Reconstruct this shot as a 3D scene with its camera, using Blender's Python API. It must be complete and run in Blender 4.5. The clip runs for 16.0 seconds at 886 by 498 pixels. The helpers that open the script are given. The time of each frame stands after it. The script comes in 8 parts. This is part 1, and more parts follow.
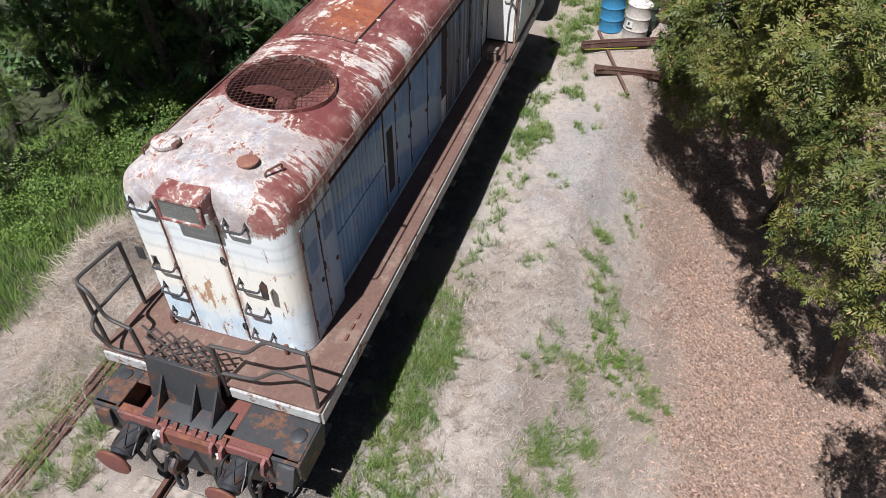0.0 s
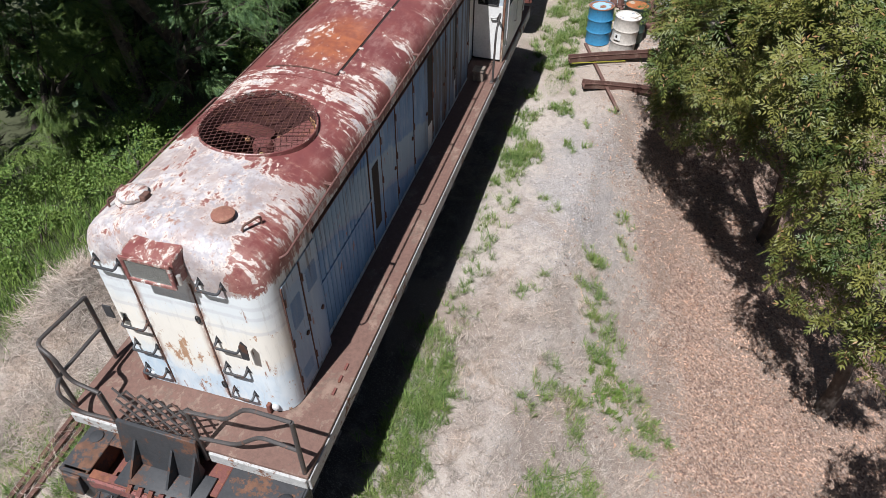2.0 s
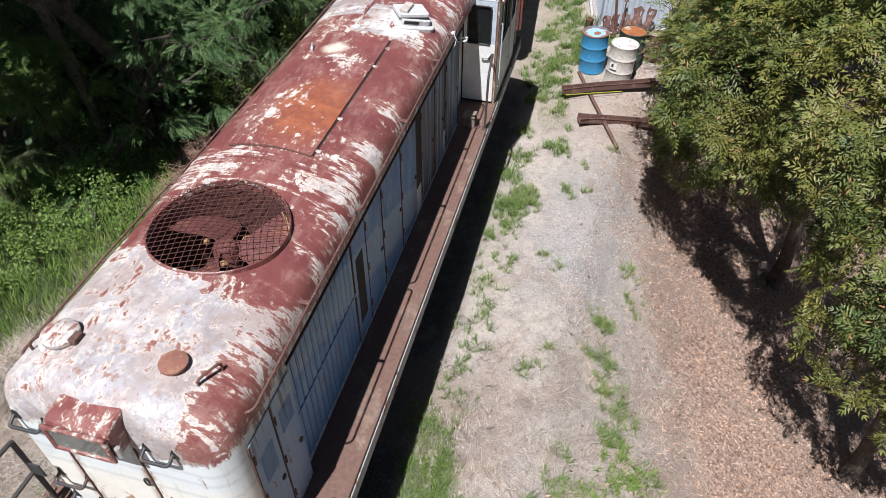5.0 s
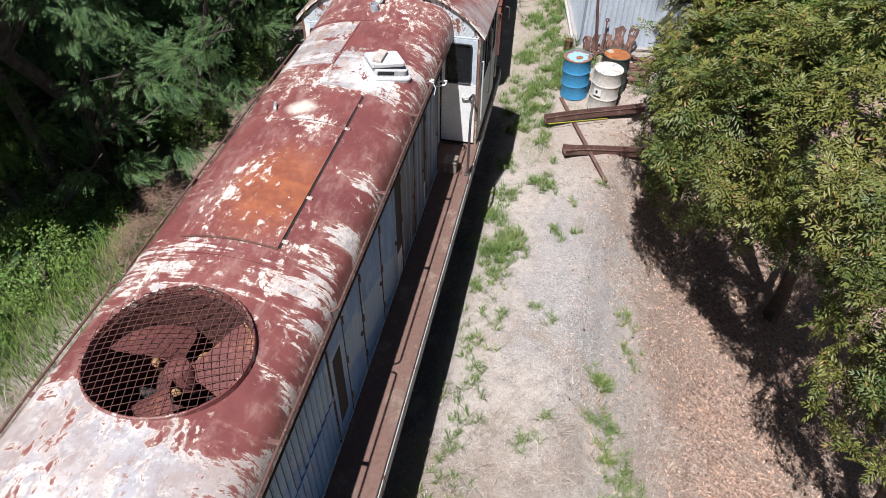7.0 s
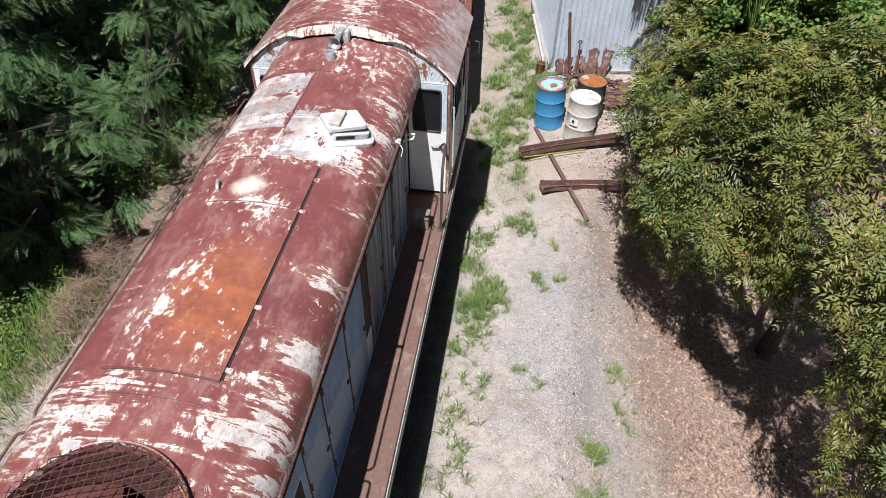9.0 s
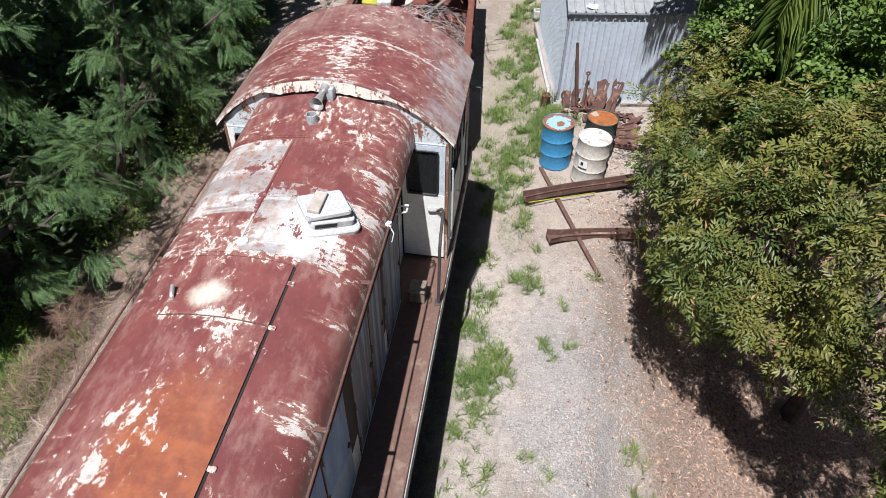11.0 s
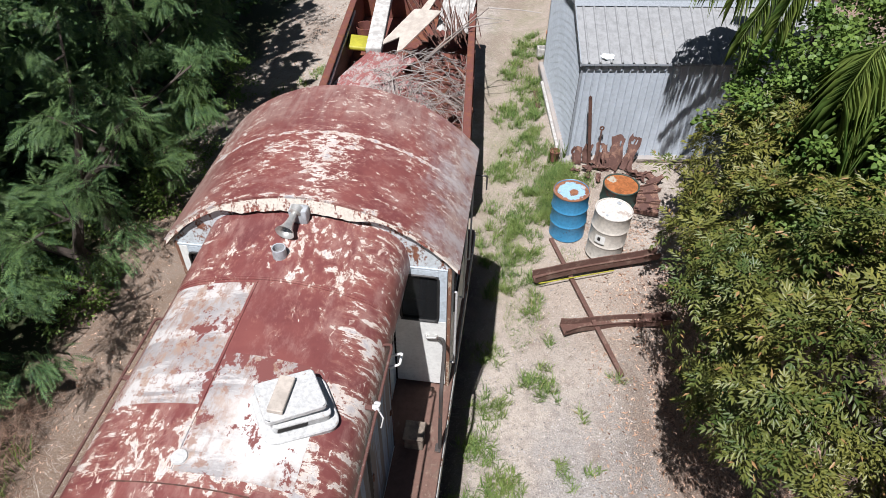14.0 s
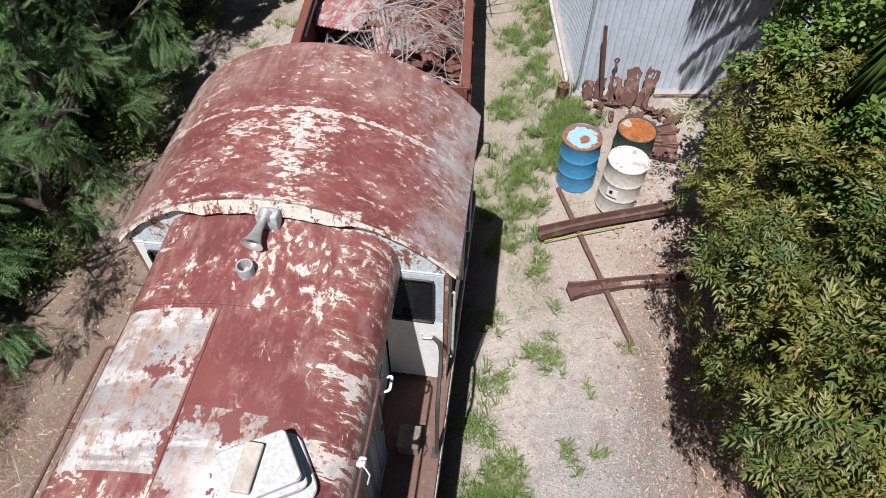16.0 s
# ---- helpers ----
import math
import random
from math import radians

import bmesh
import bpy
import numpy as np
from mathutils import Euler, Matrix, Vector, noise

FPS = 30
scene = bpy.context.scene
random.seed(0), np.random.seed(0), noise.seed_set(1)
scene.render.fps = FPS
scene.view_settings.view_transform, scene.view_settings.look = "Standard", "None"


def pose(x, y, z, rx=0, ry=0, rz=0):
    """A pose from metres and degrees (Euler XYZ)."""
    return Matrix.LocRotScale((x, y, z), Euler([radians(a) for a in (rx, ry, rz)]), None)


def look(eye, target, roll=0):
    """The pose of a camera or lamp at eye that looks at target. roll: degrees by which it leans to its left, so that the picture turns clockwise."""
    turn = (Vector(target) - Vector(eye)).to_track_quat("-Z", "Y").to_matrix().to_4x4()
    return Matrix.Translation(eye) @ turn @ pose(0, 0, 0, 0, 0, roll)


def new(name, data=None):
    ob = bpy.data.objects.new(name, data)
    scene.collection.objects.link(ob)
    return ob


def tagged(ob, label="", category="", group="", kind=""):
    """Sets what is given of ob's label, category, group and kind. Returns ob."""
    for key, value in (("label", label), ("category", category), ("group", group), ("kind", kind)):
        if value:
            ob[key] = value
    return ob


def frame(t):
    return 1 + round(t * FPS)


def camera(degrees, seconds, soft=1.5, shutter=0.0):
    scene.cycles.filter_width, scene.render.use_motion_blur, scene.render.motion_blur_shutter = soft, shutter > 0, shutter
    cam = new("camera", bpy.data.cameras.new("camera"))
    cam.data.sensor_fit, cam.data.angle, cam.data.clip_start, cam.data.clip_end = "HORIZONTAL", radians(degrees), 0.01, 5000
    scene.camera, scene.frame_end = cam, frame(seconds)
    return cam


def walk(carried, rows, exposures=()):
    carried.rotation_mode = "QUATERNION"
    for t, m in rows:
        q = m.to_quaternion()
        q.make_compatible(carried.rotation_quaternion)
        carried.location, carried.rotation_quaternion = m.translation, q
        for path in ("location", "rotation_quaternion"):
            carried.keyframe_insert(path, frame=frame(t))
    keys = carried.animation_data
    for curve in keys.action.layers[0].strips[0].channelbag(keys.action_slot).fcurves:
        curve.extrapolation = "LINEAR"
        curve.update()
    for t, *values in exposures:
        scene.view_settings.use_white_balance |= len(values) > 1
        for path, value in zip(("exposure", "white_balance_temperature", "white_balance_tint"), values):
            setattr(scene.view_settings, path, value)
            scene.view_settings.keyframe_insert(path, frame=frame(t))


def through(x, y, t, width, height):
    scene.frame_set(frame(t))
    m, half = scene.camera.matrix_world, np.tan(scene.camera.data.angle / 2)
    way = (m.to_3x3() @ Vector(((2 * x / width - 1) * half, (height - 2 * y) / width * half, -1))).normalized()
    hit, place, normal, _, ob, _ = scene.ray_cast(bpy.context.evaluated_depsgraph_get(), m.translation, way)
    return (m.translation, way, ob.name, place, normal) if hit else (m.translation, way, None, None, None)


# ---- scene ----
cam = camera(66.8, 16.0, soft=0.6)
PATH = [
    (0, (0.466, -0.264, 7.629), (0.019, 1.119, 6.256), 0.3),
    (0.5, (0.413, -0.155, 7.634), (-0.034, 1.229, 6.261), 0.3),
    (1, (0.348, -0.011, 7.638), (-0.098, 1.375, 6.266), 0.3),
    (1.5, (0.272, 0.158, 7.652), (-0.151, 1.55, 6.279), 0.4),
    (2, (0.18, 0.353, 7.668), (-0.221, 1.751, 6.295), 0.5),
    (2.5, (0.099, 0.557, 7.687), (-0.3, 1.953, 6.311), 0.5),
    (3, (0.007, 0.776, 7.689), (-0.383, 2.173, 6.312), 0.6),
    (3.5, (-0.088, 1.01, 7.698), (-0.464, 2.409, 6.319), 0.7),
    (4, (-0.185, 1.259, 7.695), (-0.548, 2.661, 6.316), 0.8),
    (6.5, (-0.693, 2.633, 7.73), (-0.995, 4.051, 6.352), 0.8),
    (7, (-0.778, 2.923, 7.748), (-1.052, 4.345, 6.369), 0.9),
    (7.5, (-0.856, 3.207, 7.749), (-1.098, 4.636, 6.37), 1.0),
    (8, (-0.938, 3.514, 7.746), (-1.147, 4.948, 6.367), 1.1),
    (8.5, (-0.987, 3.835, 7.754), (-1.179, 5.271, 6.375), 1.1),
    (9, (-1.032, 4.152, 7.752), (-1.222, 5.588, 6.373), 1.1),
    (11.5, (-1.26, 5.815, 7.733), (-1.447, 7.255, 6.357), 1.0),
    (12, (-1.319, 6.149, 7.734), (-1.501, 7.589, 6.359), 1.0),
    (12.5, (-1.382, 6.48, 7.727), (-1.557, 7.922, 6.352), 1.0),
    (13, (-1.447, 6.791, 7.729), (-1.622, 8.233, 6.354), 1.0),
    (13.5, (-1.503, 7.105, 7.72), (-1.676, 8.549, 6.347), 1.1),
    (14, (-1.54, 7.397, 7.726), (-1.714, 8.843, 6.355), 1.0),
    (14.5, (-1.577, 7.689, 7.716), (-1.751, 9.136, 6.347), 1.0),
    (15, (-1.625, 7.988, 7.714), (-1.8, 9.436, 6.346), 1.0),
    (15.5, (-1.633, 8.275, 7.698), (-1.801, 9.659, 6.264), 0.8),
    (15.8, (-1.629, 8.451, 7.703), (-1.788, 9.738, 6.18), 0.7),
    (16, (-1.661, 8.587, 7.704), (-1.804, 9.813, 6.13), 0.9),
]
walk(cam, [(t, look(eye, target, roll)) for t, eye, target, roll in PATH], [(0.0, 0.61, 6250.0, 10.0), (4.0, 0.63, 6250.0, 10.0), (6.5, 0.73, 6250.0, 10.0), (9.0, 0.73, 6250.0, 10.0), (11.5, 0.67, 6300.0, 10.0), (16.0, 0.60, 6400.0, 10.0)])

# world and sun
SUN_WAY = Vector((0.107, 0.50, -1.0)).normalized()
world = bpy.data.worlds.new("sky")
scene.world = world
world.use_nodes = True
wn = world.node_tree
sky = wn.nodes.new("ShaderNodeTexSky")
sky.sky_type, sky.sun_disc = "NISHITA", False
sky.sun_elevation = math.asin(-SUN_WAY.z)
sky.sun_rotation = math.atan2(-SUN_WAY.x, -SUN_WAY.y)
wn.links.new(sky.outputs[0], wn.nodes["Background"].inputs[0])
wn.nodes["Background"].inputs[1].default_value = 0.021
sun_data = bpy.data.lights.new("sun", "SUN")
sun_data.energy, sun_data.angle, sun_data.color = 5.0, radians(0.53), (1.0, 0.962, 0.955)
sun = new("sun", sun_data)
sun.matrix_world = look((0, 0, 40), Vector((0, 0, 40)) + SUN_WAY)

# ---------------------------------------------------------------- materials
class Nodes:
    """Small builder for node materials; coordinates are the object's own metres."""

    def __init__(self, name, rough=0.6, metal=0.0):
        self.m = bpy.data.materials.new(name)
        self.m.use_nodes = True
        self.t = self.m.node_tree
        self.b = self.t.nodes["Principled BSDF"]
        self.b.inputs["Roughness"].default_value = rough
        self.b.inputs["Metallic"].default_value = metal
        self.co = self.t.nodes.new("ShaderNodeTexCoord").outputs["Object"]

    def put(self, socket, value):
        if isinstance(value, bpy.types.NodeSocket):
            self.t.links.new(value, socket)
        elif isinstance(value, (tuple, list)) and len(value) == 3 and socket.type == "RGBA":
            socket.default_value = (*value, 1)
        else:
            socket.default_value = value

    def noise(self, scale, detail=4, rough=0.55, stretch=None, seed=0.0, distort=0.0):
        n = self.t.nodes.new("ShaderNodeTexNoise")
        n.inputs["Scale"].default_value = scale
        n.inputs["Detail"].default_value = detail
        n.inputs["Roughness"].default_value = rough
        n.inputs["Distortion"].default_value = distort
        mp = self.t.nodes.new("ShaderNodeMapping")
        mp.inputs["Location"].default_value = (seed * 7.3, seed * 3.1, seed * 5.7)
        if stretch:
            mp.inputs["Scale"].default_value = stretch
        self.t.links.new(self.co, mp.inputs[0])
        self.t.links.new(mp.outputs[0], n.inputs["Vector"])
        return n.outputs["Fac"]

    def voronoi(self, scale, feature="F1", stretch=None):
        n = self.t.nodes.new("ShaderNodeTexVoronoi")
        n.feature = feature
        n.inputs["Scale"].default_value = scale
        mp = self.t.nodes.new("ShaderNodeMapping")
        if stretch:
            mp.inputs["Scale"].default_value = stretch
        self.t.links.new(self.co, mp.inputs[0])
        self.t.links.new(mp.outputs[0], n.inputs["Vector"])
        return n

    def axis(self, k):
        n = self.t.nodes.new("ShaderNodeSeparateXYZ")
        self.t.links.new(self.co, n.inputs[0])
        return n.outputs[k]

    def math(self, op, a, b=0.0, c=None):
        n = self.t.nodes.new("ShaderNodeMath")
        n.operation = op
        self.put(n.inputs[0], a), self.put(n.inputs[1], b)
        if c is not None:
            self.put(n.inputs[2], c)
        return n.outputs[0]

    def step(self, v, lo, hi, a=0.0, b=1.0):
        n = self.t.nodes.new("ShaderNodeMapRange")
        n.interpolation_type = "SMOOTHSTEP"
        self.put(n.inputs["Value"], v)
        for key, x in (("From Min", lo), ("From Max", hi), ("To Min", a), ("To Max", b)):
            self.put(n.inputs[key], x)
        return n.outputs["Result"]

    def mix(self, f, a, b, how="MIX"):
        n = self.t.nodes.new("ShaderNodeMix")
        n.data_type, n.blend_type = "RGBA", how
        self.put(n.inputs[0], f), self.put(n.inputs[6], a), self.put(n.inputs[7], b)
        return n.outputs[2]

    def rand(self):
        return self.t.nodes.new("ShaderNodeObjectInfo").outputs["Random"]

    def island(self):
        return self.t.nodes.new("ShaderNodeNewGeometry").outputs["Random Per Island"]

    def ramp(self, v, stops):
        n = self.t.nodes.new("ShaderNodeValToRGB")
        self.put(n.inputs[0], v)
        e = n.color_ramp.elements
        while len(e) < len(stops):
            e.new(0.5)
        for k, (p, c) in enumerate(stops):
            e[k].position, e[k].color = p, (*c, 1)
        return n.outputs[0]

    def done(self, colour=None, rough=None, bump=None, strength=0.3, distance=0.01):
        if colour is not None:
            self.put(self.b.inputs["Base Color"], colour)
        if rough is not None:
            self.put(self.b.inputs["Roughness"], rough)
        if bump is not None:
            n = self.t.nodes.new("ShaderNodeBump")
            n.inputs["Strength"].default_value, n.inputs["Distance"].default_value = strength, distance
            self.t.links.new(bump, n.inputs["Height"])
            self.t.links.new(n.outputs[0], self.b.inputs["Normal"])
        return self.m


def plain(name, colour, rough=0.6, metal=0.0, vary=0.25, scale=8.0, bump=0.2):
    """A plain surface with grain and patchy dirt at two scales."""
    n = Nodes(name, rough, metal)
    f = n.noise(scale, 6, 0.6)
    g = n.noise(scale * 7, 4, 0.6)
    dark = tuple(c * (1 - vary) for c in colour)
    light = tuple(min(1, c * (1 + vary)) for c in colour)
    c = n.mix(n.step(f, 0.35, 0.65), dark, light)
    c = n.mix(n.step(g, 0.4, 0.75, 0, 0.35), c, tuple(x * 0.6 for x in colour))
    return n.done(c, None, g, bump, 0.004)


# ---- old locomotive paint: red oxide peeling over white and grey primer
RED, PALE, GREYP, CREAM = (0.15, 0.047, 0.046), (0.45, 0.425, 0.425), (0.335, 0.33, 0.35), (0.54, 0.465, 0.40)


def peeling(name, amount_of, wb=0.30, wm=0.32, wf=0.38, lo=0.543, hi=0.555, stretch=(1.0, 0.6, 1.0), bright_of=None, shoulders=False):
    """Red roof paint that flakes off to pale primer; amount_of(nodes) adds where more has gone."""
    n = Nodes(name, 0.5)
    big = n.noise(1.6, 9, 0.68, (1.0, 0.75, 1.0), 1)
    fine = n.noise(13, 10, 0.72, stretch, 2, 0.5)
    mid = n.noise(5.0, 9, 0.74, (1.3 * stretch[0], stretch[1], stretch[2]), 17, 0.7)
    if shoulders:
        down = n.step(n.math("ABSOLUTE", n.axis(0)), 0.45, 0.7)
        fine = n.math("ADD", n.math("MULTIPLY", fine, n.math("SUBTRACT", 1.0, down)), n.math("MULTIPLY", n.noise(13, 10, 0.72, (0.38, 1.25, 0.38), 2, 0.4), down))
        mid = n.math("ADD", n.math("MULTIPLY", mid, n.math("SUBTRACT", 1.0, down)), n.math("MULTIPLY", n.noise(5.0, 9, 0.74, (0.45, 1.5, 0.45), 17, 0.6), down))
    v = n.math("ADD", n.math("MULTIPLY", big, wb), n.math("ADD", n.math("MULTIPLY", fine, wf), n.math("MULTIPLY", mid, wm)))
    v = n.math("ADD", n.math("MULTIPLY_ADD", v, 1.5, -0.25), amount_of(n))
    fleck = n.math("MULTIPLY", n.step(n.noise(15, 3, 0.5, (1.2, 0.8, 1), 18, 0.5), 0.63, 0.65), n.step(n.noise(1.9, 4, 0.6, None, 19), 0.47, 0.58))
    v = n.math("ADD", v, n.math("MULTIPLY", fleck, 0.08))
    bare = n.step(v, lo, hi)
    # the red coat: dull and darker in places, rubbed thin near its edges
    red = n.mix(n.step(n.noise(2.3, 6, 0.6, None, 3), 0.35, 0.7), RED, (0.20, 0.068, 0.060))
    red = n.mix(n.step(n.noise(14, 5, 0.7, None, 4), 0.5, 0.8, 0, 0.5), red, (0.125, 0.036, 0.032))
    red = n.mix(n.step(n.noise(0.9, 5, 0.6, None, 71), 0.52, 0.68, 0, 0.6), red, (0.115, 0.036, 0.038))
    worn = n.step(v, lo - 0.085, lo + 0.005, 0, 0.62)
    red = n.mix(worn, red, (0.275, 0.125, 0.10))
    scuff = n.step(n.noise(17, 9, 0.75, stretch, 55), 0.48, 0.64, 0, 0.7)
    red = n.mix(n.math("MULTIPLY", scuff, worn), red, (0.42, 0.30, 0.25))
    # bare primer: fresh cream along the torn edges, weathered grey and rust-stained inside
    fade = n.step(n.noise(3.1, 6, 0.65, None, 5), 0.32, 0.58)
    old = n.mix(fade, PALE, GREYP)
    old = n.mix(n.step(n.noise(7.5, 9, 0.75, (1, 0.8, 1), 53), 0.47, 0.62, 0, 0.6), old, (0.20, 0.185, 0.19))
    old = n.mix(n.step(n.noise(5.5, 7, 0.7, None, 8), 0.52, 0.58, 0, 0.7), old, (0.50, 0.48, 0.465))
    old = n.mix(n.step(n.noise(3.4, 9, 0.75, (1, 0.7, 1), 31), 0.46, 0.64, 0, 0.6), old, (0.27, 0.185, 0.155))
    old = n.mix(n.step(n.noise(6.5, 8, 0.7, None, 6), 0.57, 0.66, 0, 0.8), old, (0.25, 0.11, 0.065))
    fresh = n.mix(n.step(n.noise(9, 6, 0.7, None, 72), 0.4, 0.62), CREAM, (0.62, 0.57, 0.52))
    rim = n.step(v, hi + 0.06, hi + 0.012, 0.0, 0.85)
    if bright_of:
        rim = n.math("MAXIMUM", rim, n.math("MULTIPLY", bright_of(n), n.step(n.noise(9, 9, 0.75, (1, 0.7, 1), 56), 0.42, 0.58, 0.1, 0.95)))
    pale = n.mix(rim, old, fresh)
    pale = n.mix(n.step(n.noise(26, 6, 0.7, (1.2, 0.7, 1), 54), 0.585, 0.63, 0, 0.6), pale, (0.20, 0.085, 0.06))
    pale = n.mix(n.step(n.noise(13, 9, 0.78, (1, 0.7, 1), 57), 0.56, 0.63, 0, 0.4), pale, (0.31, 0.18, 0.125))
    thin = n.step(n.noise(3.6, 9, 0.76, (1.6 * stretch[0], stretch[1], stretch[2]), 82), 0.47, 0.66, 0, 0.5)
    red = n.mix(thin, red, (0.33, 0.20, 0.175))
    c = n.mix(bare, red, pale)
    chip = n.math("MULTIPLY", n.step(n.noise(11, 7, 0.68, stretch, 52, 0.6), 0.60, 0.62), n.step(n.noise(1.5, 6, 0.7, None, 51), 0.5, 0.6))
    c = n.mix(n.math("MULTIPLY", chip, 0.85), c, (0.58, 0.50, 0.43))
    edge = n.math("MULTIPLY", n.step(v, lo - 0.012, lo), n.math("SUBTRACT", 1.0, bare))
    c = n.mix(n.math("MULTIPLY", edge, 0.45), c, (0.09, 0.026, 0.02))
    rough = n.mix(bare, (0.40, 0.40, 0.40), (0.7, 0.7, 0.7))
    coat = n.math("SUBTRACT", n.math("MULTIPLY", fine, 0.25), n.math("MULTIPLY", bare, 0.6))
    return n, c, rough, bare, coat


def area(n, x, y, x0, x1, y0, y1, soft=0.12):
    """A rectangle with soft sides on warped coordinates: 1 inside, 0 outside."""
    a = n.math("MULTIPLY", n.step(x, x0 - soft, x0 + soft), n.step(x, x1 + soft, x1 - soft))
    b = n.math("MULTIPLY", n.step(y, y0 - soft, y0 + soft), n.step(y, y1 + soft, y1 - soft))
    return n.math("MULTIPLY", a, b)


def blot(n, x, y, cx, cy, r, sx=1.0, sy=1.0):
    """A round patch that fades outwards."""
    dx, dy = n.math("MULTIPLY", n.math("SUBTRACT", x, cx), sx), n.math("MULTIPLY", n.math("SUBTRACT", y, cy), sy)
    return n.step(n.math("SQRT", n.math("ADD", n.math("MULTIPLY", dx, dx), n.math("MULTIPLY", dy, dy))), r * 1.35, r * 0.45)


def hood_amount(n):
    """How much of the hood's roof paint has gone, area by area (metres from the locomotive's middle)."""
    x, y = n.axis(0), n.axis(1)
    wob = n.math("MULTIPLY", n.math("SUBTRACT", n.noise(1.7, 7, 0.7, None, 9), 0.5), 1.0)
    wob2 = n.math("MULTIPLY", n.math("SUBTRACT", n.noise(2.1, 7, 0.7, None, 10), 0.5), 1.0)
    xw, yw = n.math("ADD", x, wob), n.math("ADD", y, wob2)
    ax = n.math("ABSOLUTE", x)
    nose = n.math("MULTIPLY", n.step(n.math("ADD", yw, n.math("MULTIPLY", xw, 0.45)), -2.5, -2.72), n.step(n.math("ADD", x, n.math("MULTIPLY", wob, 0.6)), 0.72, 0.48))
    brow = n.math("MULTIPLY", n.step(y, -3.5, -3.62), n.step(x, 0.1, 0.35))
    streaks = n.step(n.noise(3.0, 7, 0.7, (0.35, 3.4, 1), 70), 0.43, 0.56, 0.0, 0.15)
    ribs = n.math("MULTIPLY", streaks, n.math("MULTIPLY", area(n, x, yw, -0.95, 0.95, -1.45, -0.86, 0.05), n.step(n.noise(1.2, 4, 0.6, None, 73), 0.36, 0.5)))
    shoulder = n.math("MULTIPLY", area(n, x, yw, 0.62, 1.2, -2.1, -0.95, 0.07), n.step(n.noise(2.6, 6, 0.7, (0.4, 1.5, 0.4), 74), 0.44, 0.54, -0.02, 0.065))
    s = n.math("MULTIPLY", nose, 0.155)
    for f, k in ((ribs, 1.0), (shoulder, 1.0),
                 (brow, 0.055), (area(n, x, yw, 0.5, 1.0, -4.0, -2.6, 0.08), 0.05),
                 (blot(n, xw, yw, -0.62, -1.35, 0.32), 0.075),
                 (area(n, x, yw, -0.95, -0.5, -0.85, 1.6), -0.035),
                 (area(n, x, yw, 0.42, 1.0, -0.8, 1.6, 0.05), -0.035),
                 (blot(n, x, y, 0.76, -0.42, 0.2, 0.6, 1.3), 0.12), (blot(n, x, y, 0.74, 0.36, 0.2, 0.6, 1.4), 0.11),
                 (blot(n, x, y, 0.72, -0.78, 0.17, 0.6, 1.3), 0.09), (blot(n, x, y, 0.8, 1.25, 0.14, 0.6, 1.3), 0.07),
                 (area(n, xw, y, -1.0, 0.05, 1.67, 2.3, 0.07), 0.085),
                 (area(n, xw, y, 0.0, 0.68, 1.67, 2.62, 0.07), 0.10),
                 (area(n, x, y, -0.15, 0.62, 2.66, 3.34, 0.06), -0.035),
                 (area(n, x, yw, 0.62, 1.0, 1.7, 3.36, 0.06), 0.04),
                 (area(n, xw, y, -1.0, -0.1, 3.38, 4.3, 0.08), -0.012),
                 (area(n, xw, y, 0.0, 1.0, 3.38, 4.3, 0.08), 0.028),
                 (n.math("MULTIPLY", n.step(ax, 0.6, 0.86), n.step(n.noise(3.0, 5, 0.7, (0.3, 1.6, 0.3), 11), 0.48, 0.6)), 0.045)):
        s = n.math("ADD", s, n.math("MULTIPLY", f, k))
    return n.math("ADD", s, -0.04)


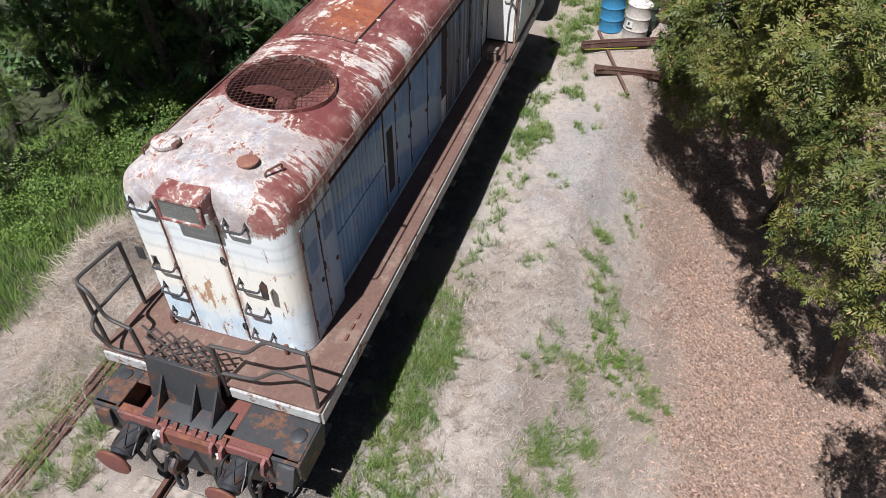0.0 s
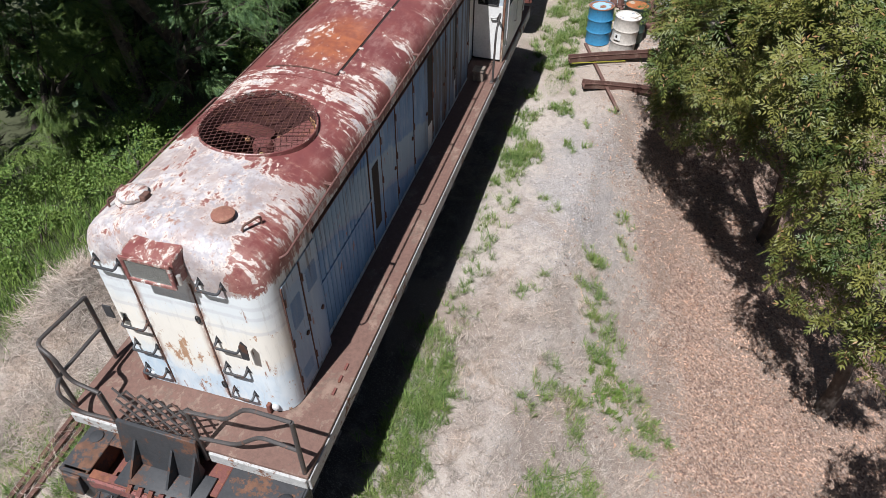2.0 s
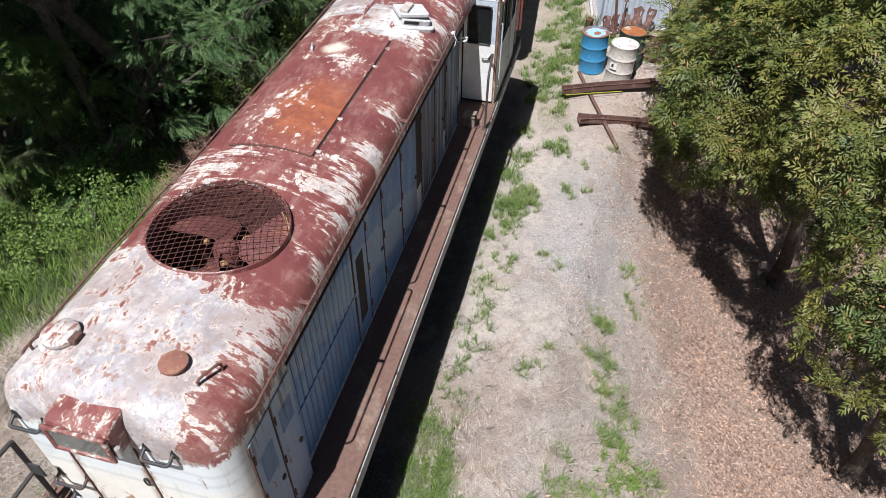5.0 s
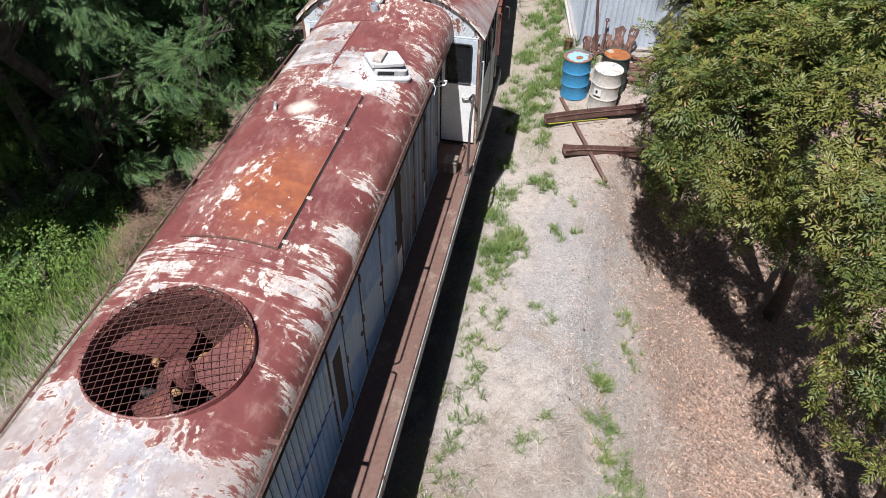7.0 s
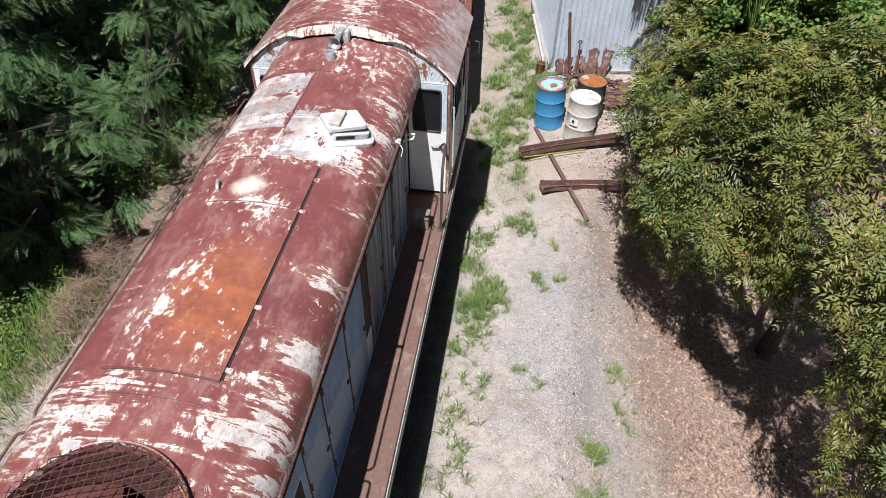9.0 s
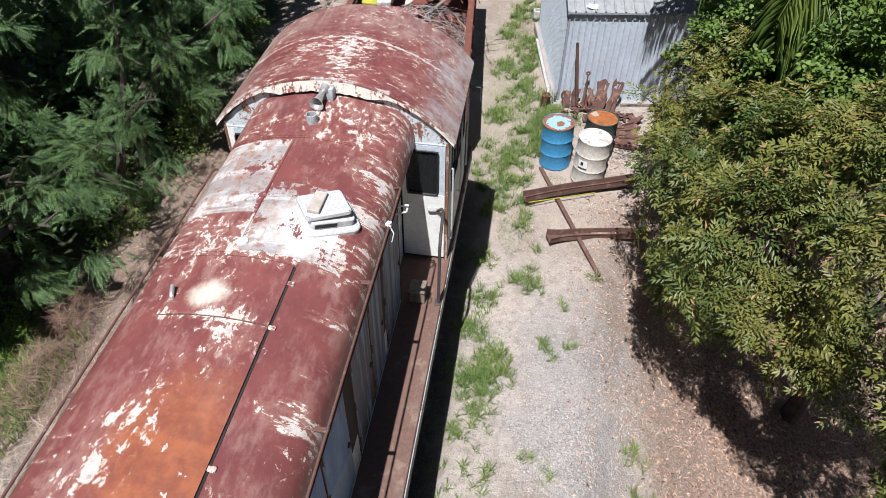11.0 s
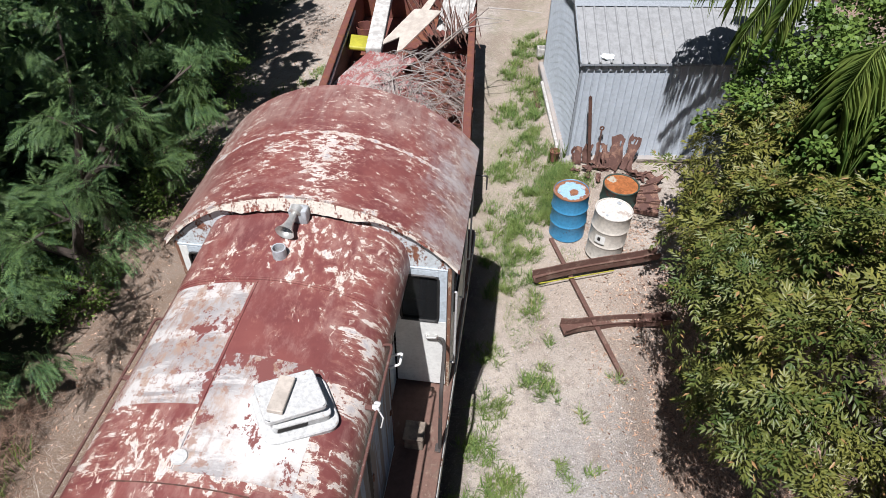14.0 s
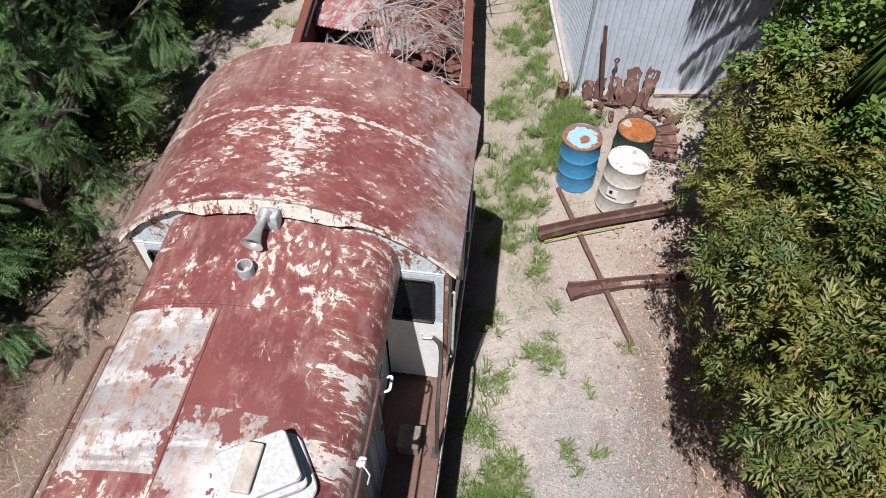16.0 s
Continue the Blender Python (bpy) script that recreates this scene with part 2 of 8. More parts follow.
def make_hood_paint():
    def hood_bright(n):
        x, y = n.axis(0), n.axis(1)
        wob = n.math("MULTIPLY", n.math("SUBTRACT", n.noise(4, 6, 0.7, None, 37), 0.5), 0.9)
        m = n.math("MULTIPLY", blot(n, n.math("ADD", x, wob), n.math("ADD", y, wob), 0.45, 2.2, 0.4), 0.95)
        m = n.math("MAXIMUM", m, n.step(n.math("ABSOLUTE", x), 0.55, 0.8, 0, 0.7))
        return n.math("MAXIMUM", m, n.math("MULTIPLY", n.step(y, -2.2, -1.5), n.step(y, 1.2, 0.8, 0.3, 0.8)))
    n, roof, rough, bare, fine = peeling("hood_paint", hood_amount, bright_of=hood_bright, shoulders=True)
    x, y, z = n.axis(0), n.axis(1), n.axis(2)
    # brown-grey grime rubbed into the bare primer of the nose
    grime = n.math("MULTIPLY", n.step(n.noise(1.7, 9, 0.74, (0.8, 1.3, 1), 95), 0.44, 0.62, 0, 0.72), n.step(y, -1.2, -1.9))
    roof = n.mix(n.math("MULTIPLY", grime, bare), roof, (0.285, 0.235, 0.22))
    # the nose and sides: sky blue below, cream over the middle, chalky white under the roof
    wob = n.math("MULTIPLY", n.math("SUBTRACT", n.noise(3.0, 5, 0.7, (1, 1, 0.7), 13), 0.5), 0.4)
    zz = n.math("ADD", z, wob)
    dip = n.math("MULTIPLY", n.math("ABSOLUTE", n.math("ADD", x, 0.1)), 0.30)
    soft2 = n.math("MULTIPLY", n.math("SUBTRACT", n.noise(9, 8, 0.75, (1, 1, 0.4), 33), 0.5), 0.3)
    za = n.math("ADD", zz, soft2)
    zc = n.math("SUBTRACT", za, dip)
    low = n.mix(n.step(n.noise(2.4, 6, 0.65, (1, 1, 0.35), 14), 0.35, 0.65), (0.45, 0.58, 0.68), (0.66, 0.735, 0.77))
    face = n.mix(n.step(zc, 1.88, 2.18), low, (0.74, 0.725, 0.655))
    face = n.mix(n.step(za, 2.75, 3.1, 0, 0.9), face, (0.62, 0.68, 0.70))
    face = n.mix(n.step(n.math("ABSOLUTE", n.math("SUBTRACT", zc, 2.0)), 0.07, 0.03, 0, 0.5), face, (0.72, 0.74, 0.72))
    for h in (2.86, 3.06, 3.2):
        face = n.mix(n.step(n.math("ABSOLUTE", n.math("SUBTRACT", n.math("ADD", z, n.math("MULTIPLY", soft2, 0.25)), h)), 0.035, 0.012, 0, 0.4), face, (0.45, 0.47, 0.50))
    face = n.mix(n.step(n.noise(3.2, 8, 0.7, (1, 1, 0.5), 34), 0.52, 0.66, 0, 0.6), face, (0.72, 0.75, 0.75))
    streak = n.step(n.noise(9, 8, 0.75, (1.4, 1.4, 0.13), 15), 0.54, 0.7, 0, 0.5)
    face = n.mix(streak, face, (0.40, 0.40, 0.38))
    # rust breaking out in a cluster by the middle door and running from the seams
    spot = blot(n, x, z, -0.18, 2.3, 0.28, 1.0, 0.8)
    rv = n.math("ADD", n.noise(7, 9, 0.75, (1.2, 1.2, 0.55), 16), n.math("MULTIPLY", spot, 0.10))
    face = n.mix(n.step(rv, 0.605, 0.65, 0, 0.9), face, (0.36, 0.19, 0.09))
    rv = n.math("ADD", n.noise(5, 9, 0.75, (1.4, 1.4, 0.25), 75), n.step(z, 1.95, 1.65, 0, 0.06))
    face = n.mix(n.step(rv, 0.625, 0.665, 0, 0.9), face, (0.24, 0.11, 0.06))
    near = n.math("MINIMUM", n.math("ABSOLUTE", n.math("ADD", x, 0.445)), n.math("ABSOLUTE", n.math("SUBTRACT", x, 0.215)))
    bleed = n.math("MULTIPLY", n.step(near, 0.085, 0.0), n.step(n.noise(8, 8, 0.75, (1, 1, 0.35), 35), 0.43, 0.54, 0, 0.9))
    face = n.mix(n.math("MULTIPLY", bleed, n.step(y, -3.6, -3.7)), face, (0.24, 0.11, 0.06))
    # sides: black streaks run down from the roof edge
    side = n.step(n.math("ABSOLUTE", x), 0.84, 0.9)
    drip = n.step(n.noise(6, 8, 0.75, (1, 2.2, 0.14), 76), 0.46, 0.6, 0.15, 0.85)
    face = n.mix(n.math("MULTIPLY", side, n.math("MULTIPLY", drip, n.step(y, -3.7, -3.5))), face, (0.085, 0.07, 0.065))
    ragged = n.math("ADD", z, n.math("MULTIPLY", n.math("SUBTRACT", n.noise(6, 9, 0.75, (1, 1, 0.5), 77), 0.5), 0.8))
    top = n.step(n.math("ADD", ragged, n.math("MULTIPLY", n.step(x, -0.1, 0.5), 0.07)), 3.41, 3.44)
    c = n.mix(top, face, roof)
    return n.done(c, rough, fine, 0.35, 0.006)


def make_side_paint():
    """Hood doors: sun-bleached blues with a pale sweep, white chalking, black runs and rust."""
    n = Nodes("door_paint", 0.55)
    y, z = n.axis(1), n.axis(2)
    wob = n.math("MULTIPLY", n.math("SUBTRACT", n.noise(2.2, 5, 0.65, None, 20), 0.5), 0.3)
    c = n.mix(n.step(n.noise(3, 6, 0.6, (1, 2, 0.5), 21), 0.3, 0.7), (0.05, 0.165, 0.37), (0.11, 0.255, 0.465))
    sweep = n.math("ADD", n.math("ADD", z, wob), n.math("MULTIPLY", n.math("ADD", y, 1.0), 0.35))
    c = n.mix(n.math("MULTIPLY", n.step(sweep, 2.35, 2.42), n.step(sweep, 2.95, 2.9)), c, (0.19, 0.32, 0.45))
    c = n.mix(n.step(n.math("ABSOLUTE", n.math("SUBTRACT", sweep, 2.36)), 0.05, 0.02, 0, 0.35), c, (0.33, 0.36, 0.41))
    chalk = n.step(n.noise(5, 9, 0.76, (1, 1.7, 0.3), 22), 0.48, 0.64, 0, 0.34)
    c = n.mix(n.math("MULTIPLY", chalk, n.step(z, 1.9, 2.9, 0.35, 1.0)), c, (0.40, 0.47, 0.53))
    c = n.mix(n.step(y, -2.7, -3.1, 0, 0.4), c, (0.46, 0.55, 0.61))
    c = n.mix(n.step(y, 1.3, 2.4, 0, 0.5), c, (0.16, 0.21, 0.26))
    wide = n.step(n.noise(3.5, 6, 0.7, (1, 2.2, 0.12), 25), 0.44, 0.54, 0, 0.92)
    c = n.mix(n.math("MULTIPLY", wide, n.step(y, 0.6, 1.6)), c, (0.03, 0.034, 0.042))
    run = n.math("ADD", n.noise(9, 8, 0.75, (1, 1.8, 0.1), 23), n.step(z, 2.6, 3.25, 0, 0.07))
    c = n.mix(n.step(run, 0.58, 0.68, 0, 0.75), c, (0.085, 0.075, 0.07))
    rust = n.step(n.noise(6, 9, 0.75, (1, 1.3, 0.4), 24), 0.615, 0.66)
    c = n.mix(rust, c, (0.23, 0.10, 0.05))
    return n.done(c, None, n.noise(30, 5), 0.2, 0.004)


def make_cab_roof():
    """The cab's arched roof: red and streaked in front, rubbed to brown and grey behind and along the eaves."""
    def cab_bright(n):
        return n.step(n.math("ABSOLUTE", n.axis(0)), 0.25, 0.03, 0.0, 0.5)
    def amount(n):
        x, y = n.axis(0), n.axis(1)
        wob = n.math("MULTIPLY", n.math("SUBTRACT", n.noise(2.4, 6, 0.68, None, 9), 0.5), 1.0)
        xw, yw = n.math("ADD", x, wob), n.math("ADD", y, wob)
        s = n.math("MULTIPLY", n.step(n.math("ABSOLUTE", n.math("SUBTRACT", n.math("ADD", x, n.math("MULTIPLY", wob, 0.3)), 0.05)), 0.14, 0.02), 0.022)
        for f, k in ((n.step(n.math("ADD", y, n.math("MULTIPLY", wob, 0.15)), 4.235, 4.18), 0.09),
                     (blot(n, xw, yw, 0.15, 4.95, 0.3), 0.03),
                     (area(n, xw, yw, -0.9, 0.5, 4.45, 5.0, 0.12), 0.03),
                     (area(n, xw, y, -0.75, -0.15, 5.12, 5.9, 0.1), -0.02),
                     (n.step(xw, 0.75, 1.15), 0.0), (n.step(xw, -0.95, -1.25), 0.04),
                     (area(n, xw, yw, 0.15, 1.4, 5.1, 6.3, 0.15), 0.03)):
            s = n.math("ADD", s, n.math("MULTIPLY", f, k))
        s = n.math("ADD", s, n.step(n.math("ABSOLUTE", n.math("SUBTRACT", y, 5.16)), 0.035, 0.012, 0, 0.09))
        return n.math("ADD", s, -0.047)
    n, c, rough, bare, fine = peeling("cab_roof_paint", amount, 0.22, 0.33, 0.45, 0.54, 0.553, (0.75, 1.5, 0.8), cab_bright)
    x, y = n.axis(0), n.axis(1)
    wob = n.math("MULTIPLY", n.math("SUBTRACT", n.noise(1.8, 7, 0.7, (1, 0.5, 1), 78), 0.5), 1.3)
    rub = n.step(n.noise(4.0, 9, 0.76, (1.5, 0.35, 1), 79), 0.40, 0.62, 0.2, 0.9)
    aft = n.math("MAXIMUM", n.step(n.math("ADD", y, wob), 5.15, 5.75, 0, 0.6), n.step(n.math("ADD", n.math("ABSOLUTE", x), wob), 0.85, 1.2, 0, 0.8))
    c = n.mix(n.math("MULTIPLY", rub, aft), c, (0.33, 0.25, 0.22))
    grey = n.math("MULTIPLY", n.step(n.math("ADD", x, n.math("MULTIPLY", wob, 0.6)), 0.85, 1.15), n.step(n.noise(3.2, 8, 0.75, (0.5, 1.2, 1), 80), 0.42, 0.62, 0.0, 0.75))
    c = n.mix(grey, c, (0.36, 0.34, 0.345))
    return n.done(c, rough, fine, 0.3, 0.006)


def make_plate_paint():
    """Hatch plates: dark red, an orange rust bloom, torn cream patches beside it."""
    def amount(n):
        x, y = n.axis(0), n.axis(1)
        wob = n.math("MULTIPLY", n.math("SUBTRACT", n.noise(3.0, 7, 0.72, None, 9), 0.5), 0.7)
        xw, yw = n.math("ADD", x, wob), n.math("ADD", y, wob)
        s = n.math("MULTIPLY", blot(n, xw, yw, -0.2, 0.12, 0.27, 1.0, 0.8), 0.085)
        for f, k in ((blot(n, xw, yw, -0.3, -0.28, 0.15), 0.08), (blot(n, xw, yw, -0.2, 1.0, 0.28, 0.7, 1.4), 0.055), (blot(n, xw, yw, 0.25, 0.75, 0.22), 0.035), (blot(n, xw, yw, 0.22, -0.75, 0.18), 0.05),
                     (n.step(n.math("ABSOLUTE", n.math("SUBTRACT", y, 1.0)), 0.06, 0.015), 0.05)):
            s = n.math("ADD", s, n.math("MULTIPLY", f, k))
        return n.math("ADD", s, -0.055)
    n, c, rough, bare, fine = peeling("hatch_paint", amount, bright_of=lambda n: 0.75)
    x, y = n.axis(0), n.axis(1)
    wob = n.math("MULTIPLY", n.math("SUBTRACT", n.noise(2.0, 7, 0.68, None, 30), 0.5), 0.9)
    d = n.math("MULTIPLY", blot(n, n.math("ADD", x, wob), n.math("ADD", y, wob), 0.12, -0.1, 0.62, 1.35, 0.95), n.math("SUBTRACT", 1.0, bare))
    mott = n.step(n.noise(6, 8, 0.7, None, 81), 0.35, 0.65)
    c = n.mix(n.math("MULTIPLY", d, 0.85), c, n.mix(mott, (0.215, 0.07, 0.04), (0.335, 0.115, 0.052)))
    px, py = n.math("ADD", x, 0.16), n.math("SUBTRACT", y, 1.22)
    d = n.math("ADD", n.math("SQRT", n.math("ADD", n.math("MULTIPLY", px, px), n.math("MULTIPLY", py, py))), n.math("MULTIPLY", n.math("SUBTRACT", n.noise(8, 9, 0.78, (1, 0.7, 1), 36), 0.5), 0.26))
    c = n.mix(n.step(d, 0.20, 0.06, 0, 0.95), c, (0.60, 0.52, 0.44))
    return n.done(c, rough, fine, 0.3, 0.005)


def rusted(name, base, rust=(0.16, 0.065, 0.035), amount=0.5, rough=0.7, scale=5.0, stretch=None):
    """Paint or steel with rust breaking through."""
    n = Nodes(name, rough)
    f = n.noise(scale, 9, 0.7, stretch, 1)
    g = n.noise(scale * 6, 6, 0.7, None, 2)
    v = n.math("ADD", n.math("MULTIPLY", f, 0.7), n.math("MULTIPLY", g, 0.3))
    b = n.mix(n.step(g, 0.35, 0.7), base, tuple(c * 0.72 for c in base))
    r = n.mix(n.step(n.noise(scale * 2.2, 7, 0.7, None, 3), 0.35, 0.65), rust, tuple(c * 0.55 for c in rust))
    t = 0.62 - 0.24 * amount
    c = n.mix(n.step(v, t, t + 0.05), b, r)
    return n.done(c, None, g, 0.35, 0.006)


m_hood = make_hood_paint()
m_side = make_side_paint()
m_cabroof = make_cab_roof()
m_plate = make_plate_paint()


def make_bare_sheet(name, seed, red_more, white_at=None):
    """Old galvanised roof sheet: grey-white in bands, rust freckles, traces of red."""
    n = Nodes(name, 0.6)
    c = n.mix(n.step(n.noise(2.2, 7, 0.7, (1, 1.4, 1), 61 + seed), 0.35, 0.65), (0.24, 0.23, 0.235), (0.37, 0.355, 0.35))
    c = n.mix(n.step(n.noise(2.3, 7, 0.7, (0.4, 2.4, 1), 62 + seed), 0.47, 0.56, 0, 0.9), c, (0.50, 0.485, 0.475))
    c = n.mix(n.step(n.noise(4.2, 9, 0.76, (1.2, 0.7, 1), 67 + seed), 0.48, 0.60, 0, 0.8), c, (0.31, 0.205, 0.15))
    c = n.mix(n.step(n.noise(6, 8, 0.75, (1.6, 0.45, 1), 63 + seed), 0.50, 0.62, 0, 0.7), c, (0.26, 0.175, 0.145))
    c = n.mix(n.step(n.noise(11, 7, 0.75, None, 64 + seed), 0.53, 0.60, 0, 0.75), c, (0.235, 0.115, 0.075))
    if white_at:
        wob = n.math("MULTIPLY", n.math("SUBTRACT", n.noise(4, 8, 0.74, None, 68), 0.5), 0.8)
        c = n.mix(n.math("MULTIPLY", blot(n, n.math("ADD", n.axis(0), wob), n.math("ADD", n.axis(1), wob), white_at[0], white_at[1], white_at[2]), 0.9), c, (0.62, 0.62, 0.61))
    v = n.math("ADD", n.noise(4.5, 9, 0.74, (1, 0.7, 1), 65 + seed), red_more(n))
    c = n.mix(n.step(v, 0.585, 0.60), c, (0.165, 0.055, 0.05))
    g = n.noise(20, 6, 0.7, None, 66)
    return n.done(c, None, g, 0.25, 0.005)


def make_fitting_paint(name, more):
    n, c, rough, bare, fine = peeling(name, lambda n: more, 0.2, 0.3, 0.5, 0.53, 0.56)
    return n.done(c, rough, fine, 0.25, 0.005)


m_baresheet = make_bare_sheet("bare_roof_sheet", 0, lambda n: n.step(n.math("ABSOLUTE", n.math("ADD", n.axis(0), 0.52)), 0.22, 0.42, 0, 0.09))
m_worn_sheet = make_bare_sheet("worn_roof_sheet", 40, lambda n: n.math("MAXIMUM", n.step(n.axis(0), 0.42, 0.66, 0, 0.07), n.step(n.axis(1), 2.3, 2.6, 0.0, 0.08)), (0.40, 2.12, 0.36))
m_fitting = make_fitting_paint("fitting_paint", -0.015)
m_flaked = make_fitting_paint("flaked_paint", 0.09)
m_redrust = rusted("red_rust", (0.155, 0.055, 0.045), (0.20, 0.075, 0.04), 0.5, 0.75)
m_deck = rusted("deck_rust", (0.15, 0.085, 0.066), (0.215, 0.145, 0.112), 0.42, 0.8, 2.6, (1, 0.5, 1))
m_sill = rusted("sill_paint", (0.42, 0.43, 0.42), (0.2, 0.09, 0.05), 0.35, 0.7, 4.0)
m_lipred = rusted("flaking_red", (0.22, 0.085, 0.075), (0.10, 0.07, 0.06), 0.42, 0.7, 7.0)
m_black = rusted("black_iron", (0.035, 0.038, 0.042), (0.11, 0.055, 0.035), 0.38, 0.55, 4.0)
m_rail = rusted("handrail_iron", (0.055, 0.05, 0.048), (0.13, 0.07, 0.05), 0.35, 0.55, 9.0)
m_pipe = rusted("rusty_pipe", (0.23, 0.10, 0.07), (0.30, 0.15, 0.1), 0.5, 0.8, 12.0)
m_railpipe = rusted("rail_pipe", (0.12, 0.055, 0.046), (0.34, 0.27, 0.24), 0.25, 0.7, 14.0)
m_oldiron = rusted("old_iron", (0.12, 0.06, 0.045), (0.085, 0.045, 0.035), 0.5, 0.85, 6.0)
m_wellrust = rusted("well_rust", (0.075, 0.028, 0.024), (0.12, 0.05, 0.035), 0.4, 0.85, 5.0)
m_mesh = rusted("mesh_rust", (0.085, 0.032, 0.028), (0.13, 0.052, 0.035), 0.5, 0.85, 9.0)
m_tanrust = rusted("tan_rust", (0.34, 0.19, 0.09), (0.42, 0.33, 0.12), 0.4, 0.8, 9.0)
m_fan = rusted("fan_rust", (0.13, 0.042, 0.037), (0.20, 0.075, 0.048), 0.4, 0.8, 4.0)
m_cabwhite = plain("cab_white", (0.70, 0.71, 0.69), 0.45, 0, 0.08, 4.0, 0.1)
m_cabblue = rusted("cab_pale_blue", (0.50, 0.57, 0.63), (0.25, 0.12, 0.07), 0.14, 0.55, 5.0)
m_cornerpost = rusted("corner_post_rust", (0.20, 0.095, 0.06), (0.50, 0.42, 0.32), 0.42, 0.75, 6.0, (1, 1, 0.4))
m_primer = rusted("white_primer", (0.52, 0.53, 0.53), (0.40, 0.27, 0.20), 0.1, 0.6, 6.0)
m_galv = rusted("galvanised", (0.40, 0.43, 0.46), (0.30, 0.30, 0.30), 0.3, 0.45, 4.0)
m_chrome = plain("worn_metal", (0.55, 0.55, 0.53), 0.4, 0.6, 0.15, 10)
m_rubber = plain("rubber", (0.02, 0.02, 0.02), 0.6, 0, 0.3, 12)
# near-black: stands in for shade inside openings, gaps and cab; also plain black parts
m_near_black = plain("near_black", (0.02, 0.018, 0.017), 0.9, 0, 0.3, 4)
m_wood = plain("grey_timber", (0.42, 0.41, 0.395), 0.85, 0, 0.25, 9)
m_oldwood = plain("old_box_wood", (0.19, 0.155, 0.125), 0.9, 0, 0.35, 9, 0.4)
m_ply = plain("plywood", (0.43, 0.385, 0.34), 0.8, 0, 0.15, 6)


def glass(name, tint, rough=0.05):
    n = Nodes(name, rough)
    n.b.inputs["Transmission Weight"].default_value = 0.9
    n.b.inputs["IOR"].default_value = 1.45
    return n.done(tint)


m_glass = glass("window_glass", (0.14, 0.15, 0.16))
m_lens = glass("lamp_glass", (0.52, 0.55, 0.53), 0.03)
m_reflector = plain("dull_reflector", (0.26, 0.27, 0.26), 0.3, 1.0)
m_beam = rusted("beam_iron", (0.04, 0.042, 0.046), (0.15, 0.075, 0.045), 0.5, 0.6, 2.4)
m_gable = rusted("gable_paint", (0.56, 0.61, 0.64), (0.24, 0.10, 0.06), 0.42, 0.6, 7.0, (1.2, 1, 0.5))
m_liplip = rusted("lip_paint", (0.60, 0.555, 0.49), (0.22, 0.075, 0.055), 0.5, 0.6, 8.0, (1.6, 0.3, 0.3))
m_sleeper = plain("sleeper_wood", (0.27, 0.235, 0.20), 0.9, 0, 0.35, 7, 0.5)


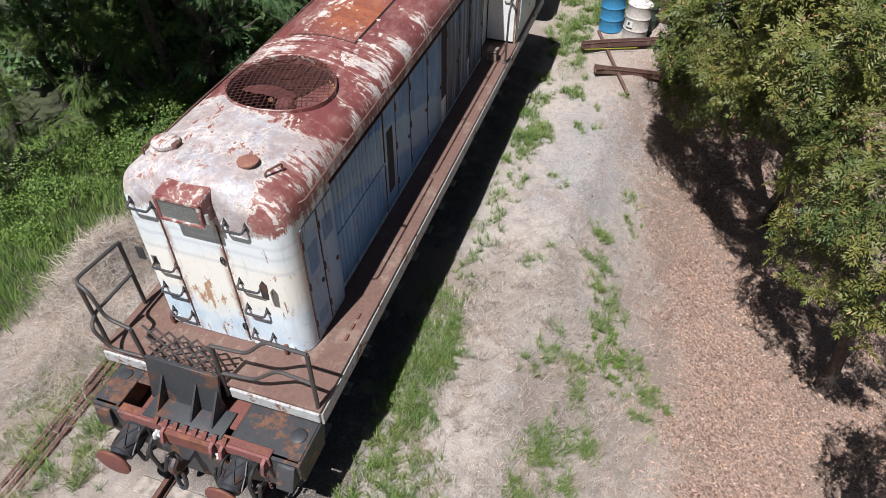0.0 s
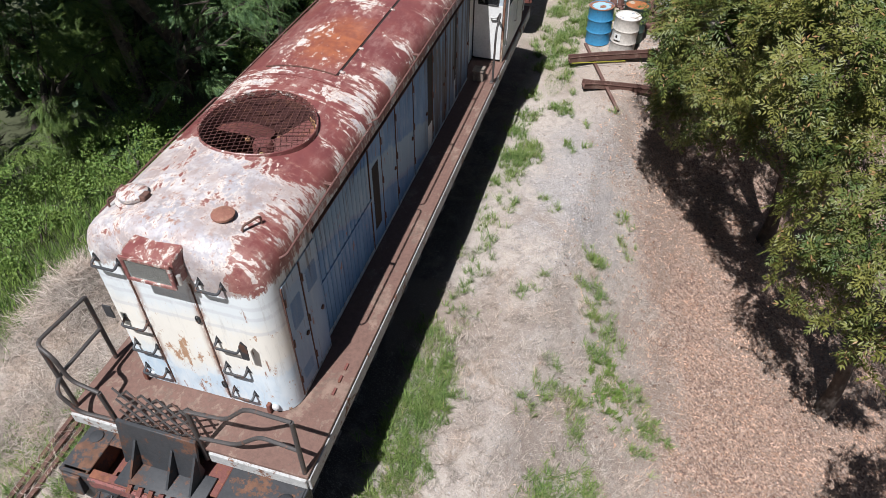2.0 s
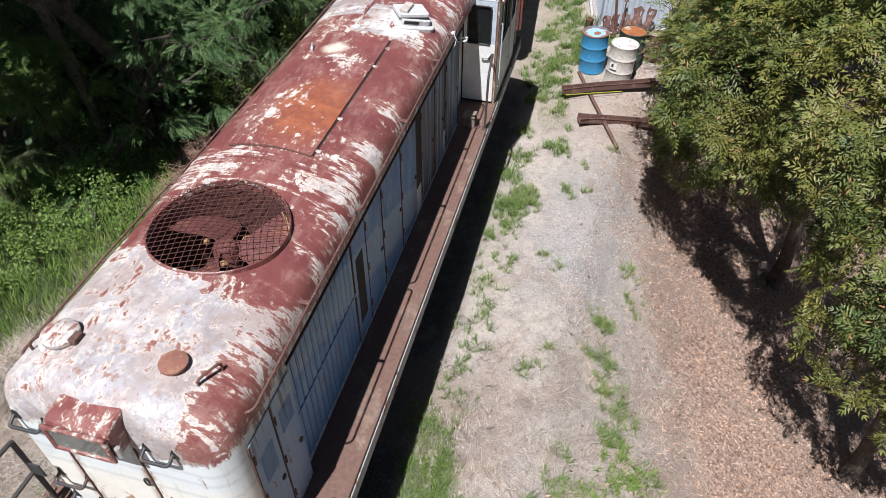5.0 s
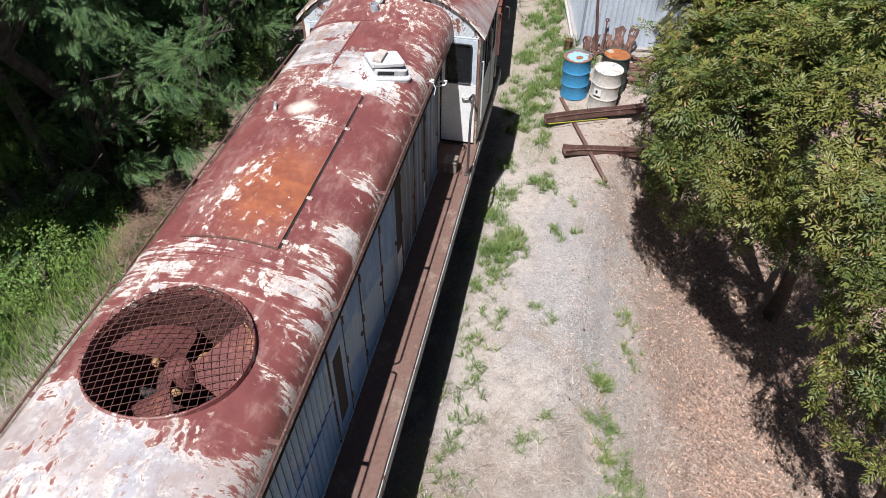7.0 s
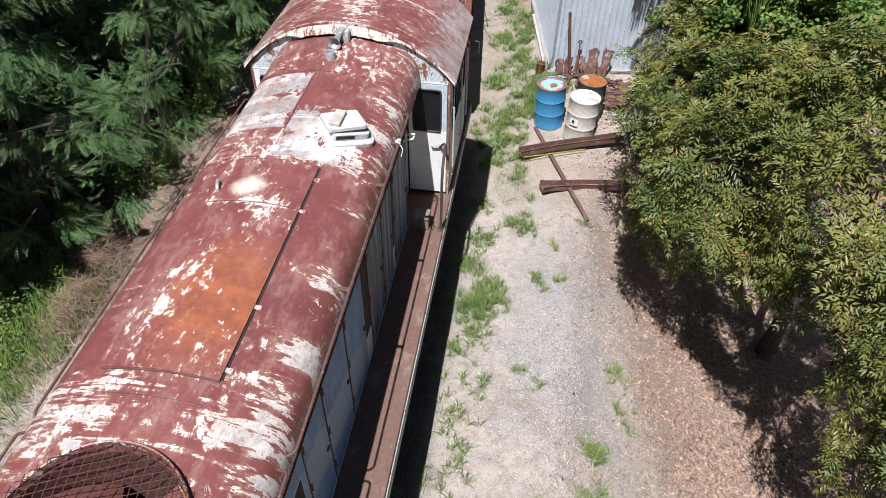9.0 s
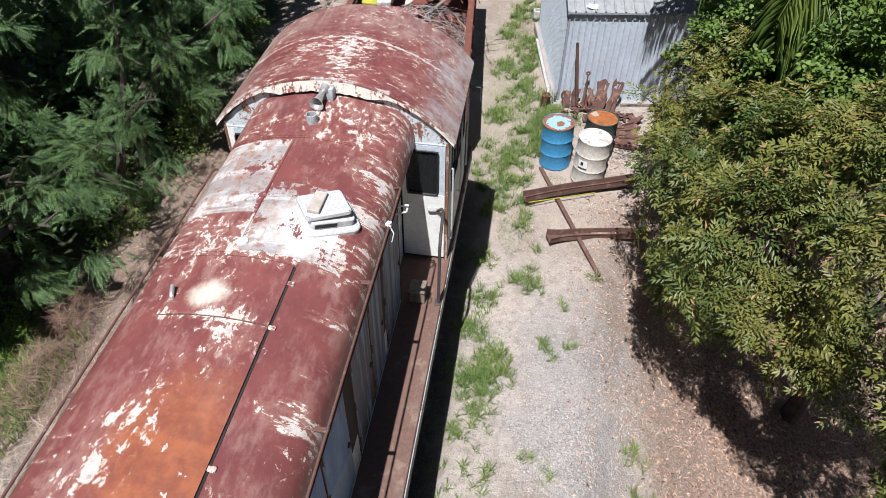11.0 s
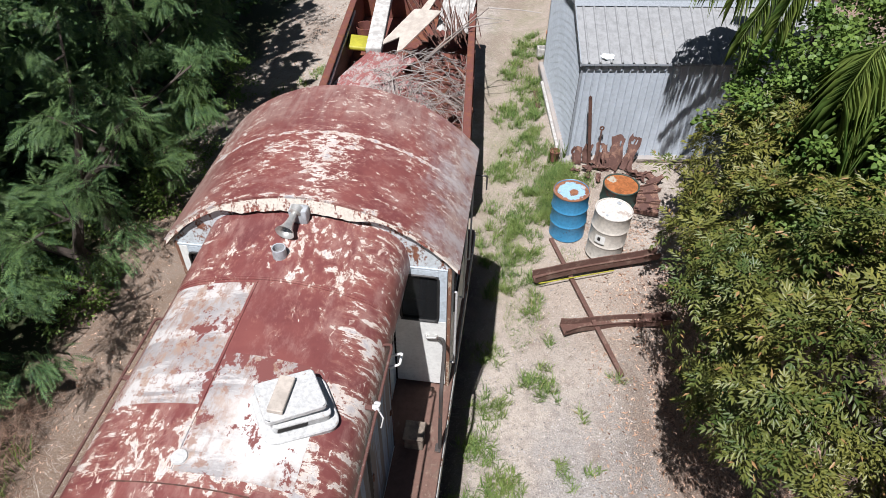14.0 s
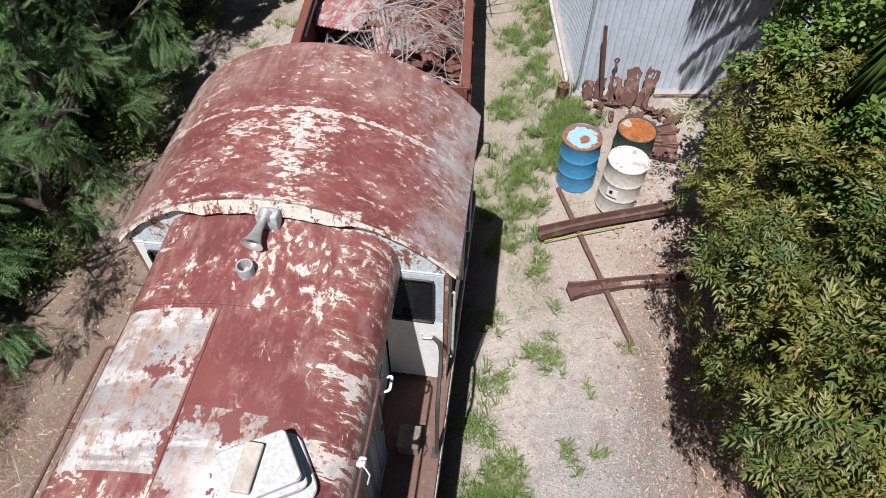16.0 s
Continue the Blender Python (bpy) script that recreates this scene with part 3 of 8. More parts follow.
# ---- ground: dust, gravel, straw and brown leaf litter
def make_ground():
    n = Nodes("ground_earth", 0.95)
    x, y = n.axis(0), n.axis(1)
    a = n.noise(0.9, 7, 0.65, None, 1)
    b = n.noise(6, 7, 0.7, None, 2)
    g = n.noise(45, 5, 0.7, None, 3)
    sp = n.voronoi(62)
    dust = n.mix(n.step(a, 0.3, 0.7), (0.365, 0.33, 0.295), (0.435, 0.385, 0.335))
    dust = n.mix(n.step(b, 0.42, 0.68, 0, 0.75), dust, (0.215, 0.185, 0.168))
    stones = n.mix(n.step(sp.outputs["Color"], 0.2, 0.9), (0.20, 0.20, 0.21), (0.29, 0.285, 0.285))
    wob = n.math("MULTIPLY", n.math("SUBTRACT", n.noise(1.3, 6, 0.65, None, 5), 0.5), 2.6)
    gx = n.math("ADD", n.math("ABSOLUTE", n.math("ADD", n.math("SUBTRACT", x, n.math("MULTIPLY", y, 0.02)), 0.35)), wob)
    gy = n.math("ADD", n.math("ABSOLUTE", n.math("SUBTRACT", y, 10.8)), wob)
    gravel = n.math("MULTIPLY", n.step(gx, 1.0, 0.45, 0, 0.8), n.step(gy, 2.4, 1.2, 0, 0.7))
    c = n.mix(gravel, dust, stones)
    straw = n.mix(n.step(n.noise(60, 4, 0.7, (1, 0.25, 1), 6), 0.35, 0.7), (0.23, 0.19, 0.155), (0.44, 0.385, 0.335))
    sx = n.math("ADD", n.math("ADD", x, n.math("MULTIPLY", y, -0.03)), wob)
    strawy = n.step(sx, -0.1, 0.9, 0, 0.7)
    strawy = n.math("MAXIMUM", strawy, n.step(n.math("ADD", x, wob), -4.6, -5.6, 0, 0.8))
    c = n.mix(n.math("MULTIPLY", strawy, n.step(b, 0.3, 0.6)), c, straw)
    chips = n.voronoi(26, "F1", (1, 1.3, 1))
    bark = n.mix(n.step(chips.outputs["Color"], 0.15, 0.85), (0.11, 0.06, 0.042), (0.37, 0.255, 0.19))
    litter = n.step(n.math("ADD", n.math("ADD", x, n.math("MULTIPLY", n.math("SUBTRACT", n.math("MINIMUM", y, 14.5), 9.5), 0.17)), n.math("MULTIPLY", wob, 1.1)), 0.75, 2.0)
    litter = n.math("MULTIPLY", litter, n.math("MAXIMUM", n.step(n.math("ADD", y, n.math("MULTIPLY", wob, 0.4)), 16.0, 15.0), n.step(x, 2.2, 3.2)))
    c = n.mix(litter, c, bark)
    # brown earth below the scrub, darkened for the shade of the trees
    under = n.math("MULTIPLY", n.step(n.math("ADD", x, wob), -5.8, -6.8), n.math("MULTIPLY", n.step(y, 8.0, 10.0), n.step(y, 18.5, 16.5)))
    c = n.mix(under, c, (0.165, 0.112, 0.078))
    sand = n.step(n.math("ADD", y, wob), 12.5, 15.0, 0, 0.75)
    c = n.mix(n.math("MULTIPLY", sand, n.math("MULTIPLY", n.step(x, -2.4, -2.0), n.step(x, 0.9, 0.3))), c, (0.335, 0.275, 0.225))
    turf = n.math("MULTIPLY", n.math("MULTIPLY", n.math("MULTIPLY", n.step(y, 13.5, 15.5), n.step(x, -2.7, -2.3)), n.step(n.math("ADD", x, wob), -0.6, -1.2)), n.step(n.noise(2.5, 6, 0.7, None, 9), 0.4, 0.6, 0, 0.4))
    c = n.mix(turf, c, (0.15, 0.165, 0.07))
    # rail bed beneath and beside the locomotive darkened: its shade put into the colour
    bed_shade = n.math("MULTIPLY", n.step(n.math("ABSOLUTE", n.math("ADD", x, 3.29)), 1.75, 1.3), n.step(n.noise(3.0, 6, 0.7, None, 43), 0.25, 0.5, 0.6, 0.95))
    c = n.mix(n.math("MULTIPLY", bed_shade, n.math("MULTIPLY", n.step(y, 2.2, 2.8), n.step(y, 16.5, 14.5))), c, (0.05, 0.042, 0.036))
    c = n.mix(n.step(n.noise(0.55, 8, 0.7, None, 40), 0.47, 0.62, 0, 0.7), c, (0.215, 0.165, 0.13))
    c = n.mix(n.step(n.noise(22, 8, 0.75, None, 41), 0.52, 0.68, 0, 0.7), c, (0.15, 0.122, 0.102))
    c = n.mix(n.step(n.noise(28, 6, 0.75, None, 42), 0.56, 0.68, 0, 0.55), c, (0.50, 0.455, 0.415))
    c = n.mix(n.step(n.noise(85, 4, 0.7, None, 44), 0.5, 0.66, 0, 0.65), c, (0.11, 0.09, 0.078))
    c = n.mix(n.step(n.noise(70, 4, 0.7, None, 45), 0.54, 0.66, 0, 0.6), c, (0.54, 0.485, 0.43))
    # outer bank turned green-black: leaf green with the scrub's shade painted in
    green_shade = n.math("MULTIPLY", n.step(n.math("ADD", x, n.math("MULTIPLY", wob, 0.6)), -8.2, -9.0), 0.96)
    c = n.mix(green_shade, c, (0.045, 0.055, 0.022))
    h = n.math("ADD", n.math("MULTIPLY", b, 0.6), n.math("MULTIPLY", g, 0.4))
    return n.done(c, None, h, 1.0, 0.04)


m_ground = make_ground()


def leafy(name, dark, light, rough=0.45, through=0.25, dead=None):
    """Leaves: each its own shade, some light passing through."""
    n = Nodes(name, rough)
    n.b.inputs["Specular IOR Level"].default_value = 0.28
    r = n.island()
    c = n.mix(r, dark, light)
    c = n.mix(n.step(n.noise(1.7, 4, 0.6), 0.4, 0.65, 0, 0.3), c, tuple(a * b for a, b in zip(light, (1.15, 0.95, 0.8))))
    if dead:
        c = n.mix(n.step(n.math("FRACT", n.math("MULTIPLY", r, 17.0)), 0.975, 0.985), c, dead)
    n.put(n.b.inputs["Base Color"], c)
    t = n.t.nodes.new("ShaderNodeBsdfTranslucent")
    n.put(t.inputs[0], c)
    m = n.t.nodes.new("ShaderNodeMixShader")
    m.inputs[0].default_value = through
    out = n.t.nodes["Material Output"]
    n.t.links.new(n.b.outputs[0], m.inputs[1])
    n.t.links.new(t.outputs[0], m.inputs[2])
    n.t.links.new(m.outputs[0], out.inputs[0])
    return n.m


def make_olive_leaf():
    """Glossy leaflets: olive-yellow on the sunny boughs, deeper green elsewhere, a few dead."""
    n = Nodes("olive_leaf", 0.44)
    n.b.inputs["Specular IOR Level"].default_value = 0.34
    r = n.island()
    c = n.mix(n.step(n.noise(0.9, 4, 0.6, None, 90), 0.40, 0.60), (0.046, 0.082, 0.019), (0.15, 0.15, 0.032))
    c = n.mix(n.step(n.noise(4.5, 3, 0.6, None, 91), 0.35, 0.65, 0, 0.6), c, (0.22, 0.21, 0.05))
    c = n.mix(n.math("MULTIPLY", r, 0.5), c, (0.03, 0.055, 0.014))
    c = n.mix(n.step(n.math("FRACT", n.math("MULTIPLY", r, 17.0)), 0.965, 0.975), c, (0.27, 0.16, 0.07))
    n.put(n.b.inputs["Base Color"], c)
    t = n.t.nodes.new("ShaderNodeBsdfTranslucent")
    n.put(t.inputs[0], c)
    m = n.t.nodes.new("ShaderNodeMixShader")
    m.inputs[0].default_value = 0.09
    n.t.links.new(n.b.outputs[0], m.inputs[1])
    n.t.links.new(t.outputs[0], m.inputs[2])
    n.t.links.new(m.outputs[0], n.t.nodes["Material Output"].inputs[0])
    return n.m


m_leaf_olive = make_olive_leaf()
m_leaf_vine = leafy("vine_leaf", (0.036, 0.083, 0.016), (0.15, 0.235, 0.053), 0.5, 0.22)
m_leaf_bright = leafy("light_feathery_leaf", (0.05, 0.095, 0.025), (0.16, 0.235, 0.06), 0.5, 0.25)
m_weed = leafy("dead_weed", (0.09, 0.058, 0.045), (0.30, 0.205, 0.155), 0.8, 0.05)
m_leaf_feather = leafy("feathery_leaf", (0.036, 0.088, 0.045), (0.14, 0.235, 0.08), 0.5, 0.2)
m_leaf_palm = leafy("palm_leaf", (0.06, 0.115, 0.025), (0.20, 0.26, 0.065), 0.38, 0.3)
m_leaf_shrub = leafy("shrub_leaf", (0.065, 0.135, 0.028), (0.18, 0.265, 0.065), 0.5, 0.25)
m_grass = leafy("green_grass", (0.075, 0.145, 0.038), (0.24, 0.325, 0.105), 0.55, 0.33, (0.45, 0.38, 0.2))
m_straw = leafy("dry_straw", (0.14, 0.115, 0.095), (0.56, 0.50, 0.44), 0.7, 0.15)
m_litter = leafy("leaf_litter", (0.06, 0.026, 0.017), (0.57, 0.40, 0.30), 0.7, 0.05)
m_twig = leafy("dead_twig", (0.14, 0.125, 0.118), (0.40, 0.375, 0.36), 0.8, 0.0)
m_stone = leafy("gravel_stone", (0.12, 0.115, 0.112), (0.42, 0.405, 0.395), 0.9, 0.0)
m_palebark = rusted("pale_bark", (0.20, 0.165, 0.135), (0.09, 0.075, 0.062), 0.5, 0.9, 3.0, (1, 1, 0.3))
m_bark = plain("tree_bark", (0.065, 0.052, 0.043), 0.9, 0, 0.35, 6, 0.6)

# ---------------------------------------------------------------- mesh helpers
def thing(name, at, label, category, group="", kind=""):
    """A top-level thing: an empty at its base."""
    ob = new(name)
    ob.empty_display_size = 0.2
    ob.location = at
    return tagged(ob, label, category, group, kind)


def origin(ob):
    p = Vector((0, 0, 0))
    while ob:
        p += ob.location
        ob = ob.parent
    return p


def link(name, bm, material, smooth=None):
    me = bpy.data.meshes.new(name)
    if smooth is not None:
        for f in bm.faces:
            f.smooth = True
        for e in bm.edges:
            if len(e.link_faces) == 2 and e.calc_face_angle(0) > radians(smooth):
                e.smooth = False
    bm.to_mesh(me)
    bm.free()
    me.materials.append(material)
    return me


def part(name, bm, material, parent, label="", smooth=35):
    """Link a bmesh, built in world metres, as one mesh under a thing or a part."""
    o = origin(parent)
    bmesh.ops.translate(bm, verts=bm.verts, vec=-o)
    ob = new(name, link(name, bm, material, smooth))
    ob.parent = parent
    return tagged(ob, label)


def solid(name, bm, material, label, category="", kind="structure", at=(0, 0, 0), smooth=35, group=""):
    """A top-level mesh of its own."""
    bmesh.ops.translate(bm, verts=bm.verts, vec=-Vector(at))
    ob = new(name, link(name, bm, material, smooth))
    ob.location = at
    return tagged(ob, label, category, group, kind)


def box(lo, hi, bevel=0.0, seg=1, bm=None, m=None):
    """A box from corner to corner, its edges bevelled."""
    bm2 = bmesh.new()
    bmesh.ops.create_cube(bm2, size=1)
    lo, hi = Vector(lo), Vector(hi)
    for v in bm2.verts:
        v.co = Vector((lo[k] + (v.co[k] + 0.5) * (hi[k] - lo[k]) for k in range(3)))
    if bevel:
        bmesh.ops.bevel(bm2, geom=bm2.edges[:], offset=bevel, segments=seg, affect="EDGES", profile=0.5)
    if m is not None:
        bmesh.ops.transform(bm2, matrix=m, verts=bm2.verts)
    return bm2 if bm is None else merge(bm, bm2)


def merge(bm, other):
    me = bpy.data.meshes.new("tmp")
    other.to_mesh(me)
    other.free()
    bm.from_mesh(me)
    bpy.data.meshes.remove(me)
    return bm


def cyl(a, b, r, r2=None, seg=16, bm=None, caps=True):
    """A round bar from a to b."""
    a, b = Vector(a), Vector(b)
    bm2 = bmesh.new()
    d = b - a
    bmesh.ops.create_cone(bm2, cap_ends=caps, segments=seg, radius1=r, radius2=r if r2 is None else r2, depth=d.length)
    m = Matrix.Translation((a + b) / 2) @ d.to_track_quat("Z", "Y").to_matrix().to_4x4()
    bmesh.ops.transform(bm2, matrix=m, verts=bm2.verts)
    return bm2 if bm is None else merge(bm, bm2)


def lathe(profile, seg=24, at=(0, 0, 0), m=None, bm=None):
    """Turn a profile of (radius, height) about the z axis."""
    bm2 = bmesh.new()
    rings = []
    for r, z in profile:
        if r < 1e-5:
            rings.append([bm2.verts.new((0, 0, z))])
        else:
            rings.append([bm2.verts.new((r * math.cos(k * math.tau / seg), r * math.sin(k * math.tau / seg), z)) for k in range(seg)])
    for p, q in zip(rings, rings[1:]):
        for k in range(seg):
            l = (k + 1) % seg
            if len(p) == 1 and len(q) == 1:
                continue
            if len(p) == 1:
                bm2.faces.new((p[0], q[k], q[l]))
            elif len(q) == 1:
                bm2.faces.new((p[k], p[l], q[0]))
            else:
                bm2.faces.new((p[k], p[l], q[l], q[k]))
    bmesh.ops.recalc_face_normals(bm2, faces=bm2.faces)
    mm = Matrix.Translation(at) @ (m if m is not None else Matrix())
    bmesh.ops.transform(bm2, matrix=mm, verts=bm2.verts)
    return bm2 if bm is None else merge(bm, bm2)


def bend(points, radius, seg=5):
    """Round the corners of a line of points."""
    pts = [Vector(p) for p in points]
    out = [pts[0]]
    for a, b, c in zip(pts, pts[1:], pts[2:]):
        u, v = (a - b), (c - b)
        k = min(radius, u.length * 0.45, v.length * 0.45)
        p, q = b + u.normalized() * k, b + v.normalized() * k
        for i in range(seg + 1):
            t = i / seg
            out.append((1 - t) ** 2 * p + 2 * t * (1 - t) * b + t * t * q)
    return out + [pts[-1]]


def tube(points, r, seg=8, bm=None, taper=None):
    """A bar of round section along a line of points."""
    pts = [Vector(p) for p in points]
    bm2 = bmesh.new()
    rings, prev = [], None
    for i, p in enumerate(pts):
        d = (pts[min(i + 1, len(pts) - 1)] - pts[max(i - 1, 0)]).normalized()
        if prev is None:
            u = d.orthogonal().normalized()
        else:
            u = (prev - d * prev.dot(d))
            u = u.normalized() if u.length > 1e-6 else d.orthogonal().normalized()
        prev = u
        w = d.cross(u)
        rr = r if taper is None else r + (taper - r) * i / (len(pts) - 1)
        rings.append([bm2.verts.new(p + (u * math.cos(k * math.tau / seg) + w * math.sin(k * math.tau / seg)) * rr) for k in range(seg)])
    for p, q in zip(rings, rings[1:]):
        for k in range(seg):
            bm2.faces.new((p[k], p[(k + 1) % seg], q[(k + 1) % seg], q[k]))
    bm2.faces.new(rings[0][::-1]), bm2.faces.new(rings[-1])
    return bm2 if bm is None else merge(bm, bm2)


def prism(outline, axis, lo, hi, bevel=0.0, bm=None):
    """Push an outline out along an axis (0 x, 1 y, 2 z); its points are the other two coordinates in order."""
    bm2 = bmesh.new()

    def spot(p, w):
        c = list(p)
        c.insert(axis, w)
        return bm2.verts.new(c)
    a, b = [spot(p, lo) for p in outline], [spot(p, hi) for p in outline]
    n = len(a)
    bm2.faces.new(a), bm2.faces.new(b[::-1])
    for k in range(n):
        bm2.faces.new((a[k], b[k], b[(k + 1) % n], a[(k + 1) % n]))
    bmesh.ops.recalc_face_normals(bm2, faces=bm2.faces)
    if bevel:
        bmesh.ops.bevel(bm2, geom=bm2.edges[:], offset=bevel, segments=1, affect="EDGES")
    return bm2 if bm is None else merge(bm, bm2)


def sheet(points, nu, nv, thick=0.0):
    """A surface from points(u, v) with u, v in 0..1, given thickness when asked."""
    bm = bmesh.new()
    g = [[bm.verts.new(points(i / nu, j / nv)) for j in range(nv + 1)] for i in range(nu + 1)]
    for i in range(nu):
        for j in range(nv):
            bm.faces.new((g[i][j], g[i + 1][j], g[i + 1][j + 1], g[i][j + 1]))
    if thick:
        bm.normal_update()
        bmesh.ops.solidify(bm, geom=bm.faces[:], thickness=thick)
    bmesh.ops.recalc_face_normals(bm, faces=bm.faces)
    return bm


def hill(a, b, t):
    t = max(0.0, min(1.0, (t - a) / (b - a)))
    return t * t * (3 - 2 * t)

# ---------------------------------------------------------------- ground
def ground_z(x, y):
    """The rail bed is a low bank: flat beside the track, falling away on both sides."""
    z = 0.0
    if x < -4.6:
        z -= 0.24 * (-4.6 - x) * hill(-4.6, -6.5, x) if x > -40 else 0.24 * 35.4
    edge = -0.5 + 0.28 * hill(5, 9, y) + 0.25 * hill(9, 12, y) + 0.4 * hill(12, 15, y)
    d = x - edge
    if d > 0:
        fall = 0.72 * min(d, 2.2) * hill(0, 0.5, d) + 0.42 * max(0, min(d, 12) - 2.2)
        z -= fall * (1 - hill(13.5, 16.2, y) * hill(9, 6, x))
    z += 0.3 * hill(13.5, 17.5, y) * hill(-1.8, -0.3, x)
    return z



CX = -3.29
bm = bmesh.new()
xs = [-150, -60, -40, -30, -24, -20, -17, -15] + [-13 + 0.25 * k for k in range(93)] + [11, 12, 13, 15, 20, 30, 60, 150]
ys = [-150, -50, -20, -8] + [-4 + 0.25 * k for k in range(129)] + [30, 32, 36, 40, 60, 150]


def rough_z(x, y):
    bumps = 0.05 * noise.noise(Vector((x * 0.9, y * 0.9, 3))) + 0.025 * noise.noise(Vector((x * 2.7, y * 2.7, 7)))
    return ground_z(x, y) + bumps * hill(0.2, 0.9, abs(x - CX) - 0.6)


gv = [[bm.verts.new((x, y, rough_z(x, y))) for y in ys] for x in xs]
for i in range(len(xs) - 1):
    for j in range(len(ys) - 1):
        bm.faces.new((gv[i][j], gv[i + 1][j], gv[i + 1][j + 1], gv[i][j + 1]))
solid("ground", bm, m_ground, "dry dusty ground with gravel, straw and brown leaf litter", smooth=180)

# ---------------------------------------------------------------- locomotive
loco = thing("locomotive", (CX, 7.5, 0.0), "derelict diesel locomotive, red roof paint peeling to white, pale blue sides", "locomotive")
HALF = [(0.945, 1.62), (0.942, 2.3), (0.937, 3.0), (0.935, 3.29), (0.933, 3.38), (0.928, 3.47), (0.91, 3.55), (0.88, 3.62), (0.825, 3.68), (0.745, 3.73), (0.64, 3.775), (0.5, 3.82), (0.35, 3.855), (0.18, 3.88), (0, 3.89)]


def roof_z(x):
    """Height of the hood's roof at x."""
    d = abs(x - CX)
    for (a, za), (b, zb) in zip(HALF[4:], HALF[5:]):
        if b <= d <= a:
            return za + (zb - za) * (a - d) / (a - b)
    return 3.38


def hood_section(inset, first=0, narrow=0.0, lift=0.0):
    out = []
    for x, z in HALF[first:]:
        k = max(0.0, (z - 3.0) / 0.8)
        out.append((max(x - inset - (narrow if z < 3.3 else 0), 0.0), z - inset * min(1, k) + lift * hill(3.4, 3.75, z)))
    return [(CX + x, z) for x, z in out] + [(CX - x, z) for x, z in out[-2::-1]]


bm = bmesh.new()
rings = []
R = 0.24
for k in range(9):
    a = math.pi / 2 * (1 - k / 8)
    rings.append([bm.verts.new((x, 3.65 + R * (1 - math.sin(a)), z)) for x, z in hood_section(R * (1 - math.cos(a)))])
rings.append([bm.verts.new((x, 4.612, z)) for x, z in hood_section(0)])
for y in (4.614, 6.0, 9.0, 10.9):
    rings.append([bm.verts.new((x, y, z)) for x, z in hood_section(0, 0, 0.072)])
rings.append([bm.verts.new((x, 10.902, z)) for x, z in hood_section(0, 0, 0.2, 0.018)])
rings.append([bm.verts.new((x, 11.69, z)) for x, z in hood_section(0, 0, 0.2, 0.065)])
bm.faces.new(rings[0]), bm.faces.new(rings[-1][::-1])
for p, q in zip(rings, rings[1:]):
    for k in range(len(p) - 1):
        bm.faces.new((p[k], p[k + 1], q[k + 1], q[k]))
    bm.faces.new((p[-1], p[0], q[0], q[-1]))
bmesh.ops.recalc_face_normals(bm, faces=bm.faces)
hood = part("hood", bm, m_hood, loco, "peeling red, white and pale blue hood")
# the round fan well is cut into the roof
FX, FY, FR = CX + 0.015, 5.49, 0.60
well = new("well", link("well", cyl((FX, FY, 2.95), (FX, FY, 4.3), FR, seg=48), m_near_black))
cut = hood.modifiers.new("well", "BOOLEAN")
cut.operation, cut.solver, cut.object = "DIFFERENCE", "EXACT", well
bpy.context.view_layer.update()
done = bpy.data.meshes.new_from_object(hood.evaluated_get(bpy.context.evaluated_depsgraph_get()))
well.location = (0, 0, 0)
hood.modifiers.remove(cut)
hood.data = done
bpy.data.objects.remove(well)

fan = part("fan_well", lathe([(0.0, 3.0), (FR - 0.005, 3.0), (FR - 0.005, 3.80), (FR - 0.02, 3.80), (FR - 0.02, 3.02), (0, 3.02)], 48, (FX, FY, 0)), m_wellrust, loco, "dark rusty fan well")


def ring_at(r, k, dz=0.0):
    x, y = FX + r * math.cos(k), FY + r * math.sin(k)
    return Vector((x, y, roof_z(x) + dz))


bm = bmesh.new()
prof = [(FR - 0.008, -0.03), (FR - 0.008, 0.026), (FR + 0.001, 0.03), (FR + 0.008, 0.024), (FR + 0.010, -0.03)]
N = 64
ringv = [[bm.verts.new((FX + r * math.cos(k * math.tau / N), FY + r * math.sin(k * math.tau / N), roof_z(FX + 0.55 * math.cos(k * math.tau / N)) + 0.25 * (3.86 - roof_z(FX + 0.55 * math.cos(k * math.tau / N))) + dz)) for r, dz in prof] for k in range(N)]
for k in range(N):
    for i in range(len(prof) - 1):
        bm.faces.new((ringv[k][i], ringv[(k + 1) % N][i], ringv[(k + 1) % N][i + 1], ringv[k][i + 1]))
bmesh.ops.recalc_face_normals(bm, faces=bm.faces)
part("fan_ring", bm, m_fitting, fan)
# wire guard, a flat-domed diamond grid
a0 = radians(24)


def guard_z(x, y):
    d2 = ((x - FX) ** 2 + (y - FY) ** 2) / FR ** 2
    return 3.895 + 0.035 * (1 - d2)


for turn in (a0, a0 + radians(78)):
    u, w = Vector((math.cos(turn), math.sin(turn), 0)), Vector((-math.sin(turn), math.cos(turn), 0))
    for k in range(-10, 11):
        off = k * 0.056
        if abs(off) > FR - 0.02:
            continue
        h = math.sqrt((FR + 0.005) ** 2 - off ** 2)
        pts = []
        for i in range(5):
            p = Vector((FX, FY, 0)) + w * off + u * (h * (i / 2 - 1))
            pts.append((p.x, p.y, guard_z(p.x, p.y)))
        part("guard_wire", tube(pts, 0.0031, 4), m_mesh, fan)
part("hub", lathe([(0.0, 3.28), (0.10, 3.28), (0.115, 3.34), (0.115, 3.60), (0.09, 3.645), (0.045, 3.66), (0, 3.662)], 22, (FX, FY, 0)), m_fan, fan)
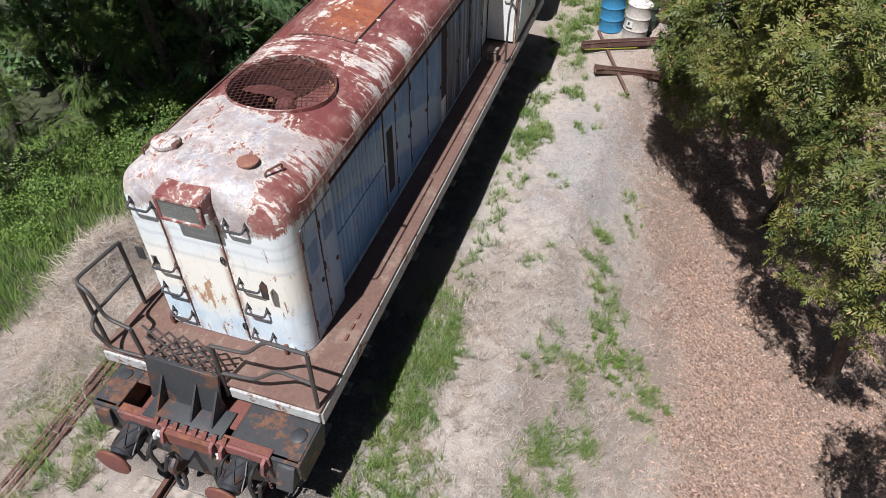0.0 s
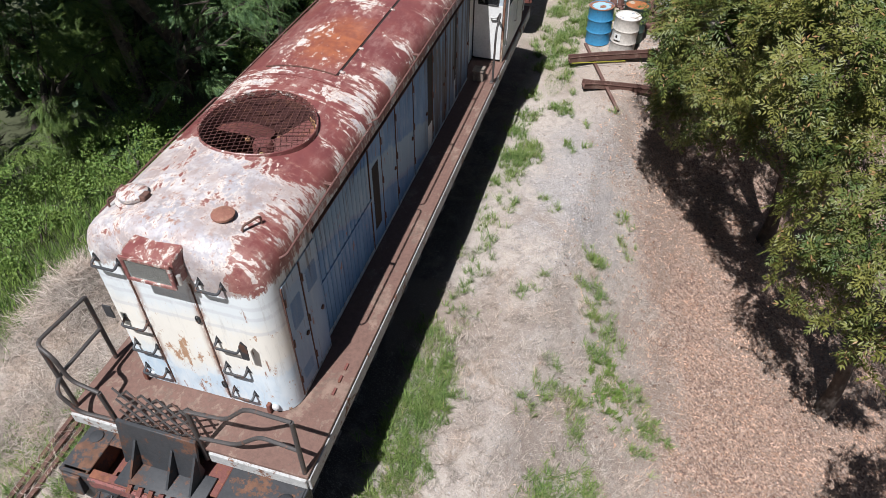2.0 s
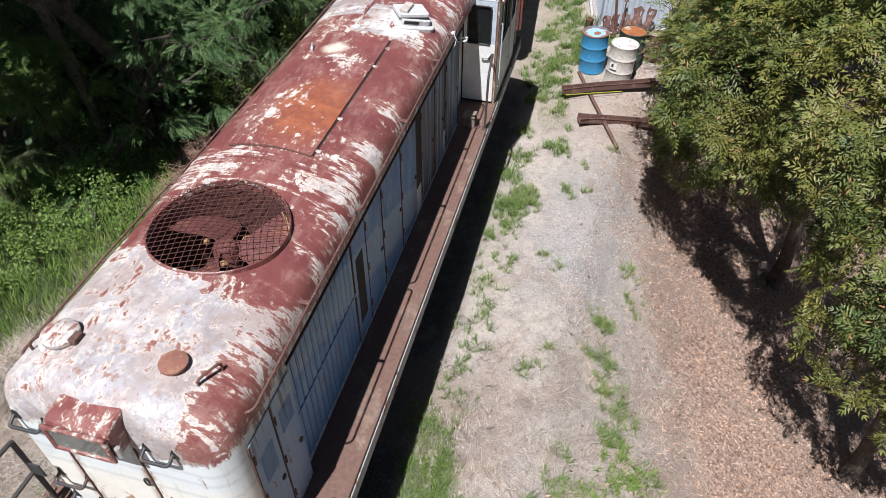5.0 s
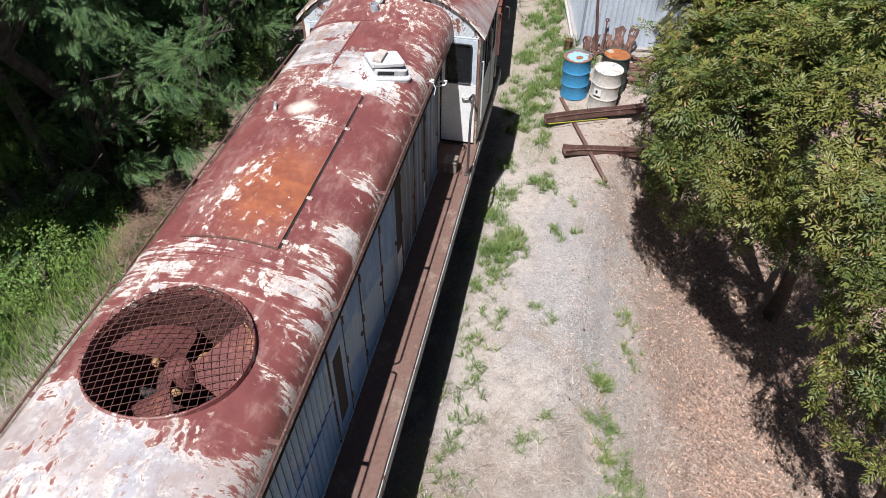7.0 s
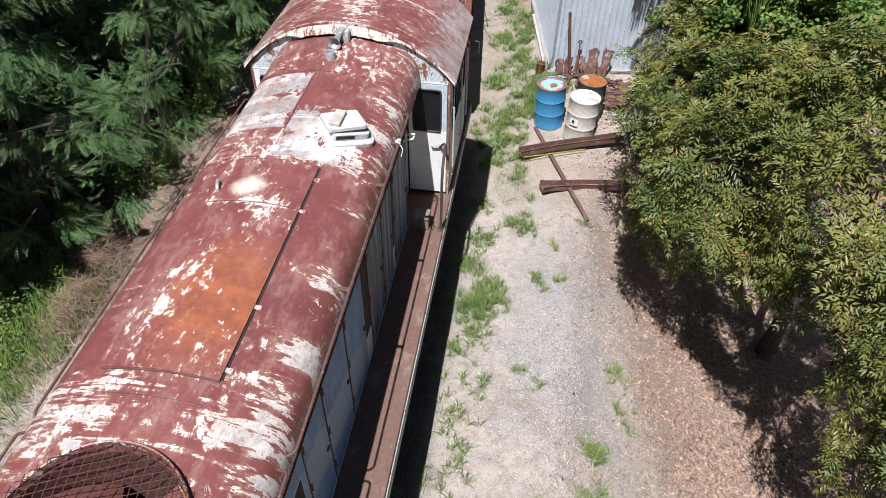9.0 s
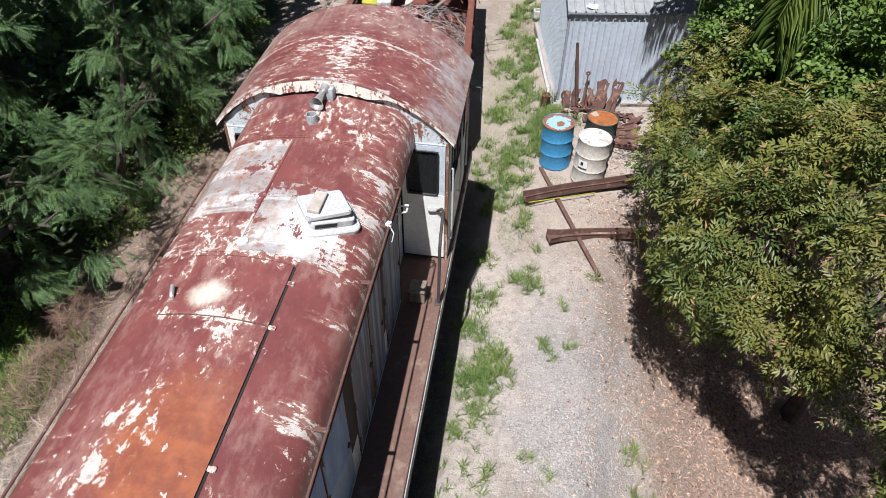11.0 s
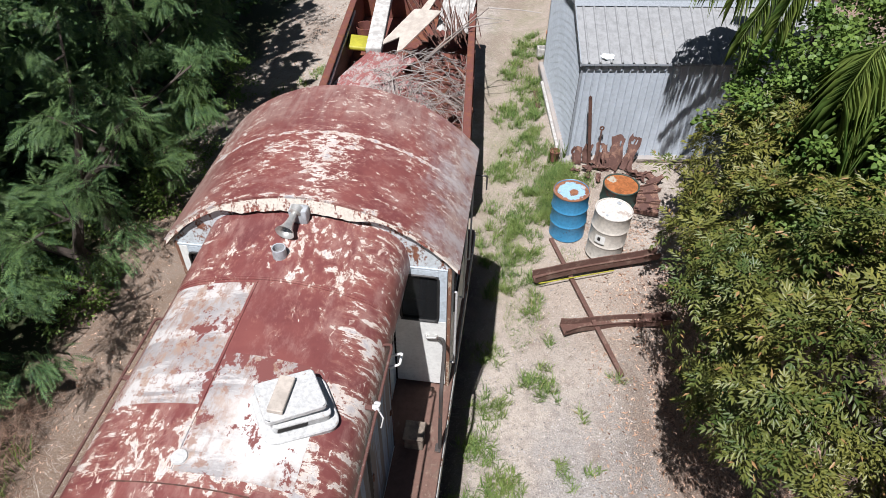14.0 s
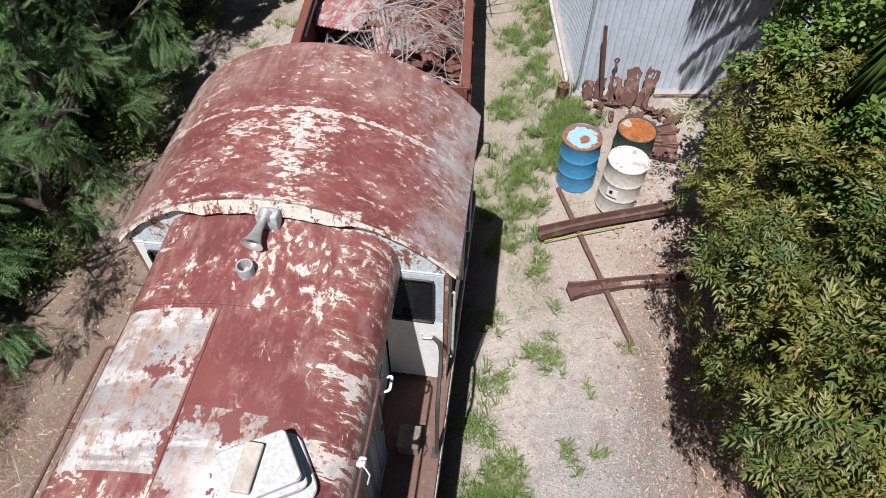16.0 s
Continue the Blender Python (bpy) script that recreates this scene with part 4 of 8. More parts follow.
for k in range(3):
    a = k * math.tau / 3 + 0.26

    def blade(u, v, a=a):
        r = 0.07 + 0.495 * u
        spread = 0.62 + 0.62 * math.sin(math.pi * min(1, u * 0.62))
        ang = a + 0.12 * u + (v - 0.5) * spread
        return (FX + r * math.cos(ang), FY + r * math.sin(ang), 3.585 + (v - 0.5) * (0.10 + 0.17 * u) - 0.05 * (2 * v - 1) ** 2 * u)
    b = part("blade", sheet(blade, 10, 8, 0.008), m_fan, fan, "broad rust-red fan blade")
    part("blade_weight", lathe([(0.0, -0.06), (0.026, -0.05), (0.032, 0.02), (0.018, 0.055), (0.0, 0.06)], 10, (FX + 0.2 * math.cos(a + 0.62), FY + 0.2 * math.sin(a + 0.62), 3.60), pose(0, 0, 0, 60, 0, 40 * k)), m_tanrust, b, "tan rusty blade weight")
bm = tube([(FX - 0.6, FY - 0.02, 3.2), (FX + 0.6, FY + 0.04, 3.2)], 0.045, 8)
tube([(FX - 0.05, FY - 0.6, 3.16), (FX + 0.02, FY + 0.6, 3.16)], 0.045, 8, bm)
part("fan_support", bm, m_near_black, fan)
part("foam_strip", sheet(lambda u, v: (FX + (FR - 0.024) * math.cos(0.15 + 0.75 * u), FY + (FR - 0.024) * math.sin(0.15 + 0.75 * u), 3.60 + (0.13 + 0.02 * math.sin(19 * u)) * v), 14, 2, 0.01), m_tanrust, fan, "crumbling yellow-brown sealing strip")

# deck with its sills
deck = part("deck", box((CX - 1.355, 3.06, 1.56), (CX + 1.355, 14.3, 1.61), 0.008), m_deck, loco, "rusty brown steel walkway deck")
for s in (-1, 1):
    part("side_sill", box((CX + s * 1.35 - 0.02, 3.07, 1.36), (CX + s * 1.35 + 0.02, 14.3, 1.56), 0.006), m_sill, loco, "chalky white side sill")
    bm = box((CX + s * 1.3 - 0.06, 3.2, 1.36), (CX + s * 1.3 + 0.02, 14.2, 1.375))
    part("sill_flange", bm, m_black, loco)
for lo, hi in ((CX - 1.34, CX - 0.72), (CX + 0.28, CX + 1.34)):
    part("front_sill", box((lo, 3.035, 1.42), (hi, 3.075, 1.565), 0.006), m_sill, loco, "flaking white front sill")
for k in range(3):
    part("deck_lug", box((CX + 1.20, 4.0 + 0.17 * k, 1.61), (CX + 1.23, 4.09 + 0.17 * k, 1.635), 0.004), m_redrust, loco)

# underframe, bogies and wheels
part("underframe", box((CX - 0.75, 3.3, 0.95), (CX + 0.75, 14.0, 1.56), 0.02), m_black, loco)


def bogie(yc):
    """Side frames, springs and two wheelsets."""
    b = part("bogie_frame", box((CX - 0.55, yc - 0.95, 0.55), (CX + 0.55, yc + 0.95, 0.85), 0.03), m_black, loco)
    for s in (-1, 1):
        part("side_frame", prism([(yc - 1.35, 0.62), (yc - 1.35, 0.95), (yc - 0.5, 0.98), (yc - 0.3, 0.75), (yc + 0.3, 0.75), (yc + 0.5, 0.98), (yc + 1.35, 0.95), (yc + 1.35, 0.62), (yc + 0.4, 0.5), (yc - 0.4, 0.5)], 0, CX + s * 0.86 - 0.05, CX + s * 0.86 + 0.05, 0.01), m_black, b)
        for d in (-0.9, 0.9):
            part("axle_box", box((CX + s * 0.93 - 0.08, yc + d - 0.16, 0.38), (CX + s * 0.93 + 0.08, yc + d + 0.16, 0.68), 0.03), m_black, b)
            prof = [(0.0, -0.07), (0.40, -0.07), (0.46, -0.065), (0.46, -0.035), (0.43, -0.03), (0.42, 0.07), (0.36, 0.07), (0.34, 0.03), (0.12, 0.03), (0.1, 0.08), (0.0, 0.08)]
            turn = pose(CX + s * 0.56, yc + d, 0.60, 0, 90 * s, 0)
            part("wheel", lathe(prof, 28, (0, 0, 0), turn), m_oldiron, b)
    for d in (-0.9, 0.9):
        part("axle", cyl((CX - 0.6, yc + d, 0.6), (CX + 0.6, yc + d, 0.6), 0.07), m_oldiron, b)


bogie(5.4)
bogie(11.6)
part("fuel_tank", box((CX - 0.95, 7.3, 0.55), (CX + 0.95, 9.7, 1.25), 0.08, 2), m_black, loco)

# headstock at the nose: black box beam with chamfered ends, rust-red coupler pocket, two side buffers
outline = [(CX - 1.30, 0.98), (CX - 1.16, 0.70), (CX - 0.55, 0.55), (CX + 0.55, 0.55), (CX + 1.13, 0.70), (CX + 1.28, 0.98), (CX + 1.28, 1.22), (CX - 1.30, 1.22)]
beam = part("headstock", prism(outline, 1, 2.60, 2.64, 0.008), m_beam, loco, "black steel headstock beam with rusty edges")
part("back_plate", prism(outline, 1, 3.14, 3.18, 0.008), m_beam, beam)
part("beam_floor", box((CX - 1.1, 2.64, 0.86), (CX + 1.1, 3.14, 0.90), 0.006), m_redrust, beam, "rust-brown beam floor")
for a, b in ((CX - 1.30, CX - 1.26), (CX + 1.24, CX + 1.28)):
    part("beam_end", box((a, 2.64, 0.84), (b, 3.14, 1.22), 0.008), m_beam, beam)
for x in (CX - 1.0, CX - 0.56, CX + 0.42):
    part("web_plate", box((x - 0.012, 2.64, 0.90), (x + 0.012, 3.14, 1.20), 0.003), m_beam, beam)
for a, b, y0, y1 in ((CX - 1.28, CX - 0.96, 2.66, 3.13), (CX - 0.96, CX - 0.58, 2.98, 3.13), (CX - 0.58, CX + 0.44, 2.78, 3.13), (CX + 0.44, CX + 1.26, 2.66, 3.13)):
    part("beam_top", box((a, y0, 1.205), (b, y1, 1.235), 0.008), m_beam if b < CX + 0.3 or a > CX + 0.4 else m_redrust, beam)
part("filler_lid", lathe([(0.0, 1.235), (0.085, 1.235), (0.09, 1.25), (0.07, 1.26), (0, 1.262)], 18, (CX + 1.12, 2.92, 0)), m_black, beam)
part("filler_lid", lathe([(0.0, 1.235), (0.07, 1.235), (0.075, 1.25), (0, 1.26)], 18, (CX - 1.14, 3.02, 0)), m_black, beam)
for s in (-1, 1):
    part("corner_plate", prism([(2.44 if s > 0 else 2.52, 0.92), (2.60, 0.92), (2.60, 1.2), (2.56, 1.2)], 0, CX + s * 1.14 - 0.10, CX + s * 1.14 + 0.10, 0.008), m_beam, beam)
part("apron", prism([(CX - 0.34, 1.0), (CX - 0.32, 0.62), (CX - 0.2, 0.48), (CX + 0.34, 0.48), (CX + 0.46, 0.62), (CX + 0.48, 1.0)], 1, 2.53, 2.56, 0.006), m_beam, beam, "black apron plate under the coupler")
part("headstock_lip", box((CX - 0.92, 2.565, 1.10), (CX + 0.95, 2.60, 1.25), 0.008), m_lipred, beam, "flaking pink-red lip plate")
part("lip_flange", box((CX - 0.92, 2.60, 1.232), (CX + 0.95, 2.69, 1.252), 0.005), m_redrust, beam)
for x in (CX - 0.32, CX + 0.28, CX + 0.40, CX + 0.90):
    part("lug", prism([(2.46, 1.06), (2.57, 1.02), (2.57, 1.24), (2.50, 1.22)], 0, x - 0.022, x + 0.022, 0.006), m_lipred, beam)
for k in range(9):
    part("chain_link", lathe([(0.012, -0.005), (0.02, -0.005), (0.02, 0.005), (0.012, 0.005), (0.012, -0.005)], 8, (CX + 0.93, 2.5, 1.02 - 0.032 * k), pose(0, 0, 0, 90, 0, 90 * (k % 2))), m_oldiron, beam)
part("coupler_pocket", box((CX - 0.30, 2.52, 1.0), (CX + 0.30, 2.62, 1.21), 0.01), m_redrust, beam)
for k in range(8):
    x = CX - 0.42 + 0.12 * k
    part("bolt", cyl((x, 2.56, 1.255), (x, 2.63, 1.30), 0.028, seg=6), m_redrust, beam)
hook = bend([(CX, 2.75, 0.98), (CX, 2.4, 0.98), (CX, 2.26, 1.02), (CX, 2.2, 1.14), (CX, 2.3, 1.2)], 0.08)
part("draw_hook", tube(hook, 0.045, 8), m_black, beam)
link_pts = [Vector((CX + 0.055 * math.cos(a), 2.25 + 0.02 * math.sin(a), 0.86 + 0.17 * math.sin(a))) for a in [k * math.tau / 16 for k in range(17)]]
part("coupling_link", tube(link_pts, 0.024, 7), m_black, beam)
for s, x in ((-1, CX - 0.74), (1, CX + 0.60)):
    bf = part("buffer", lathe([(0.0, 0.0), (0.17, 0.0), (0.17, 0.06), (0.135, 0.07), (0.125, 0.36), (0.10, 0.37), (0.10, 0.46)], 24, (x, 2.62, 0.97), pose(0, 0, 0, 90, 0, 0)), m_black, beam, "black buffer with cross-ribbed casing")
    for k in range(6):
        a = k * math.tau / 6
        p = [(x + 0.14 * math.cos(a + t), 2.55 - w, 0.97 + 0.14 * math.sin(a + t)) for t, w in ((0.0, 0.0), (0.5, 0.13), (1.0, 0.27))]
        part("casing_rib", tube(p, 0.011, 5), m_black, bf)
        part("casing_rib", tube([(q[0], 5.10 - q[1] - 0.27, q[2]) for q in p], 0.011, 5), m_black, bf)
    part("buffer_head", lathe([(0.0, 0.455), (0.195, 0.455), (0.205, 0.47), (0.2, 0.49), (0.1, 0.51), (0, 0.515)], 28, (x, 2.62, 0.97), pose(0, 0, 0, 90, 0, 0)), m_redrust, bf, "rust-brown round buffer head")
for x0, x1, drop in ((CX - 0.45, CX - 0.28, 0.42), (CX + 0.42, CX + 0.30, 0.36), (CX - 0.62, CX - 0.52, 0.3), (CX + 0.78, CX + 0.86, 0.5)):
    pts = bend([(x0, 2.62, 1.05), (x0, 2.45, 1.1), (x0, 2.36, 0.95), ((x0 + x1) / 2, 2.36, 1.0 - drop), (x1, 2.42, 0.9), (x1, 2.5, 0.82)], 0.1)
    part("air_hose", tube(pts, 0.024, 8), m_rubber, beam, "black rubber air hose")
for x, z in ((CX - 0.40, 1.12), (CX + 0.36, 1.08)):
    bm = bmesh.new()
    bmesh.ops.create_icosphere(bm, subdivisions=3, radius=0.04)
    for v in bm.verts:
        v.co = Vector((x, 2.52, z)) + v.co * (1 + 0.9 * noise.noise(v.co * 30 + Vector((x * 9, 0, 0))))
    part("rag", bm, m_primer, beam, "knotted white rag")
# fold-down gangway plate with gussets
gate = part("gangway_plate", prism([(2.86, 1.22), (2.90, 1.22), (3.03, 1.80), (2.99, 1.80)], 0, CX - 0.68, CX + 0.22, 0.006), m_black, loco, "black folded gangway plate")
for x in (CX - 0.48, CX - 0.06, CX + 0.2):
    part("gusset", prism([(2.65, 1.22), (2.94, 1.62), (2.98, 1.30), (2.86, 1.22)], 0, x - 0.012, x + 0.012), m_black, gate)
part("gangway_foot", prism([(2.60, 1.235), (2.95, 1.235), (2.95, 1.27), (2.62, 1.27)], 0, CX - 0.62, CX + 0.36, 0.004), m_black, gate)
# lattice panel behind it
bm = bmesh.new()
x0, x1, z0, z1, ym = CX - 0.70, CX + 0.22, 1.66, 2.14, 3.09
slope = 0.95
for sgn in (-1, 1):
    for k in range(-6, 12):
        c = x0 + k * 0.17
        pts = []
        for i in range(13):
            z = z0 + (z1 - z0) * i / 12
            x = c + sgn * (z - z0) / slope * 1.0
            if x0 <= x <= x1:
                pts.append((x, ym + 0.004 * sgn + 0.12 * (z - z0), z))
        if len(pts) > 1:
            tube([pts[0], pts[-1]], 0.0125, 5, bm)
part("lattice_panel", bm, m_rail, loco, "rusty diamond lattice gate panel")


def rail_bar(points, r=0.021, name="handrail", parent=None):
    return part(name, tube(bend(points, 0.09), r, 10), m_rail, parent or loco)


# nose handrails
XR, XL = CX + 1.31, CX - 1.30
rail_bar([(XR, 3.10, 1.61), (XR, 3.10, 2.50)], 0.024, "rail_post")
rail_bar([(CX + 0.22, 3.06, 1.40), (CX + 0.22, 3.06, 2.26)], 0.026, "rail_post")
rail_bar([(CX - 0.75, 3.06, 1.40), (CX - 0.78, 3.06, 2.14)], 0.026, "rail_post")
rail_bar([(XR, 3.10, 2.50), (CX + 0.86, 3.10, 2.52), (CX + 0.62, 3.08, 2.26), (CX + 0.22, 3.06, 2.25)])
rail_bar([(XR, 3.10, 2.02), (CX + 0.92, 3.10, 2.08), (CX + 0.62, 3.08, 1.82), (CX + 0.22, 3.06, 1.80)])
rail_bar([(XL, 3.78, 1.61), (XL, 3.78, 2.60)], 0.024, "rail_post")
rail_bar([(XL, 3.12, 1.61), (XL, 3.12, 2.56)], 0.024, "rail_post")
rail_bar([(XL, 3.78, 2.60), (XL, 3.10, 2.66), (CX - 1.10, 3.05, 2.60), (CX - 1.04, 3.05, 2.24), (CX - 0.78, 3.06, 2.14)])
rail_bar([(XL, 3.78, 2.12), (XL, 3.12, 2.12), (CX - 1.24, 2.98, 2.05), (CX - 1.12, 3.0, 1.75), (CX - 0.76, 3.05, 1.68)])

# nose: headlight box, grab irons, lamp irons, door seams, latch
lamp = part("headlight_box", prism([(3.52, 3.47), (3.505, 3.755), (3.60, 3.785), (3.76, 3.79), (3.76, 3.47)], 0, CX - 0.265, CX + 0.225, 0.018), m_fitting, loco, "red flaking twin headlight box")
part("lamp_recess", box((CX - 0.225, 3.494, 3.505), (CX + 0.185, 3.52, 3.715), 0.006), m_near_black, lamp)
for s in (-0.11, 0.10):
    cx = CX - 0.02 + s
    refl = lathe([(0.085, 0.0), (0.08, -0.012), (0.05, -0.03), (0.0, -0.035)], 20, (cx, 3.492, 3.61), pose(0, 0, 0, 90, 0, 0))
    part("reflector", refl, m_reflector, lamp, "dull silver lamp reflector")
lens = part("lamp_window", box((CX - 0.222, 3.482, 3.508), (CX + 0.182, 3.487, 3.712)), m_lens, lamp, "dusty lamp glass")
lens.visible_shadow = False
for x in (CX - 0.245, CX + 0.205):
    part("lamp_rim", box((x - 0.02, 3.475, 3.485), (x + 0.02, 3.50, 3.735), 0.006), m_fitting, lamp)
for z in (3.485, 3.735):
    part("lamp_rim", box((CX - 0.265, 3.474, z - 0.02), (CX + 0.225, 3.499, z + 0.02), 0.006), m_fitting, lamp)
part("lamp_hinge", cyl((CX + 0.25, 3.52, 3.52), (CX + 0.25, 3.52, 3.62), 0.02), m_chrome, lamp)


def grab_iron(xa, xb, z, y=3.65):
    pts = bend([(xa, y, z + 0.035), (xa, y - 0.085, z), (xb, y - 0.085, z), (xb, y, z + 0.035)], 0.03, 3)
    g = part("grab_iron", tube(pts, 0.0135, 8), m_black, loco, "black steel grab iron")
    for x in (xa, xb):
        part("foot_plate", prism([(x - 0.035, z - 0.01), (x + 0.035, z - 0.01), (x, z + 0.085)], 1, y - 0.012, y + 0.004), m_black, g)


for xa, xb, z in ((CX - 0.71, CX - 0.46, 2.60), (CX - 0.72, CX - 0.475, 2.23), (CX - 0.73, CX - 0.485, 1.83), (CX - 0.73, CX - 0.485, 3.42),
                  (CX + 0.305, CX + 0.555, 2.62), (CX + 0.315, CX + 0.545, 2.24), (CX + 0.31, CX + 0.54, 1.83), (CX + 0.325, CX + 0.545, 3.42)):
    grab_iron(xa, xb, z)
part("lamp_iron", prism([(CX + 0.62, 2.60), (CX + 0.69, 2.60), (CX + 0.70, 2.80), (CX + 0.655, 2.86), (CX + 0.61, 2.78)], 1, 3.535, 3.547), m_black, loco)
part("lamp_iron", box((CX - 0.80, 3.535, 2.74), (CX - 0.71, 3.548, 2.90)), m_black, loco)
for x in (CX - 0.445, CX + 0.215):
    part("nose_seam", box((x - 0.008, 3.642, 1.66), (x + 0.008, 3.655, 3.38)), m_oldiron, loco, "rusty door seam")
for x, z in ((CX + 0.17, 2.90), (CX + 0.20, 1.90)):
    pts = [Vector((x + 0.02 * math.cos(a), 3.635, z + 0.05 * math.sin(a))) for a in [k * math.tau / 12 for k in range(13)]]
    part("latch", tube(pts, 0.008, 6), m_black, loco)
for x in (CX - 0.71, CX + 0.75):
    sk = part("floodlight", lathe([(0.0, 0.0), (0.04, 0.0), (0.042, 0.02), (0.025, 0.04), (0.0, 0.045)], 14, (x, 3.65, 1.72), pose(0, 0, 0, 90, 0, 0)), m_primer, loco, "white round tail lamp")
    part("lamp_bracket", box((x - 0.09, 3.60, 1.63), (x - 0.05, 3.66, 1.76), 0.005), m_redrust, loco)

# roof fittings
for s in (-1, 1):
    x = CX + 0.655 if s > 0 else CX - 0.70
    loop = bend([(x - 0.035, 4.02, roof_z(x) - 0.01), (x - 0.035, 4.02, roof_z(x) + 0.07), (x + 0.045, 4.20, roof_z(x) + 0.07), (x + 0.045, 4.20, roof_z(x) - 0.02)], 0.035, 3)
    part("lifting_loop", tube(loop, 0.011, 8), m_oldiron, loco)
filler = part("filler_cap", lathe([(0.125, 3.80), (0.125, 3.85), (0.135, 3.855), (0.135, 3.885), (0.11, 3.905), (0.05, 3.915), (0.0, 3.917)], 24, (CX - 0.52, 4.12, 0)), m_flaked, loco, "pale flaking round filler cap")
part("cap_latch", box((CX - 0.42, 4.06, 3.83), (CX - 0.35, 4.16, 3.90), 0.012, 2), m_oldiron, filler)
part("cap_hinge", cyl((CX - 0.66, 4.06, 3.88), (CX - 0.66, 4.18, 3.88), 0.016, seg=8), m_oldiron, filler)
part("cap_flange", lathe([(0.12, 3.79), (0.165, 3.80), (0.165, 3.825), (0.12, 3.83)], 20, (CX - 0.52, 4.12, 0)), m_flaked, filler)
cap = part("round_cap", lathe([(0.0, 3.80), (0.075, 3.80), (0.075, 3.845), (0.105, 3.85), (0.105, 3.87), (0.06, 3.885), (0, 3.89)], 22, (CX + 0.40, 4.10, 0)), m_pipe, loco, "rust-orange mushroom cap")
part("roof_cap", lathe([(0.0, 3.86), (0.055, 3.86), (0.055, 3.89), (0.05, 3.90), (0, 3.905)], 18, (CX - 0.115, 9.33, 0)), m_primer, loco)
part("bent_vent_pipe", tube(bend([(CX - 0.44, 8.66, 3.80), (CX - 0.44, 8.66, 3.88), (CX - 0.47, 8.76, 3.89)], 0.03), 0.018, 8), m_chrome, loco)

# hatch plates, raised ribs and a riveted patch
def roof_sheet(x0, x1, y0, y1, lift, thick, nx=10, ny=8, sag=0.0):
    def f(u, v):
        x, y = x0 + (x1 - x0) * u, y0 + (y1 - y0) * v
        return (x, y, roof_z(x) + lift + sag * math.sin(3.1 * v + 2 * u))
    return sheet(f, nx, ny, thick)


part("roof_hatch", roof_sheet(CX - 0.50, CX + 0.385, 6.65, 8.49, 0.018, 0.014), m_plate, loco, "red hatch plate with an orange rust bloom")
part("roof_hatch", roof_sheet(CX - 0.50, CX + 0.385, 8.505, 9.14, 0.017, 0.014), m_plate, loco, "red hatch plate with a bare white patch")
part("hatch_gap", roof_sheet(CX + 0.387, CX + 0.402, 6.66, 9.14, 0.004, 0.006, 2, 6), m_near_black, loco, "dark gap beside the hatch plates")
for y0, y1 in ((6.636, 6.649), (8.491, 8.504), (9.141, 9.152)):
    part("hatch_seam", roof_sheet(CX - 0.50, CX + 0.385, y0, y1, 0.012, 0.008, 10, 1), m_oldiron, loco, "dark seam at the hatch edge")
for y in (7.35, 8.50, 8.96, 6.75):
    h = part("hatch_hinge", box((CX + 0.372, y - 0.022, 3.83), (CX + 0.44, y + 0.022, 3.853), 0.006, 1), m_flaked, loco)
part("roof_rib", roof_sheet(CX - 0.93, CX + 0.93, 6.44, 6.50, 0.012, 0.014, 24, 1), m_hood, loco)
part("roof_rib", roof_sheet(CX - 0.93, CX + 0.93, 6.24, 6.27, 0.006, 0.010, 24, 1), m_hood, loco)
part("roof_rib", roof_sheet(CX - 0.93, CX + 0.93, 9.20, 9.225, 0.006, 0.010, 24, 1), m_hood, loco)
part("roof_rib", roof_sheet(CX - 0.93, CX + 0.93, 10.885, 10.905, 0.012, 0.012, 24, 1), m_hood, loco)
part("roof_sheet", roof_sheet(CX - 0.90, CX - 0.14, 9.72, 10.85, 0.006, 0.006, 12, 6), m_baresheet, loco, "grey-white bare roof sheet")
part("roof_sheet", roof_sheet(CX - 0.125, CX + 0.62, 9.24, 10.16, 0.004, 0.005, 12, 6), m_worn_sheet, loco, "worn pale roof sheet round the exhaust")
part("roof_rib", roof_sheet(CX - 0.155, CX - 0.135, 9.25, 10.86, 0.007, 0.008, 1, 6), m_hood, loco)

# exhaust hatch: rounded white curb, tilted lid and a board on it
def rounded(w, l, r, seg=6):
    """Outline of a rectangle with round corners."""
    out = []
    for k, (sx_, sy_) in enumerate(((1, 1), (-1, 1), (-1, -1), (1, -1))):
        for i in range(seg + 1):
            t = math.pi / 2 * (k + i / seg)
            out.append((sx_ * (w - r) + r * math.cos(t), sy_ * (l - r) + r * math.sin(t)))
    return out


def seated(outline, lo, hi, m, bevel=0.006):
    bm = prism(outline, 2, lo, hi, bevel)
    bmesh.ops.transform(bm, matrix=m, verts=bm.verts)
    return bm


ventm = Matrix.Translation((-2.81, 9.80, roof_z(-2.81))) @ Matrix.Rotation(radians(15), 4, "Y") @ Matrix.Rotation(radians(33), 4, "Z")
vent = part("exhaust_curb", seated(rounded(0.26, 0.215, 0.09), -0.04, 0.028, ventm, 0.01), m_primer, loco, "chalky white exhaust curb")
part("exhaust_collar", seated(rounded(0.20, 0.15, 0.04), 0.02, 0.10, ventm), m_primer, vent)
# near-black strip on the closed collar: the slot's inner shade as colour
part("slot_shade", box((-0.17, -0.156, 0.045), (0.03, -0.148, 0.085), 0.002, 1, None, ventm), m_near_black, vent, "near-black strip for the shaded exhaust slot")
lidm = Matrix.Translation((-2.83, 9.815, roof_z(-2.81) + 0.145)) @ Matrix.Rotation(radians(9), 4, "Y") @ Matrix.Rotation(radians(33), 4, "Z") @ Matrix.Rotation(radians(-5), 4, "X")
